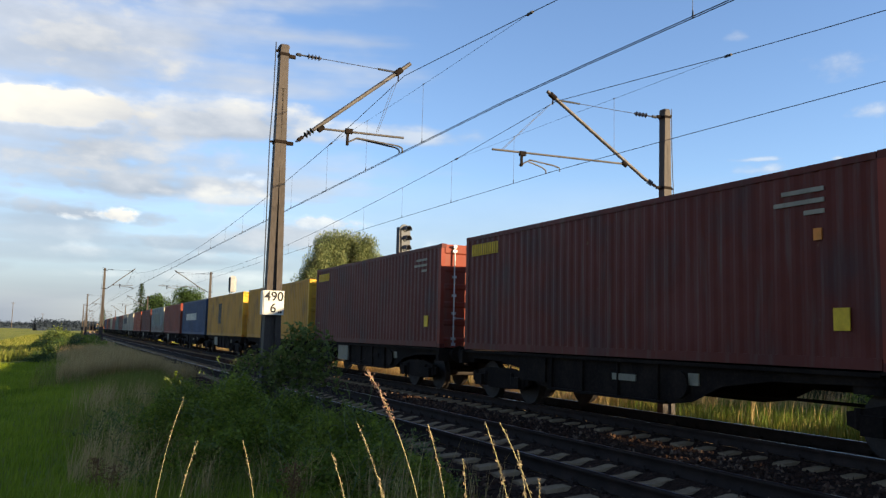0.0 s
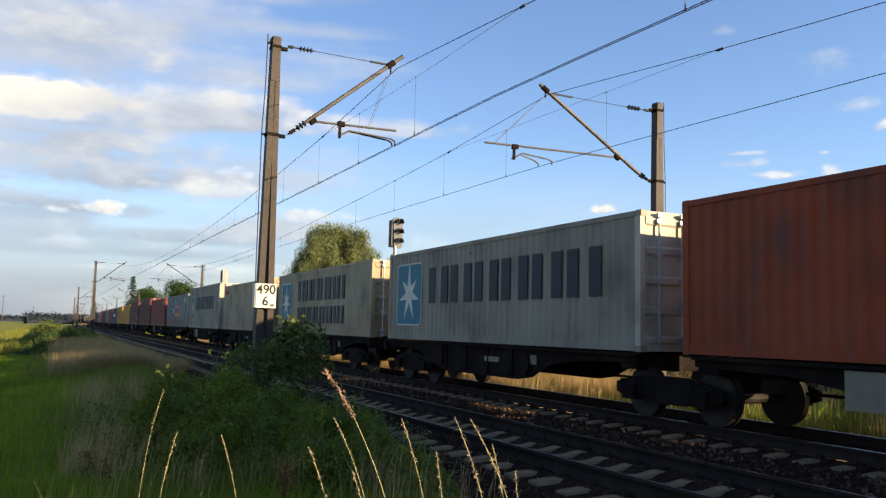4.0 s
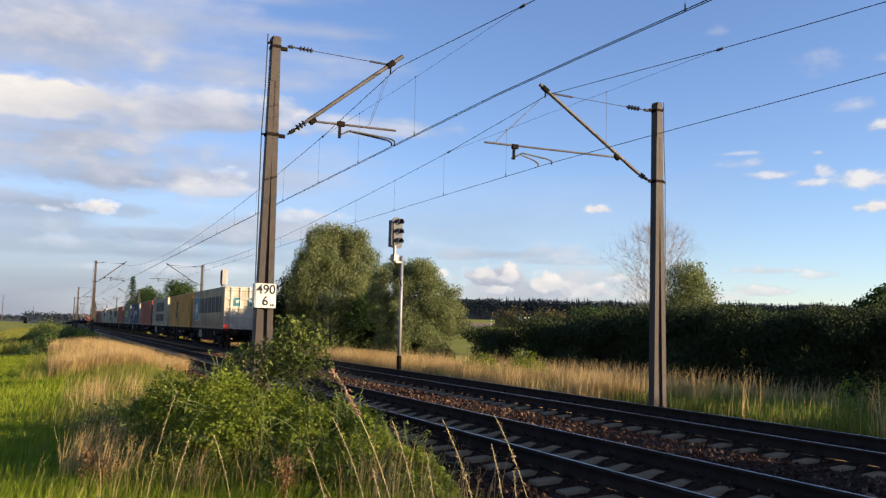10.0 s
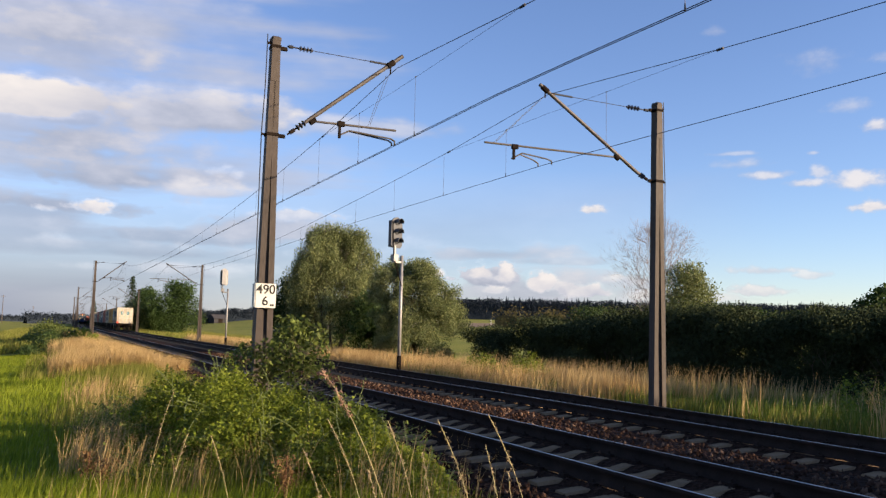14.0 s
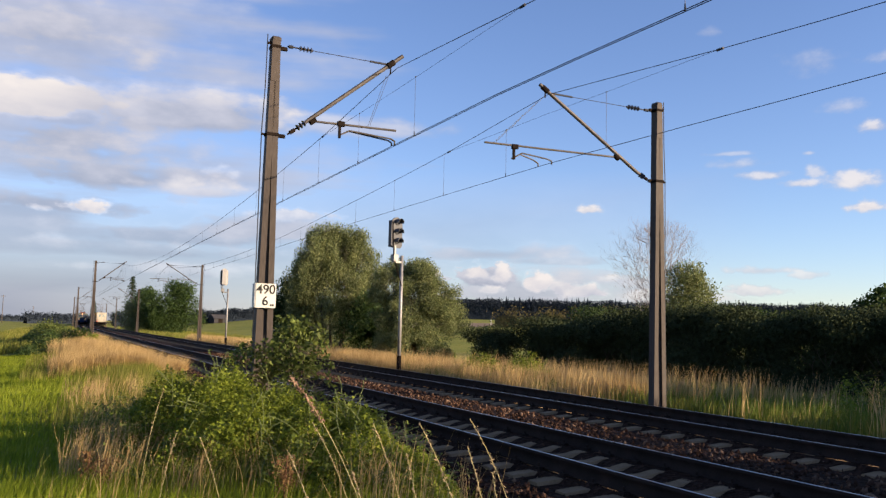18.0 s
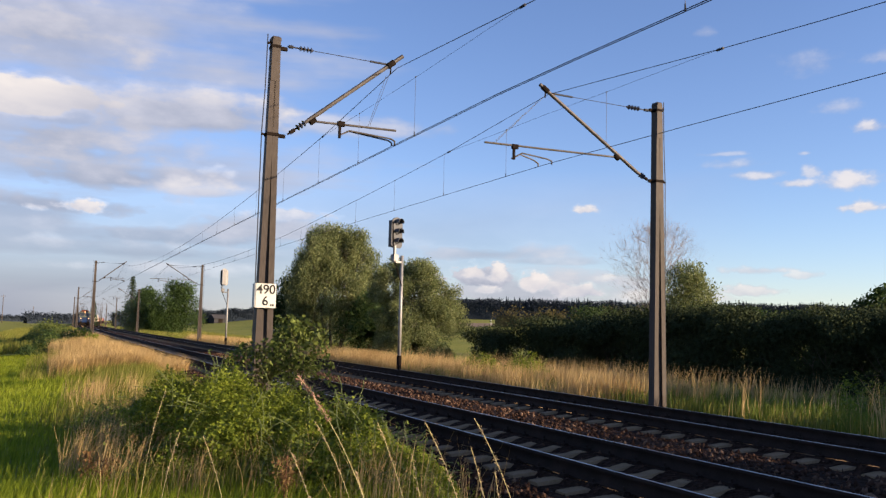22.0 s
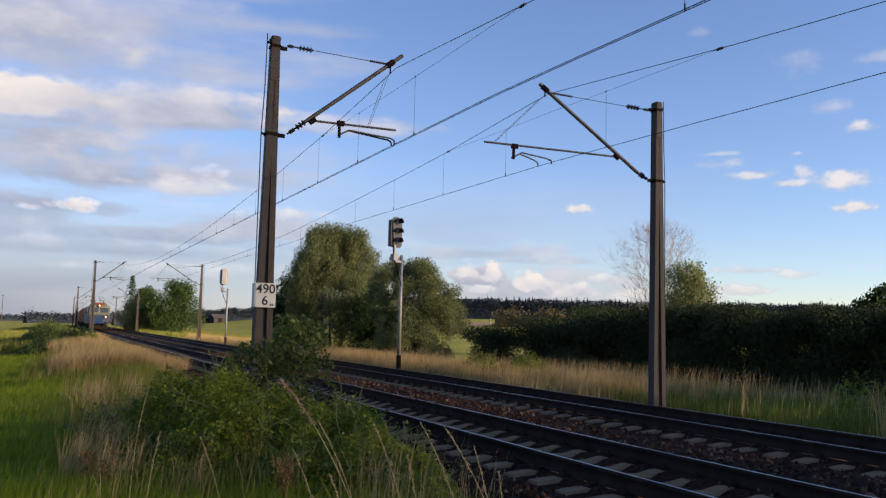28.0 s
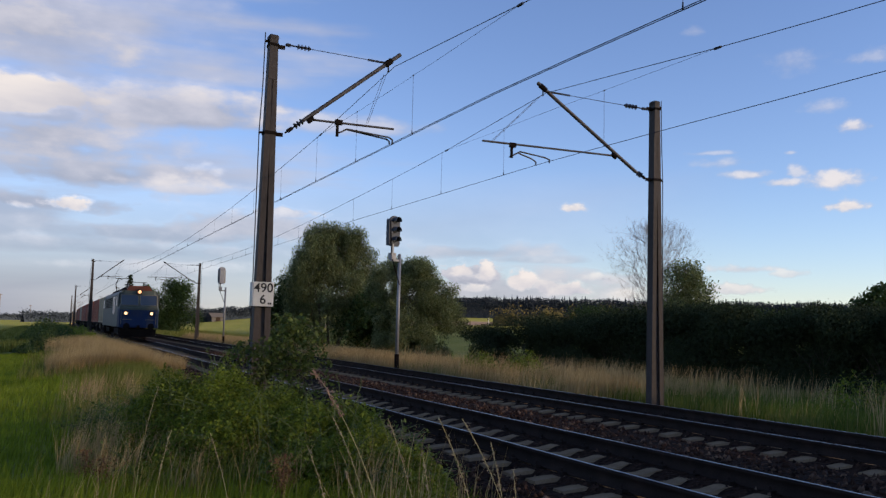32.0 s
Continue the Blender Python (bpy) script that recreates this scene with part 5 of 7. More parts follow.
        part("coupling", Shape().box(-0.08, 0.08, min(f, f + sg * 0.4), max(f, f + sg * 0.4), 0.95, 1.12), DARK, e)
    part("blue_skirt", Shape().box(-W - 0.012, -W + 0.01, 0.5, L - 0.5, 1.0, 1.7).box(W - 0.01, W + 0.012, 0.5, L - 0.5, 1.0, 1.7), LOCO_GREEN, e)
    for s in (-1, 1):
        for y in (3.3, 4.15, 5.0):
            part("body_window", Shape().box(min(s * W, s * (W + 0.02)), max(s * W, s * (W + 0.02)), y, y + 0.6, 1.95, 3.3), GLASS, e)
        for y in (1.2, L - 2.0):
            part("cab_window", Shape().box(min(s * W, s * (W + 0.02)), max(s * W, s * (W + 0.02)), y, y + 0.8, 2.55, 3.3), GLASS, e)
        for i in range(5):
            y = 6.6 + i * 1.8
            lv = Shape()
            for j in range(6):
                lv.box(min(s * W, s * (W + 0.03)), max(s * W, s * (W + 0.03)), y, y + 1.1, 2.5 + j * 0.14, 2.58 + j * 0.14)
            part("louvre", lv, DARK, e)
    part("roof_deck", Shape().box(-0.9, 0.9, 3.2, L - 3.2, 3.9, 4.02).box(-0.5, 0.5, 7, 12, 4.0, 4.25), DARK, e)
    for y, raised in ((3.4, False), (L - 3.4, True)):
        pan = Shape().box(-0.6, 0.6, y - 0.7, y + 0.7, 4.05, 4.12)
        top = 5.33 if raised else 4.5
        for s in (-1, 1):
            mid = (top + 4.1) / 2
            pan.path([(s * 0.55, y - 0.4, 4.1), (s * 0.7, y + 0.9, mid), (s * 0.5, y, top)], 0.025, 6)
            pan.path([(s * 0.55, y + 0.4, 4.1), (s * 0.7, y - 0.9, mid), (s * 0.5, y, top)], 0.025, 6)
        pan.box(-0.8, 0.8, y - 0.15, y - 0.1, top, top + 0.03).box(-0.8, 0.8, y + 0.1, y + 0.15, top, top + 0.03)
        part("pantograph", pan, DARK, e, "raised pantograph" if raised else "folded pantograph")
        for s in (-1, 1):
            part("roof_insulator", insulator(Shape(), (s * 0.7, y - 1.2, 3.9), (s * 0.7, y - 1.2, 4.3), 4, 0.08), INSUL, e)
    for y in (4.4, L - 4.4):
        b = part("bogie", Shape().box(-1.25, 1.25, y - 2.4, y + 2.4, 0.45, 0.85), DARK, e)
        for d in (-1.75, 0, 1.75):
            w = Shape()
            for s in (-1, 1):
                w.disc((s * 0.755, y + d, 0.6), "x", 0.6, 0.13, 24)
            part("wheelset", w, WHEEL, b)
    return e


loco = locomotive()
TRAIN2 = [container(s) for s in (
    ("cream container behind the locomotive", CREAM, STD, (), CREAM), ("orange container on the oncoming train", ORANGE, STD, (), ORANGE), ("orange container on the oncoming train", ORANGE, STD, (), ORANGE),
    ("orange-red container on the oncoming train", ORANGE, STD, (), ORANGE), ("red-brown container on the oncoming train", RED, STD, (), RED), ("orange container on the oncoming train", ORANGE, STD, (), ORANGE),
    ("grey container on the oncoming train", GREY, STD, (), GREY), ("red-brown container on the oncoming train", RED, STD, (), RED), ("orange container on the oncoming train", ORANGE, STD, (), ORANGE), ("brown container on the oncoming train", BROWN, STD, (), BROWN),
    ("orange container on the oncoming train", ORANGE, STD, (), ORANGE), ("red-brown container on the oncoming train", RED, STD, (), RED))]
for c in TRAIN2:
    c["group"] = "containers of the oncoming train"
WAGONS2 = [copy_thing(first_wagon, pose(0, 0, 0)) for _ in range(6)]
for w in WAGONS2:
    w["group"] = "wagons of the oncoming train"
    w["label"] = "dark articulated container wagon of the oncoming train"


# ---- plants ----
rng = np.random.default_rng(11)


def unit(v):
    return v / np.maximum(np.linalg.norm(v, axis=-1, keepdims=True), 1e-9)


def leaves(c, size, aspect=0.5, up=0.3, spread=0.5, hang=None):
    """Kite-shaped, slightly folded leaves at the points c; up: how much they lie flat; hang: a common way for their tips."""
    n = len(c)
    nrm = unit(rng.normal(0, 1, (n, 3)) + np.array([0, 0, 1.0]) * up * 3)
    tip = rng.normal(0, 1, (n, 3))
    if hang is not None:
        tip = tip * 0.35 + np.array(hang)
    tip = unit(tip - nrm * np.sum(tip * nrm, -1, keepdims=True))
    wide = np.cross(nrm, tip)
    s = size * rng.uniform(1 - spread, 1 + spread, (n, 1))
    mid = c + tip * s * 0.1 
    V = np.stack([c - tip * s * 0.5, mid + wide * s * aspect * 0.5 + nrm * s * 0.07, c + tip * s * 0.5, mid - wide * s * aspect * 0.5 + nrm * s * 0.07], 1).reshape(-1, 3)
    F = np.arange(4 * n).reshape(n, 4)
    return V, F


def in_blobs(blobs, per, shell=0.55):
    """Points in ellipsoids (x, y, z, rx, ry, rz), most of them near the skin."""
    out = []
    for x, y, z, rx, ry, rz in blobs:
        k = max(3, int(per * rx * rz))
        d = unit(rng.normal(0, 1, (k, 3)))
        r = shell + (1 - shell) * rng.random((k, 1)) ** 0.6
        r = r * (1 + 0.25 * rng.normal(0, 1, (k, 1)) * 0.5)
        out.append(np.array([x, y, z]) + d * r * np.array([rx, ry, rz]))
    return np.concatenate(out)


def branch(s, p, way, length, r, depth, kids=3, tips=None, droop=0.0, wander=0.35, n=5, thin=0.42):
    """A limb that bends, thins and forks."""
    p, way = Vector(p), Vector(way).normalized()
    for i in range(3):
        q = p + way * length / 3
        s.tube(p, q, r * (1 - 0.22 * i), r * (1 - 0.22 * (i + 1)), n, False)
        p = q
        way = (way + Vector(rng.normal(0, wander * 0.35, 3)) + Vector((0, 0, 0.06 - droop))).normalized()
    if tips is not None:
        tips.append(p.copy())
    if depth > 0:
        for _ in range(kids):
            w = (way + Vector(rng.normal(0, wander * 1.5, 3))).normalized()
            branch(s, p, w, length * rng.uniform(0.6, 0.85), r * thin, depth - 1, kids, tips, droop, wander, 4, thin)


def tuck(wood, tips, reach, h):
    """Keeps limbs inside the crown."""
    def inside(p):
        r = max(math.hypot(p[0], p[1]), 1e-6)
        f = reach * math.tanh(r / reach) / r
        z = p[2] if p[2] < 0.6 * h else 0.6 * h + 0.28 * h * math.tanh((p[2] - 0.6 * h) / (0.28 * h))
        return (p[0] * f, p[1] * f, z)
    wood.v = [inside(p) for p in wood.v]
    tips[:] = [Vector(inside(p)) for p in tips]


def tree(name, label, x, y, h, w, leaf, size, count, trunk_h=0.25, flat=1.0, category="tree", low=0.12, blob=0.2, shape=1.0, hang=None, stems=1, aspect=0.5):
    """A tree or tall bush: trunk and limbs, and a crown of leaf clumps with gaps."""
    z0 = float(ground_z(np.array(x), np.array(y)))
    t = thing(name, label, category, pose(x, y, z0))
    wood, tips = Shape(), []
    for k in range(stems):
        a = rng.uniform(0, 6.28)
        off = 0 if stems == 1 else w * 0.12
        base = (off * math.cos(a), off * math.sin(a), -0.15)
        lean = (rng.normal(0, 0.08) + (0.3 * math.cos(a) if stems > 1 else 0), rng.normal(0, 0.08) + (0.3 * math.sin(a) if stems > 1 else 0), 1)
        branch(wood, base, lean, h * max(trunk_h, 0.2) * 1.3, 0.024 * h / stems ** 0.5, 3, 3, tips, 0.0, 0.32, 7)
    tuck(wood, tips, w * 0.4, h)
    part("trunk", wood, BARK, t, "forked brown trunk and limbs")
    blobs = []
    n = int(46 / (blob / 0.2) ** 2)
    for i in range(n):
        u = low + (1 - low) * rng.random() ** 1.05
        girth = min(1.0, (1.08 - u) / 0.5) ** 0.6 * min(1.0, 0.55 + (u - low) * 2.2)
        a = rng.uniform(0, 6.28)
        r = girth * w * 0.5 * rng.uniform(0.35, 0.92)
        b = blob * w * rng.uniform(0.6, 1.2)
        blobs.append((r * math.cos(a), r * math.sin(a) * flat, min(u * h, h - b * 0.55), b, b * flat, b * rng.uniform(0.75, 1.1) * (1.5 if hang else 1.0)))
    for p in tips[-20:]:
        blobs.append((p.x, p.y, p.z, w * blob * 0.5, w * blob * 0.5, w * blob * 0.5))
    area = sum(b[3] * b[5] for b in blobs)
    c = in_blobs(blobs, count / area, 0.45)
    c = c[c[:, 2] > 0.03 * h]
    V, F = leaves(c, size, aspect, 0.25, 0.5, hang)
    part("crown", sheet("crown", V, F, leaf), None, t, "crown of small leaves")
    return t


def willow(label, x, y, h, w, count, size, low, stems, droop, clumps):
    """A willow: several bare stems, and a dome of small clumps from which thin leaves hang."""
    z0 = float(ground_z(np.array(x), np.array(y)))
    t = thing("willow_tree", label, "tree", pose(x, y, z0))
    wood, tips = Shape(), []
    for k in range(stems):
        a = 6.28 * k / stems + rng.uniform(-0.4, 0.4)
        branch(wood, (0.05 * w * math.cos(a), 0.05 * w * math.sin(a), -0.15), (0.35 * math.cos(a), 0.35 * math.sin(a), 1), h * 0.4, 0.016 * h, 3, 3, tips, 0.0, 0.3, 7)
    tuck(wood, tips, w * 0.42, h)
    part("trunk", wood, BARK, t, "forked dark trunk and limbs")
    pts = []
    for i in range(clumps):
        u = low + (0.97 - low) * rng.random() ** 0.85
        girth = (1 - ((u - 0.42) / 0.62) ** 2) ** 0.5 if u > 0.42 else 0.86 + 0.14 * (u - low) / (0.42 - low)
        a = rng.uniform(0, 6.28)
        lump = 0.86 + 0.12 * math.sin(3 * a + 5 * u + x) + 0.12 * math.sin(5 * a - 9 * u + 1)
        r = w * 0.5 * girth * lump * math.sqrt(rng.uniform(0.12, 1.0))
        b = rng.uniform(0.05, 0.12) * w
        n = int(count / clumps * (b / (0.08 * w)) ** 2)
        d = unit(rng.normal(0, 1, (n, 3))) * rng.random((n, 1)) ** 0.45 * b
        d[:, 2] = d[:, 2] * 0.8 - droop * b * rng.random(n) ** 2 * 2.6          # strands hang below the clump
        pts.append(d + np.array([r * math.cos(a), r * math.sin(a), u * h]))
    c = np.concatenate(pts)
    c = c[(c[:, 2] > 0.06 * h) & (c[:, 2] < h * 1.02)]
    V, F = leaves(c, size, 0.3, 0.1, 0.45, (0, 0, -1.1 * droop) if droop else None)
    part("crown", sheet("crown", V, F, LEAF_WILLOW), None, t, "hanging grey-green leaves")


willow("large grey-green willow behind the railway", 17.5, 53.9, 8.9, 8.0, 125000, 0.15, 0.14, 6, 0.9, 165)
willow("dark green round willow bush behind the signal post", 19.35, 44.3, 6.3, 6.2, 80000, 0.13, 0.03, 5, 0.35, 150)
tree("willow_tree", "low grey-green willow thicket at the meadow's edge", 15.4, 57.5, 5.2, 3.6, LEAF_DARK, 0.2, 9000, 0.2, low=0.03, blob=0.22, stems=3)
tree("willow_tree", "low dark willow thicket under the large willow", 18.9, 50.0, 4.2, 4.2, LEAF_DARK, 0.2, 9000, 0.2, low=0.0, blob=0.22, stems=3)
tree("leafy_tree", "tall leafy tree behind the hedge", 50.2, 55.8, 8.3, 5.6, LEAF_WILLOW, 0.2, 13000, 0.3, low=0.3, blob=0.19)
tree("leafy_tree", "dark leafy tree above the hedge", 40.7, 30.3, 5.0, 3.6, LEAF_DARK, 0.22, 8000, 0.25, low=0.2, blob=0.2)
tree("leafy_tree", "green leafy tree beyond the far track", 21.4, 160, 9.6, 11, LEAF_DARK, 0.3, 30000, 0.2, low=0.03, blob=0.18, stems=2)
tree("leafy_tree", "green bush beyond the far track", 15.6, 165, 5.4, 6.4, LEAF_WILLOW, 0.28, 9000, 0.2, low=0.0, blob=0.24, stems=2)
tree("leafy_tree", "small green tree beside the line", 19.2, 185, 9, 5.4, LEAF_DARK, 0.45, 5000, 0.25, low=0.1, blob=0.22)


def spruce(x, y, h, w):
    z0 = float(ground_z(np.array(x), np.array(y)))
    t = thing("spruce_tree", "dark pointed spruce beyond the line", "tree", pose(x, y, z0))
    part("trunk", Shape().tube((0, 0, -0.2), (0, 0, h * 0.98), 0.16, 0.02, 8), BARK, t)
    c = []
    for i in range(20):
        u = 0.1 + 0.9 * i / 20
        r = w * 0.5 * (1 - u) ** 0.8 + 0.12
        for a in np.arange(0, 6.28, 0.9):
            a += rng.uniform(0, 0.9)
            k = 24
            d = rng.random(k) * r * rng.uniform(0.55, 1.25)
            c.append(np.stack([d * math.cos(a) + rng.normal(0, 0.12, k), d * math.sin(a) + rng.normal(0, 0.12, k), u * h - d * 0.35 + rng.normal(0, 0.12, k)], 1))
    V, F = leaves(np.concatenate(c), 0.34, 0.4, 0.2, 0.4)
    part("crown", sheet("crown", V, F, SPRUCE), None, t, "needled boughs")


spruce(18.4, 205, 12.8, 7.0)
spruce(15.2, 300, 9.0, 4.6)


def bare_tree(x, y, h):
    z0 = float(ground_z(np.array(x), np.array(y)))
    t = thing("bare_tree", "leafless pale tree with fine twigs behind the hedge", "tree", pose(x, y, z0))
    wood = Shape()
    spine = [Vector((0.12 * math.sin(2.2 * u), 0.1 * math.sin(3.1 * u), u * h * 0.9 - 0.2)) for u in np.linspace(0, 1, 12)]
    for i in range(11):
        wood.tube(spine[i], spine[i + 1], 0.12 * (1 - i / 12), 0.12 * (1 - (i + 1) / 12), 6, False)
    for i in range(84):
        u = 0.16 + 0.82 * (i + rng.random()) / 84
        p = spine[int(u * 10.9)].lerp(spine[min(11, int(u * 10.9) + 1)], u * 10.9 % 1)
        a = rng.uniform(0, 6.28)
        reach = 0.2 * h * math.sin(math.pi * min(1, u * 0.9 + 0.08)) ** 0.7 + 0.1
        branch(wood, p, (math.cos(a), math.sin(a), rng.uniform(0.8, 1.7)), reach, 0.026, 3, 3, None, 0.0, 0.3, 4, 0.55)
    part("trunk", wood, plain("grey_bark", (0.23, 0.185, 0.17), 0.9), t, "pale leafless limbs and twigs")


bare_tree(49.5, 59.3, 12.2)


# the hedge beyond the meadow strip: one thing for each bush of it
def hedge_bush(x, y, h, w, leaf, label):
    z0 = float(ground_z(np.array(x), np.array(y)))
    t = thing("hedge_bush", label, "hedge", pose(x, y, z0), group="bushes of the hedge")
    wood = Shape()
    for _ in range(4):
        branch(wood, (rng.normal(0, w * 0.12), rng.normal(0, w * 0.12), -0.1), (rng.normal(0, 0.3), rng.normal(0, 0.3), 1), h * 0.35, 0.04, 1, 3, None, 0, 0.4, 5)
    part("trunk", wood, BARK, t, "thin brown stems")
    blobs = [(rng.normal(0, w * 0.2), rng.normal(0, w * 0.2), h * u, w * 0.33, w * 0.33, h * 0.2) for u in (0.08, 0.1, 0.2, 0.3, 0.42, 0.52, 0.62, 0.7, 0.78, 0.82, 0.8)]
    c = in_blobs(blobs, 2100, 0.35)
    c = c[c[:, 2] > 0]
    V, F = leaves(c, 0.1, 0.55, 0.25)
    part("crown", sheet("crown", V, F, leaf), None, t, "dense small leaves")


hedge_bush(23.9, 41.7, 2.55, 2.7, LEAF_HEDGE, "low dark round bush at the hedge's end")
hedge_bush(23.4, 42.5, 2.7, 2.9, LEAF_HEDGE, "low dark round bush at the hedge's end")
for i, u in enumerate(np.linspace(0, 1, 22)):
    x, y = 24.6 + 9.6 * u, 39.6 - 24.5 * u
    hedge_bush(x + rng.normal(0, 0.3), y, 3.2 + 0.6 * min(1, 2 * u) + rng.normal(0, 0.16), 3.4, LEAF_HEDGE, "dark dense hedge bush in shade beyond the meadow strip")
for i, u in enumerate(np.linspace(0.12, 1, 9)):
    x, y = 26.6 + 9.6 * u, 40.4 - 24.5 * u
    hedge_bush(x + rng.normal(0, 0.4), y, 3.6 + 0.25 * u + rng.normal(0, 0.15), 3.2, LEAF_DARK, "taller green bush at the back of the hedge")
for i, u in enumerate(np.linspace(0, 1, 14)):
    tree("leafy_tree", "tall dark tree of the row that shades the track", 33.0 - 3 * u + rng.normal(0, 0.6), 10 - 36 * u, (6.7 if u < 0.42 else 8.2 if u < 0.58 else 10.9 if u < 0.9 else 8.2) + rng.normal(0, 0.12), 6.0, LEAF_DARK, 0.36, 6500, 0.2, low=0.03, blob=0.24, stems=2)


# ---- far woods ----
def woods(name, label, pts, h, size, count, leaf, ragged=0.12, spires=0):
    """A far belt of trees with a ragged top."""
    c = []
    total = sum(math.hypot(q[0] - p[0], q[1] - p[1]) for p, q in zip(pts, pts[1:]))
    for (x0, y0), (x1, y1) in zip(pts, pts[1:]):
        d = math.hypot(x1 - x0, y1 - y0)
        n = int(count * d / total)
        u = rng.random(n)
        w = u * d / h
        top = 1 + ragged * (np.sin(2.1 * w + x0) * 0.5 + np.sin(5.3 * w) * 0.4 + 0.7 * np.abs(np.sin(11.7 * w + 1)) + 0.4 * np.sin(23 * w))
        x, y = x0 + (x1 - x0) * u + rng.normal(0, h * 0.3, n), y0 + (y1 - y0) * u + rng.normal(0, h * 0.3, n)
        c.append(np.stack([x, y, ground_z(x, y) + h * top * (rng.random(n) ** 0.6 * 0.92 + 0.02)], 1))
    V, F = leaves(np.concatenate(c), size, 0.7, 0.2)
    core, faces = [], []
    for (x0, y0), (x1, y1) in zip(pts, pts[1:]):           # solid backing in the leaf colour, standing for the belt's shaded inside
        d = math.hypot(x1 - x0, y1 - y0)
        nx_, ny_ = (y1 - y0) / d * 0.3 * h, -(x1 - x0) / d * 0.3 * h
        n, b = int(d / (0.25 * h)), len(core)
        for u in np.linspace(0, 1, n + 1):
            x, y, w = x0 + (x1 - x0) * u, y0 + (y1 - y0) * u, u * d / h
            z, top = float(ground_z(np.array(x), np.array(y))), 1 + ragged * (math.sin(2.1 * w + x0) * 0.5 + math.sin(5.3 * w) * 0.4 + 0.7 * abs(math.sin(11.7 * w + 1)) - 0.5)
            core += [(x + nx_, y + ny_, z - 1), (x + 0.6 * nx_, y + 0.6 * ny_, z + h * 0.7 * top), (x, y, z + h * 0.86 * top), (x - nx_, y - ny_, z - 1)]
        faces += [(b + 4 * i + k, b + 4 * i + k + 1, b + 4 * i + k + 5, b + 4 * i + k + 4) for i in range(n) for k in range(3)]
    F = np.concatenate([F, np.array(faces) + len(V)])
    V = np.concatenate([V, np.array(core)])
    if spires:                                             # pointed tops of single conifers
        SV, SF = [], []
        for (x0, y0), (x1, y1) in zip(pts, pts[1:]):
            for _ in range(int(spires * math.hypot(x1 - x0, y1 - y0))):
                u = rng.random()
                x, y, r, t = x0 + (x1 - x0) * u + rng.normal(0, 2), y0 + (y1 - y0) * u + rng.normal(0, 2), h * rng.uniform(0.07, 0.14), h * rng.uniform(0.98, 1.24)
                z, b = float(ground_z(np.array(x), np.array(y))), len(SV)
                SV += [(x - r, y, z + h * 0.6), (x, y - r, z + h * 0.6), (x + r, y, z + h * 0.6), (x, y + r, z + h * 0.6), (x, y, z + t)]
                SF += [(b, b + 1, b + 4), (b + 1, b + 2, b + 4), (b + 2, b + 3, b + 4), (b + 3, b, b + 4)]
        tri = bpy.data.meshes.new("spires")
        tri.from_pydata(SV, [], SF)
        tri.materials.append(leaf)
        tagged(new("far_spires", tri), "pointed conifer tops along the far wood", "woods", kind="stuff")
    return tagged(new(name, sheet(name, V, F, leaf)), label, "woods", kind="stuff")


# distance haze and the trees' own shade are put into this dark bluish colour
FAR_PINE_HAZED = leafy("far_pine_hazed", (0.016, 0.023, 0.034), (0.021, 0.029, 0.041), (0.027, 0.035, 0.047), 0.04, 1.0)
FAR_BIRCH = leafy("far_birch", (0.06, 0.06, 0.025), (0.12, 0.10, 0.04), (0.18, 0.15, 0.06), 0.3, 0.9)
FAR_LEAF = leafy("far_leaf", (0.025, 0.04, 0.018), (0.05, 0.065, 0.025), (0.09, 0.09, 0.04), 0.2, 0.9)
woods("far_woods", "long dark pine wood on the horizon", [(150, 440), (330, 350), (560, 190)], 11.0, 0.6, 150000, FAR_PINE_HAZED, 0.1, 0.8)
woods("far_woods", "low trees along the far field", [(30, 420), (70, 430), (120, 450), (170, 440)], 5.6, 0.5, 70000, FAR_PINE_HAZED, 0.25)
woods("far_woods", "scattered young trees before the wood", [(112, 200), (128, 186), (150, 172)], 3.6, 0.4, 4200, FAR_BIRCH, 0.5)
woods("far_woods", "tree row at the end of the climbing field", [(-120, 520), (-60, 620), (-12, 700)], 3.6, 0.9, 9000, FAR_PINE_HAZED, 0.4)
woods("far_woods", "trees where the line fades", [(-8, 480), (4, 520), (30, 640)], 4.4, 0.8, 8000, FAR_PINE_HAZED, 0.4)


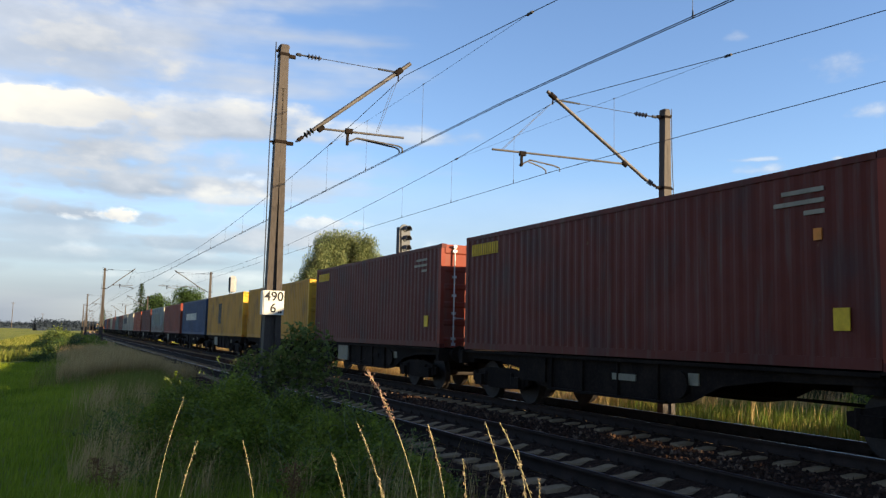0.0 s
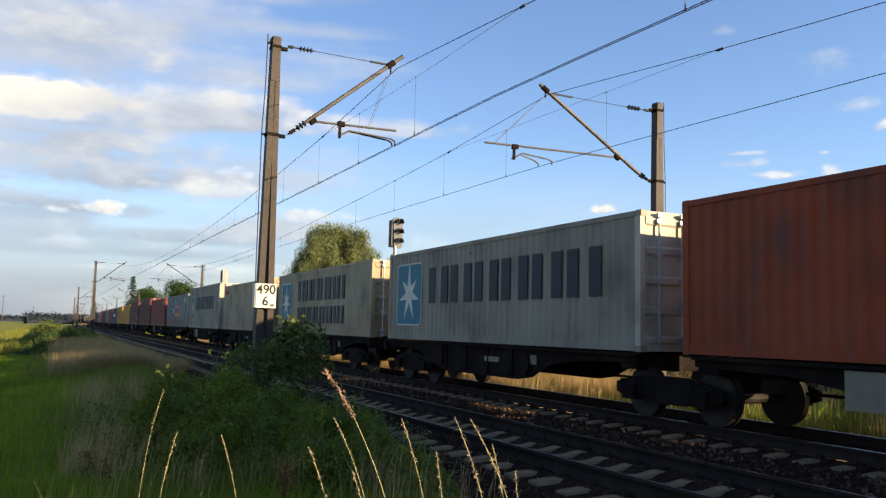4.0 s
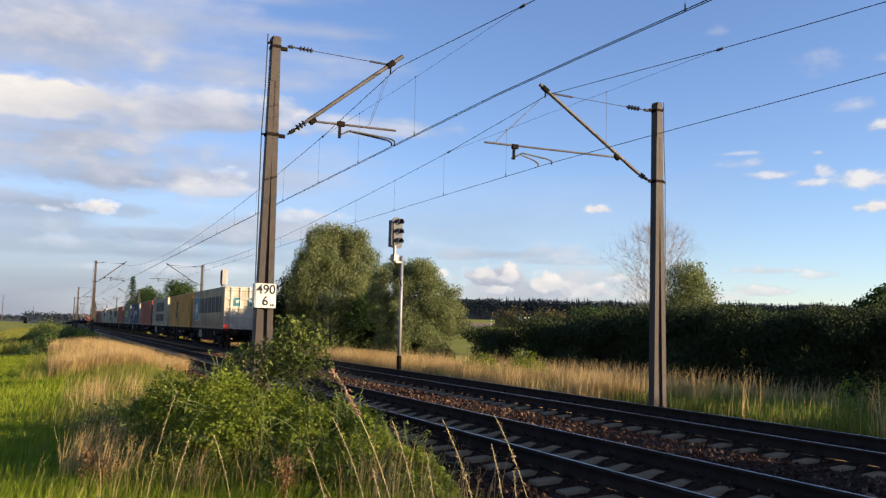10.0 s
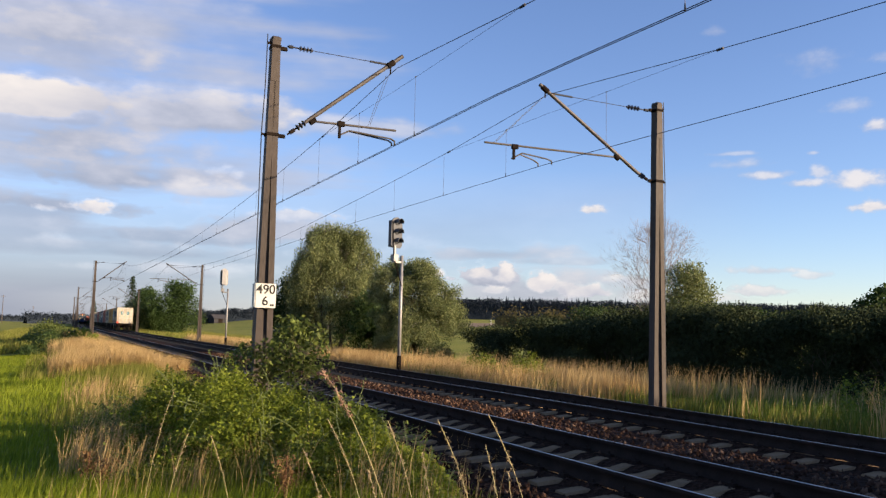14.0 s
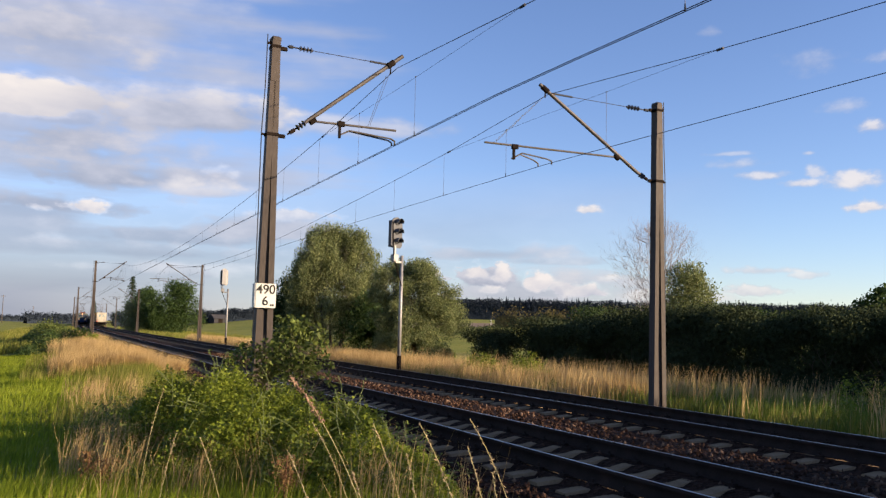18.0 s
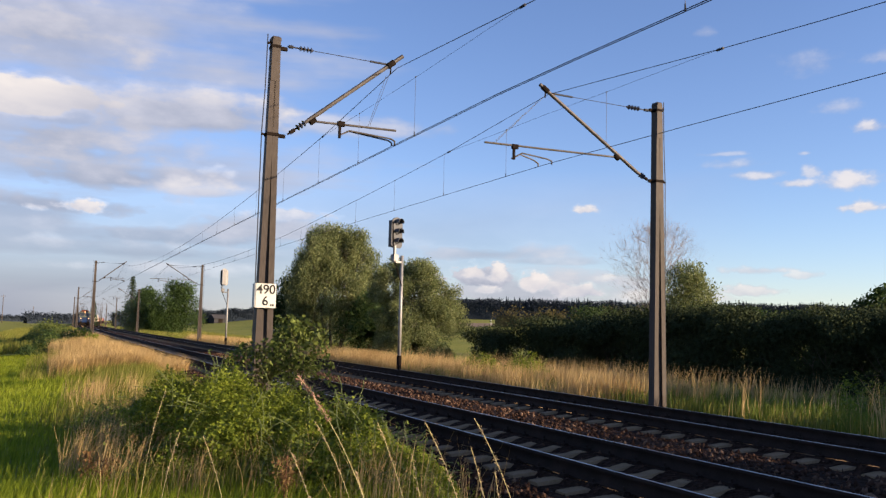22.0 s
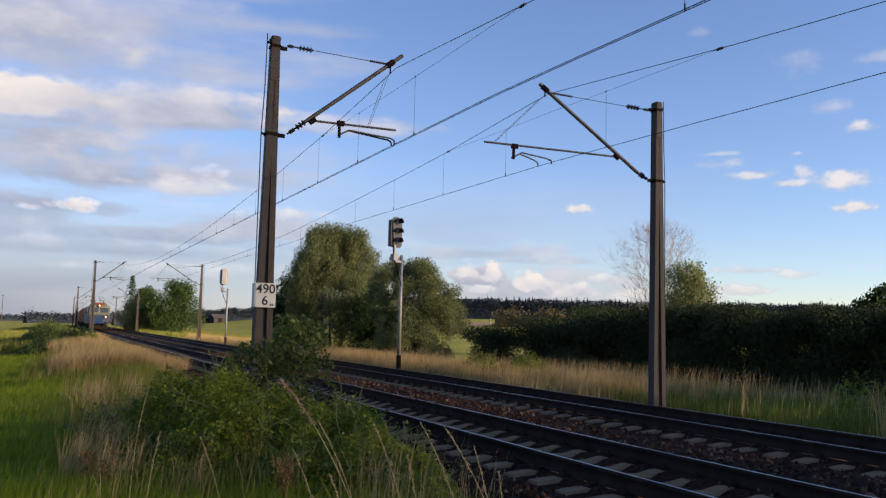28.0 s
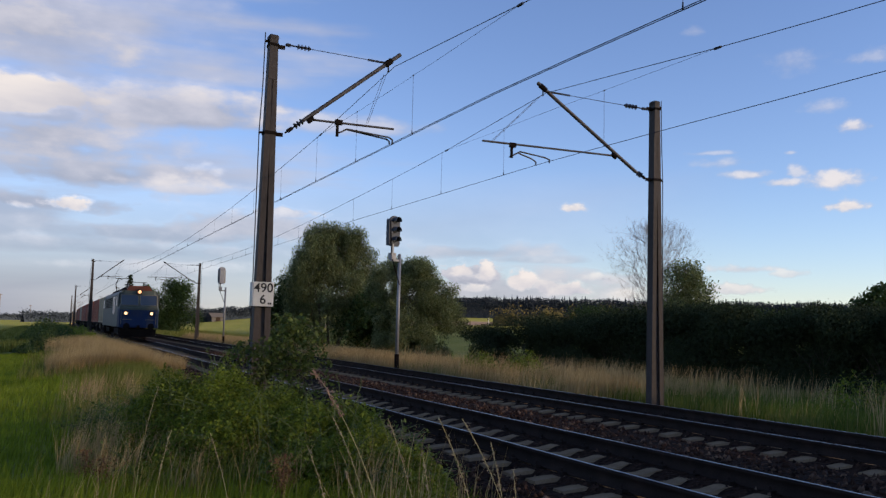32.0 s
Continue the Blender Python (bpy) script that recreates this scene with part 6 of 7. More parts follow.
# ---- grass ----
def blades(n, xr, yr, h, w, power=1.0, lean=0.25, keep=None, clump=0.0):
    """Bent grass blades of two faces each, thicker where they clump."""
    y = yr[0] + (yr[1] - yr[0]) * rng.random(n) ** power
    x = rng.uniform(xr[0], xr[1], n)
    if clump:
        k = noise_grid(x, y)
        ok = k > rng.random(n) * clump
        x, y = x[ok], y[ok]
    x = x + bend(y)
    if keep is not None:
        ok = keep(x - bend(y), y)
        x, y = x[ok], y[ok]
    n = len(x)
    z = ground_z(x, y) - 0.02
    hh = h * rng.uniform(0.55, 1.25, n)
    a = rng.uniform(0, 6.28, n)
    ca, sa = np.cos(a), np.sin(a)
    la, ll = rng.uniform(0, 6.28, n), np.abs(rng.normal(0, lean, n)) * hh
    lx, ly = np.cos(la) * ll + 0.12 * hh, np.sin(la) * ll
    ww = w * rng.uniform(0.7, 1.4, n)
    b = np.stack([x, y, z], 1)
    wide = np.stack([ca * ww, sa * ww, 0 * ww], 1)
    mid = b + np.stack([lx * 0.35, ly * 0.35, hh * 0.6], 1)
    top = b + np.stack([lx, ly, hh], 1)
    V = np.stack([b - wide, b + wide, mid + wide * 0.8, mid - wide * 0.8, top], 1).reshape(-1, 3)
    i = 5 * np.arange(n)[:, None]
    F = np.concatenate([i + np.array([0, 1, 2]), i + np.array([0, 2, 3]), i + np.array([3, 2, 4])])
    return V, F


def noise_grid(x, y):
    return 0.5 + 0.28 * np.sin(1.7 * x + 0.6 * y) * np.cos(0.8 * y - 1.1 * x) + 0.25 * np.sin(0.55 * x + 2.3) * np.sin(0.37 * y + 0.4) + 0.15 * np.sin(4.1 * x + 3.3 * y)


def meadow(name, label, mat, *args, **kw):
    V, F = blades(*args, **kw)
    return tagged(new(name, sheet(name, V, F, mat)), label, "grass", kind="stuff")


meadow("meadow_grass", "short bright green meadow grass", GRASS, 150000, (-8, 2.4), (6, 56), 0.17, 0.007, 1.25)
meadow("meadow_grass", "taller pale green tufts in the meadow", GRASS, 9000, (-7, 2.8), (5, 40), 0.32, 0.007, 1.2, 0.35, clump=1.3)
WEEDS = leafy("coarse_weeds", (0.05, 0.08, 0.012), (0.10, 0.14, 0.02), (0.18, 0.21, 0.035), 0.4)


def far_tufts(x, y):
    return np.sin(2.1 * x + 0.7 * y) * np.sin(1.1 * y - 0.5 * x) + 0.5 * np.sin(3.7 * y) > 0.75


def bank(x, y):
    return x > 1.3 + 0.5 * np.sin(0.31 * y) + 0.5 * np.sin(0.9 * y) + 0.3 * np.sin(2.3 * y + 1) + rng.normal(0, 0.55, len(x))


def bank_foot(x, y):
    return (x > 0.95 + 0.25 * np.sin(0.8 * y) + rng.normal(0, 0.25, len(x))) & (noise_grid(2 * x, y) > 0.35)


def tufts(x, y):
    near = np.zeros(len(x), bool)
    for tx, ty, r in ((1.2, 13.2, 0.35), (1.0, 12.4, 0.3), (1.55, 12.0, 0.35), (1.0, 11.2, 0.3), (2.5, 9.0, 0.2), (1.6, 9.6, 0.22), (3.3, 8.5, 0.25), (0.5, 12.4, 0.35)):
        near |= np.hypot(x - tx, y - ty) < r * (0.6 + 0.6 * rng.random(len(x)))
    return near


meadow("rough_grass", "ripening mixed grass along the bank", MIXED, 52000, (0.0, 4.4), (9.0, 40), 0.46, 0.005, 1.2, 0.3, keep=bank, clump=0.8)
meadow("dry_grass", "tall straw-coloured grass along the bank", STRAW, 95000, (0.2, 4.9), (32, 100), 0.8, 0.006, 1.4, 0.3, keep=bank, clump=0.6)
meadow("rough_grass", "green grass among the straw on the bank", MIXED, 6000, (-0.6, 4.7), (30, 90), 0.45, 0.011, 1.2, 0.3)
meadow("dry_grass", "straw-coloured tufts at the foot of the brambles", STRAW, 9000, (0.3, 3.4), (8.2, 15), 0.62, 0.0045, 1.0, 0.25, keep=tufts)
meadow("dry_grass", "golden stems before the brambles", STRAW, 620, (0.1, 3.2), (6.6, 10.5), 0.7, 0.0026, 1.0, 0.25, clump=1.2)
meadow("dry_grass", "pale stems at the ballast's foot", STRAW, 170, (2.75, 3.9), (6.2, 8.2), 0.88, 0.0026, 1.0, 0.16)
meadow("dry_grass", "golden grass between meadow and brambles", STRAW, 4200, (0.4, 2.2), (10.8, 24), 0.62, 0.004, 1.1, 0.25, keep=bank_foot)
meadow("meadow_grass", "fine yellow-green grass before the brambles", GRASS, 34000, (-1.5, 4.6), (5.5, 11), 0.34, 0.0045, 1.1, 0.3)
def strip_gold(x, y):
    """Where the strip beyond the far track has ripened: more of it along the line's far end."""
    k = noise_grid(1.3 * x, 0.8 * y) + 0.25 * np.sin(2.9 * x + 1.3 * y) * np.sin(1.9 * y)
    clump = ((x - 15.7) / 1.0) ** 2 + ((y - 27.3) / 2.6) ** 2 < 1
    return (k + (y - 25) * 0.012 > 0.24 + 0.3 * rng.random(len(x)) + 0.3 * (y < 19)) & ~clump


meadow("dry_grass", "tall straw-coloured grass beyond the far track", STRAW, 80000, (13.4, 18.0), (18, 95), 0.72, 0.007, 1.4, 0.24, keep=strip_gold)
meadow("rough_grass", "green and straw grass beyond the far track", MIXED, 62000, (13.3, 26), (6, 60), 0.36, 0.007, 1.2, 0.3)
meadow("rough_grass", "coarse green weeds beyond the far track", WEEDS, 30000, (13.6, 25), (7, 34), 0.52, 0.010, 1.1, 0.35, clump=0.9)
meadow("dry_grass", "dry seed heads before the hedge", STRAW, 12000, (14.0, 24), (7, 36), 1.0, 0.006, 1.0, 0.2, keep=strip_gold)
meadow("dry_grass", "tall bleached tufts beyond the far track", STRAW, 7000, (13.8, 19), (9, 60), 1.1, 0.006, 1.2, 0.3, keep=far_tufts)
meadow("far_grass", "grass beside the line in the distance", MIXED, 20000, (-6, 4.0), (60, 200), 0.7, 0.03, 1.2)
meadow("far_grass", "grass beyond the line in the distance", MIXED, 20000, (13.6, 30), (60, 220), 0.6, 0.03, 1.2)


# ---- brambles and shrubs near the viewer ----
def mound(x, y, mounds):
    h = np.zeros_like(x)
    for mx, my, rx, ry, hh in mounds:
        h = np.maximum(h, hh * np.exp(-(((x - mx) / rx) ** 2 + ((y - my) / ry) ** 2) ** 1.3))
    return h


def bramble(label, mounds, count, size, leaf=None):
    x0 = min(m[0] - 1.5 * m[2] for m in mounds)
    x1 = max(m[0] + 1.5 * m[2] for m in mounds)
    y0 = min(m[1] - 1.5 * m[3] for m in mounds)
    y1 = max(m[1] + 1.5 * m[3] for m in mounds)
    cx, cy = (x0 + x1) / 2, (y0 + y1) / 2
    z0 = float(ground_z(np.array(cx), np.array(cy)))
    t = thing("bramble_bush", label, "bush", pose(cx, cy, z0), group="brambles on the bank")
    x, y = rng.uniform(x0, x1, count * 3), rng.uniform(y0, y1, count * 3)
    h = mound(x, y, mounds) * (1 + 0.12 * np.sin(2.3 * x + 1.3 * y) * np.sin(1.9 * y - 0.7 * x) + 0.16 * np.sin(7.3 * x + 2 * y) * np.sin(5.7 * y + x) + 0.14 * np.sin(17 * x - 5 * y) * np.sin(13 * y + 4 * x))
    ok = h > 0.12
    x, y, h = x[ok][:count], y[ok][:count], h[ok][:count]
    z = h * (1 - 0.75 * rng.random(len(x)) ** 2.2) + rng.normal(0, 0.03, len(x))
    c = np.stack([x - cx, y - cy, z], 1)
    V, F = leaves(c, size, 0.62, 0.45, 0.45)
    part("foliage", sheet("foliage", V, F, leaf or LEAF_BRAMBLE), None, t, "small yellow-green leaves")
    stems, lc = Shape(), []
    for _ in range(min(170, 40 + count // 400)):
        i = rng.integers(len(x))
        p = Vector((x[i] - cx, y[i] - cy, h[i] * 0.62))
        way = Vector((rng.normal(0, 0.6), rng.normal(0, 0.6), 1)).normalized()
        pts = [p]
        for k in range(6):
            pts.append(pts[-1] + way * (0.06 + 0.07 * h[i]))
            way = (way + Vector((rng.normal(0, 0.15), rng.normal(0, 0.15), -0.13))).normalized()
            for _ in range(3):
                lc.append(tuple(pts[-1] + Vector(rng.normal(0, 0.03, 3))))
        stems.path(pts, 0.005, 4)
    tangle = part("shoot_tangle", stems, plain("green_stem", (0.10, 0.12, 0.04), 0.7), t, "thin arching shoots")
    tangle["kind"] = "stuff"
    V, F = leaves(np.array(lc), size * 0.9, 0.6, 0.3, 0.4)
    part("shoot_leaves", sheet("shoot_leaves", V, F, LEAF_BRIGHT), None, t, "fresh leaves on the shoots")
    return t


bramble("broad yellow-green bramble bush on the bank", [(1.8, 13.1, 0.65, 1.6, 1.12), (2.55, 12.8, 1.0, 1.8, 1.1), (3.3, 12.2, 0.9, 1.6, 0.95), (2.4, 11.2, 1.1, 1.2, 0.8), (3.3, 10.8, 0.9, 1.2, 0.8)], 66000, 0.048)
bramble("low bramble bush at the ballast's edge", [(3.8, 10.8, 0.55, 1.3, 0.8), (3.7, 9.7, 0.55, 1.1, 0.62), (3.8, 8.9, 0.5, 0.9, 0.48), (3.65, 8.2, 0.5, 0.7, 0.34), (3.1, 9.3, 0.8, 1.0, 0.55)], 32000, 0.048)
bramble("low bramble at the meadow's edge", [(1.5, 15.5, 0.8, 1.8, 0.42)], 5000, 0.06)
bramble("low brambles near the mast foot", [(3.1, 17.8, 1.1, 2.6, 0.6), (3.4, 14.8, 0.8, 1.4, 0.5)], 9000, 0.06)


def shrub(label, x, y, h, w, count, size, leaf):
    z0 = float(ground_z(np.array(x), np.array(y)))
    t = thing("leafy_shrub", label, "shrub", pose(x, y, z0))
    tips, bark = [], plain("shrub_stem", (0.10, 0.075, 0.05), 0.8)
    for _ in range(9):
        wood = Shape()
        branch(wood, (rng.normal(0, 0.1), rng.normal(0, 0.1), -0.05), (rng.normal(0, 0.32), rng.normal(0, 0.32), 1), h * 0.42, 0.014, 2, 3, tips, 0.0, 0.3, 5)
        part("stem", wood, bark, t, "thin brown forked stem")
    blobs = [(p.x * 1.0, p.y, min(p.z, h * 0.97), 0.2, 0.2, 0.24) for p in tips]
    blobs += [(rng.normal(0, w * 0.24), rng.normal(0, w * 0.24), h * rng.uniform(0.15, 0.92), w * 0.17, w * 0.17, h * 0.1) for _ in range(26)]
    area = sum(b[3] * b[5] for b in blobs)
    c = in_blobs(blobs, count / area, 0.2)
    c = c[(c[:, 2] > 0.08) & (c[:, 2] < h) & (np.hypot(c[:, 0], c[:, 1]) < w * (0.62 - 0.34 * (c[:, 2] / h) ** 2))]
    V, F = leaves(c, size, 0.62, 0.3, 0.4)
    part("foliage", sheet("foliage", V, F, leaf), None, t, "broad glossy leaves")
    return t


shrub("upright leafy shrub before the mast foot", 3.92, 13.95, 2.3, 1.45, 4600, 0.085, LEAF_BRIGHT)
shrub("low leafy shrub beside the mast foot", 3.25, 14.3, 1.7, 1.15, 3400, 0.08, LEAF_BRIGHT)
bramble("dark green bushes on the bank before the straw", [(0.5, 60, 0.9, 3.5, 1.3), (1.8, 66, 0.9, 3.5, 1.3), (-0.6, 54, 0.6, 2.0, 0.5)], 11000, 0.1, LEAF_DARK)
bramble("grey-green bushes on the bank farther along", [(0.3, 76, 1.5, 6.0, 1.7), (1.6, 90, 1.5, 6, 1.4)], 16000, 0.13, LEAF_BRIGHT)
bramble("low weeds on the bank farther along", [(2.6, 66, 1.2, 4.0, 1.2), (3.0, 60, 0.8, 3, 1.0)], 5000, 0.12, LEAF_BRAMBLE)
bramble("low green brambles beyond the far track", [(15.3, 28.4, 0.75, 1.4, 1.0), (16.0, 26.2, 0.85, 1.4, 1.0)], 7000, 0.08, LEAF_BRAMBLE)
bramble("green weeds before the hedge", [(22.5, 17.5, 1.3, 1.4, 1.1), (19.0, 15.0, 1.0, 1.2, 0.8)], 5000, 0.09, LEAF_BRAMBLE)


# ---- tall stalks before the viewer ----
def stalk(tx, ty, tz, lean, head, seed, fat=False):
    """A grass stalk with its drooping seed head; its base is its foot, its tip hangs at (tx, ty, tz)."""
    g = np.random.default_rng(seed)
    pts, way, p = [], Vector((lean * 0.12, g.normal(0, 0.05), 1)).normalized(), Vector((0, 0, 0))
    n = 30
    for i in range(n + 1):
        u = i / n
        pts.append(p.copy())
        p = p + way / n
        nod = lean * (0.006 + 0.010 * max(0, 10 * u - 4)) + (lean * 0.13 if fat and u > 0.9 else 0)
        way = (way + Vector((nod, g.normal(0, 0.006), 0))).normalized()
    z0 = float(ground_z(np.array(tx), np.array(ty)))
    k = (tz - z0) / pts[-1].z
    pts = [q * k for q in pts]
    t = thing("grass_stalk", "dry straw-coloured grass stalk with seed head swaying in wind", "grass", pose(tx - pts[-1].x, ty - pts[-1].y, z0), group="tall grass stalks")
    part("stem", Shape().path(pts, 0.0012, 5), STALK, t)
    top = pts[int(n * (1 - head)):]
    c = []
    for a, b in zip(top, top[1:]):
        for _ in range(40 if fat else 9):
            u = g.random()
            spread = (0.006 if fat else 0.005) + 0.007 * g.random()
            c.append(tuple(a.lerp(b, u) + Vector(g.normal(0, 1, 3)) * spread * 0.42))
    V, F = leaves(np.array(c), 0.0135, 0.35, 0.0, 0.4, hang=(lean * 0.6, 0, 0.8))
    part("seed_head", sheet("seed_head", V, F, PINK_SEED if fat else SEED), None, t, "feathery seed head")
    return t


STALK = plain("straw_stem", (0.42, 0.34, 0.16), 0.7, 0, 0.2, 30)
SEED = leafy("seed_head", (0.24, 0.16, 0.09), (0.37, 0.27, 0.16), (0.52, 0.41, 0.26), 0.35, 0.8)
PINK_SEED = leafy("rosy_seed_head", (0.26, 0.14, 0.10), (0.40, 0.24, 0.17), (0.55, 0.37, 0.27), 0.35, 0.8)
STALKS = []
# the place of each tip, and how far it nods
for i, (x, y, z, lean) in enumerate(((0.80, 2.49, 1.38, -0.9), (1.25, 2.55, 1.21, -0.7), (1.40, 2.59, 1.21, -0.8), (1.49, 2.67, 1.10, -0.4), (1.29, 3.10, 1.15, -0.5), (1.07, 2.88, 1.00, -0.5), (1.01, 3.35, 1.02, -0.6), (0.79, 4.13, 0.98, -0.5), (0.68, 4.41, 0.96, 0.4), (1.16, 3.49, 1.12, -0.7), (1.29, 2.77, 1.07, -0.3), (0.72, 5.27, 1.11, 0.4), (1.62, 2.73, 0.99, -0.2))):
    STALKS.append(stalk(x, y, z, lean, 0.075 if i == 0 else 0.16, 40 + i, i == 0))


def dock_plant(x, y, h, seed):
    g = np.random.default_rng(seed)
    z0 = float(ground_z(np.array(x), np.array(y)))
    t = thing("dock_plant", "rust-brown seeding dock in the grass", "weed", pose(x, y, z0), group="dock plants")
    part("stem", Shape().path([(0, 0, -0.03), (0.01, 0, h * 0.5), (0.03, 0.01, h)], 0.006, 5), plain("dock_stem", (0.16, 0.07, 0.04), 0.8), t)
    c = np.stack([g.normal(0, 0.05, 260), g.normal(0, 0.05, 260), h * (0.35 + 0.65 * g.random(260))], 1)
    c[:, :2] += np.sign(g.normal(0, 1, (260, 1))) * 0.03
    V, F = leaves(c, 0.03, 0.7, 0.2)
    part("seed_head", sheet("seed_head", V, F, DOCK), None, t, "rust-brown seed clusters")


for i, (x, y) in enumerate(((0.75, 10.6), (2.35, 8.6), (2.42, 8.7), (0.6, 11.2))):
    dock_plant(x, y, 0.5 + 0.1 * math.sin(i * 2.1), 70 + i)


# ---- far buildings and poles ----
def barn(x, y, w, d, h):
    z0 = float(ground_z(np.array(x), np.array(y)))
    b = thing("barn", "small dark-roofed barn among trees on the horizon", "building", pose(x, y, z0, 0, 0, 20))
    part("wall", Shape().box(-w / 2, w / 2, -d / 2, d / 2, -0.5, h), plain("barn_wall", (0.03, 0.028, 0.028), 0.9), b)
    part("roof", Shape().extrude([(-d / 2 - 0.4, h - 0.1), (d / 2 + 0.4, h - 0.1), (0, h + d * 0.4)], "x", -w / 2 - 0.4, w / 2 + 0.4), plain("barn_roof", (0.035, 0.033, 0.036), 0.9), b, "dark pitched roof")
    part("door", Shape().box(-1.2, 1.2, -d / 2 - 0.06, -d / 2 + 0.02, 0, 2.2), DARK, b)


barn(79.0, 424.0, 7, 5, 2.3)


def power_pole(x, y, h):
    z0 = float(ground_z(np.array(x), np.array(y)))
    p = thing("power_pole", "thin wooden power pole in the far field", "pole", pose(x, y, z0), group="power poles")
    part("shaft", Shape().tube((0, 0, -0.5), (0, 0, h), 0.17, 0.12, 8), BARK, p)
    part("crossarm", Shape().box(-0.9, 0.9, -0.07, 0.07, h - 0.7, h - 0.55), BARK, p)
    for dx in (-0.8, 0, 0.8):
        part("insulator", Shape().tube((dx, 0, h - 0.55), (dx, 0, h - 0.3), 0.06, 0.04, 6), INSUL, p)


for x, y, h in ((-17.5, 452, 13.5), (-6, 640, 11.0), (-30, 380, 12.0)):
    power_pole(x, y, h)


# ---- the far road ----
def road_place(u):
    """A place on the far road, u metres towards the line from its middle."""
    x, y = 111.9 - 0.9014 * u, 210.9 + 0.433 * u
    return x, y, float(ground_z(np.array(x), np.array(y)))


def tank_lorry():
    t = thing("tank_lorry", "white tank lorry on the road across the fields", "lorry")
    white = plain("lorry_white", (0.72, 0.71, 0.68), 0.4, 0, 0.06)
    part("chassis", Shape().box(-3.0, 2.9, -0.45, 0.45, 0.6, 0.85), DARK, t)
    part("tank", Shape().tube((-3.0, 0, 1.75), (1.2, 0, 1.75), 0.95, 0.95, 18).tube((1.2, 0, 1.75), (1.4, 0, 1.75), 0.95, 0.6, 18).tube((-3.2, 0, 1.75), (-3.0, 0, 1.75), 0.6, 0.95, 18), white, t, "white cylindrical tank", True)
    cab = part("cab", Shape().extrude([(1.6, 0.7), (3.2, 0.7), (3.2, 1.7), (2.95, 2.55), (1.6, 2.55)], "y", -1.1, 1.1), white, t)
    part("windscreen", Shape().add([(3.21, -0.95, 1.75), (3.21, 0.95, 1.75), (2.98, 0.95, 2.45), (2.98, -0.95, 2.45)], [(0, 1, 2, 3)]), BLACK, cab)
    part("side_window", Shape().box(2.1, 2.8, 1.1, 1.11, 1.75, 2.35).box(2.1, 2.8, -1.11, -1.1, 1.75, 2.35), BLACK, cab)
    for x in (-2.4, -1.3, 2.3):
        for y in (-0.95, 0.95):
            part("wheel", Shape().disc((x, y, 0.48), "y", 0.48, 0.3, 16), BLACK, t)
    return t


lorry = tank_lorry()
FIELD = speckled("bare_field", (0.10, 0.06, 0.04), (0.16, 0.10, 0.065), (0.23, 0.155, 0.10), 0.15, 2.0, 0.95)
V, F = [], []
for i in range(41):
    for j in range(7):
        x, y, _ = road_place(-40 + 2.5 * i)
        x, y = x + 0.43 * 8 * j, y + 0.9 * 8 * j
        V.append((x, y, float(ground_z(np.array(x), np.array(y))) + 0.06))
F = [(i * 7 + j, i * 7 + j + 1, i * 7 + j + 8, i * 7 + j + 7) for i in range(40) for j in range(6)]
tagged(new("ground_field", sheet("ground_field", V, F, FIELD)), "brown bare field strip beyond the far road", "field", kind="structure")
for u in (-4.0, -10.0):
    x, y, z = road_place(u)
    post = thing("marker_post", "pale slim post beside the far road", "post", pose(x - 1.5, y - 3, z), group="road posts")
    part("shaft", Shape().tube((0, 0, -0.3), (0, 0, 2.0), 0.09, 0.08, 8), WHITE, post)


# ---- sleepers ----
def lay_sleepers(bed, centre, count, start, step):
    for i in range(count):
        y = start + i * step
        m = pose(centre + bend(y) + random.uniform(-0.02, 0.02), y + random.uniform(-0.012, 0.012), random.uniform(-0.012, 0.008), 0, 0, random.uniform(-0.7, 0.7))
        s = part("sleeper", SLEEPER_MESH, None, bed, m=m)
        if i < 90:
            part("rail_clips", CLIP_MESH, None, s)
    # the rest, far down the line
    me = SLEEPER_MESH
    base = [v.co.copy() for v in me.vertices]
    polys = [tuple(p.vertices) for p in me.polygons]
    far = Shape()
    for i in range(count, 900):
        y = start + i * step
        far.add([(centre + bend(y) + v.x, y + v.y, v.z) for v in base], polys)
    me2 = bpy.data.meshes.new("far_sleepers")
    me2.from_pydata(far.v, [], far.f)
    me2.materials.append(CONCRETE)
    tagged(part("far_sleepers", me2, None, bed), kind="stuff")


lay_sleepers(tracks[0], NEAR, 220, 1.56, 0.565)
lay_sleepers(tracks[1], FAR, 220, 2.42, 0.553)


# ---- what moves ----
def on_track(centre, y, z=0.0):
    """Pose of a vehicle on the curving track, heading along it."""
    return pose(centre + bend(y), y, z, 0, 0, -math.degrees(math.atan(1.2e-4 * y)))


def tail_at(t):
    """Where the end of the receding train stands; it gathers speed."""
    u, v = min(t, 15), max(0, min(t, 15) - 9)
    return -168.4 + 21.2 * u + 0.073 * u * u + 0.12 * v * v + 24.8 * max(0, t - 15)


def nose_at(t):
    """Where the front of the oncoming locomotive stands."""
    return 67.0 + 16.4 * (32 - t)


TIMES = (0, 1, 2, 3, 4.5, 6, 7, 8, 9, 10, 11, 12, 13, 14, 15, 17, 20, 24, 28, 32)


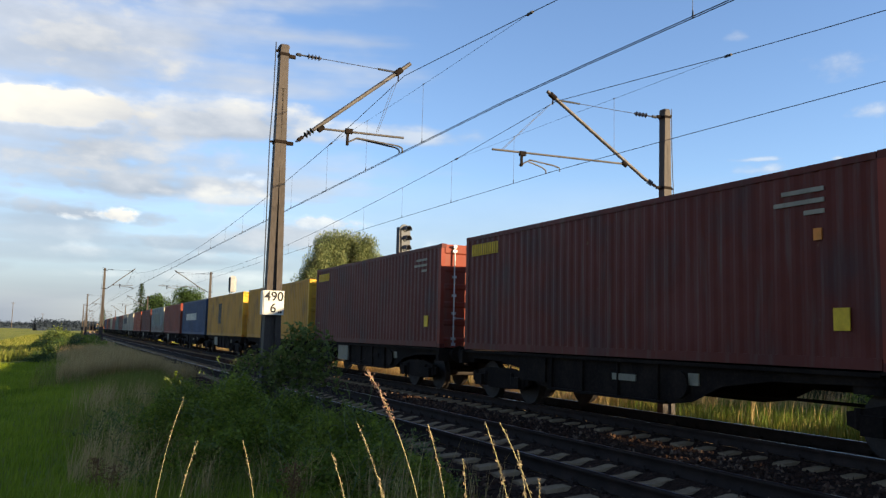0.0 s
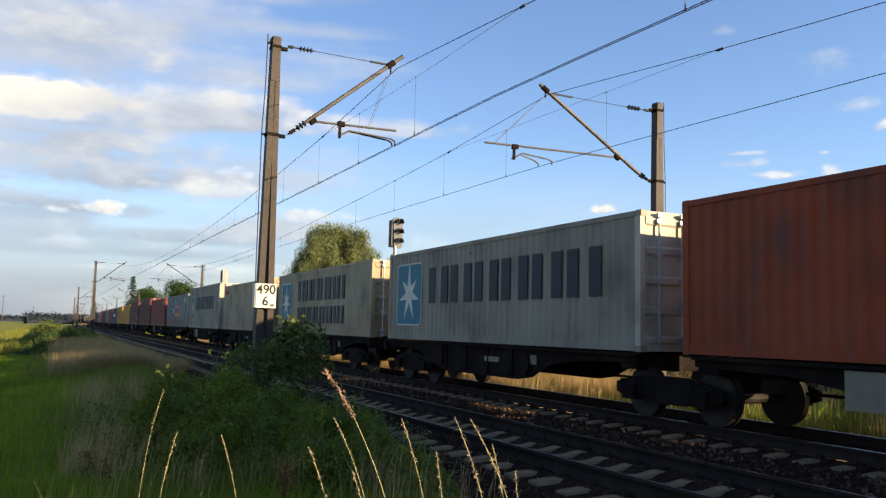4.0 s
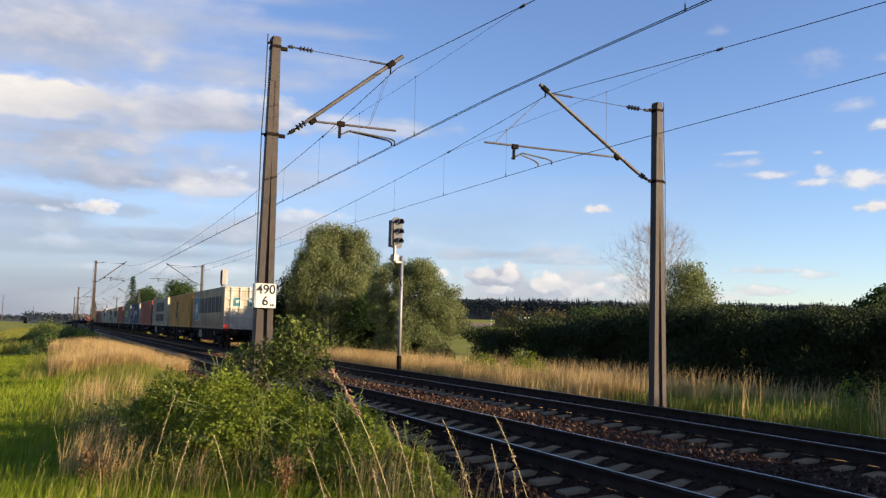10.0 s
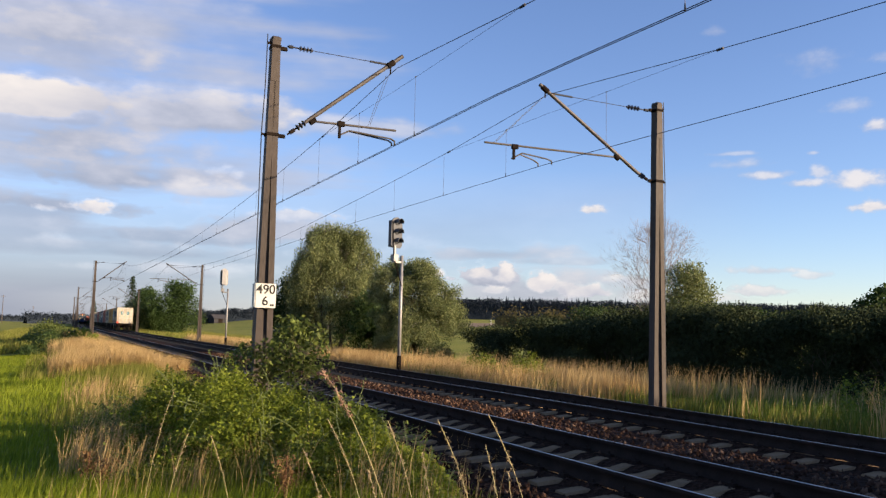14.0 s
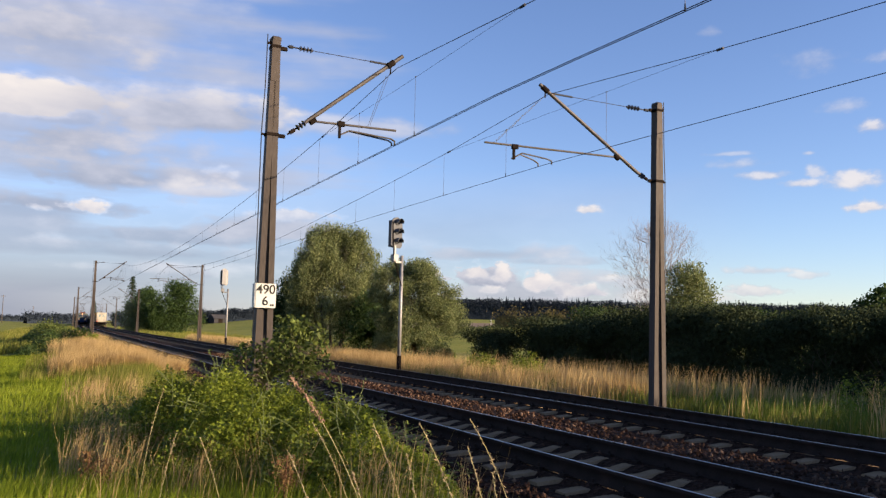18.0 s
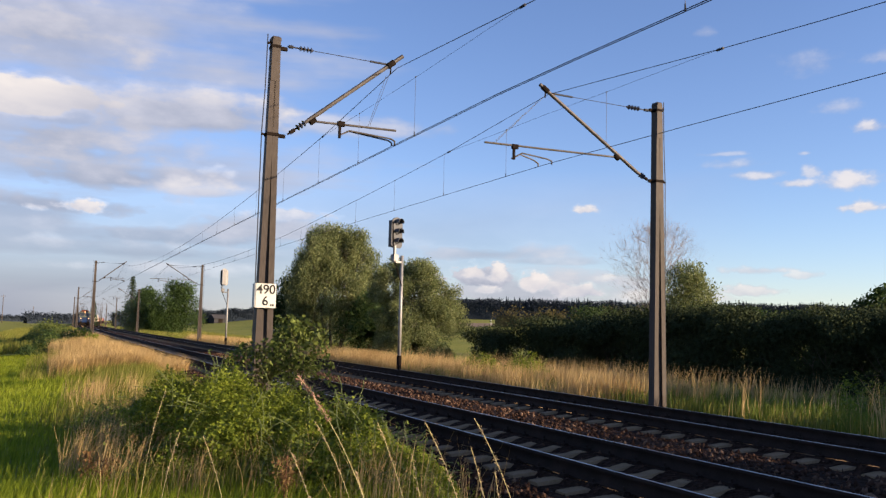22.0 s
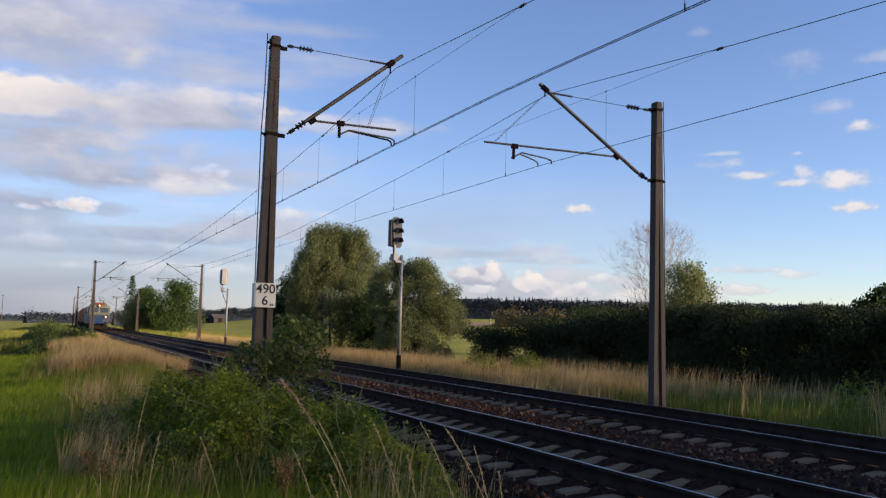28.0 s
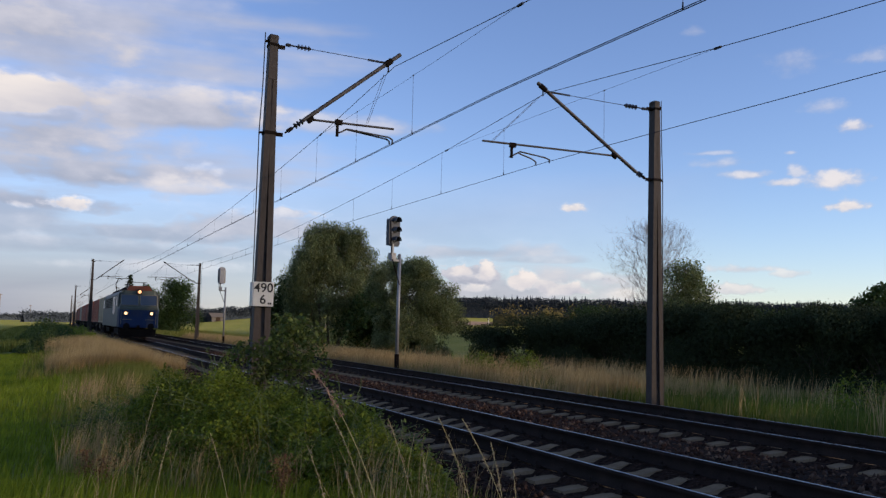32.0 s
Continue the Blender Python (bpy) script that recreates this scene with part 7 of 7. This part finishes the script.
# how far the wind leans the tall stalks, in degrees
GUSTS = ((0, 3.2), (1, 3.0), (2, 4.4), (3, 3.3), (4.5, -2), (6, -5.4), (7, 0.2), (8, 1.0), (8.5, 1.7), (9, 0.8), (9.5, -0.3), (10, 0.4), (10.5, 3.3), (11, 1.7), (11.5, 0.3), (12, 0.3), (12.5, 0),
         (13, 2.5), (14, -0.5), (17, -1.2), (18, -3.6), (19, -2), (20, -3.2), (21, -3.5), (22, -2.9), (23, -3.4), (24, -3.6), (25, -3), (28, -4.6), (29, -3.8), (30, -3.9), (31, -2.7), (32, -1.2))


def motions():
    for ob, off, z in [(b, OFFSETS[i], BOTTOM) for i, b in enumerate(BOXES)] + [(w, OFFSETS[2 * k], 0) for k, w in enumerate(WAGONS)]:
        walk(ob, [(t, on_track(FAR, tail_at(t) + off, z)) for t in TIMES])
    places = [0.0]
    for i in range(len(TRAIN2) - 1):
        places.append(places[-1] + LEN + (INNER if i % 2 == 0 else OUTER))
    for ob, off, z in [(loco, 0, 0)] + [(b, 20.6 + places[i], BOTTOM) for i, b in enumerate(TRAIN2)] + [(w, 20.6 + places[2 * k], 0) for k, w in enumerate(WAGONS2)]:
        walk(ob, [(t, on_track(NEAR, nose_at(t) + off, z)) for t in (0, 4, 8, 12, 16, 20, 24, 28, 32)])
    walk(clouds, [(t, pose(0, 0, 0, 0, 0, 2.1 * (t - 16) / 32)) for t in (0, 16, 32)])
    walk(cloud_bank, [(t, Matrix.Translation(sun_way * 4000 + drift * 35 * (t - 25.7)) @ bank_turn) for t in (0, 32)])
    # the tank lorry on the far road comes to a halt behind the willows
    head = math.degrees(math.atan2(0.433, -0.9014))
    walk(lorry, [(t, pose(*road_place(u), 0, 0, head)) for t, u in ((0, -79.5), (8, -26.0), (11, -6.3), (13, 6.9), (15, 19.5), (18, 33.0), (20, 36.0), (32, 36.0))])
    # wind in the stalks: a common gust leans them, and each one shivers by itself
    for i, ob in enumerate(STALKS):
        m = ob.matrix_basis.copy()
        rows = []
        for t in np.arange(0, 32.01, 0.5):
            lean = float(np.interp(t, *zip(*GUSTS))) * (1 if i == 0 else 0.75)
            own = 0 if i == 0 else 1.3 * math.sin(1.6 * t + 2.1 * i)
            rows.append((t, m @ pose(0, 0, 0, 0.43 * (lean + own), 0.9 * (lean + own), 0)))
        walk(ob, rows)


motions()
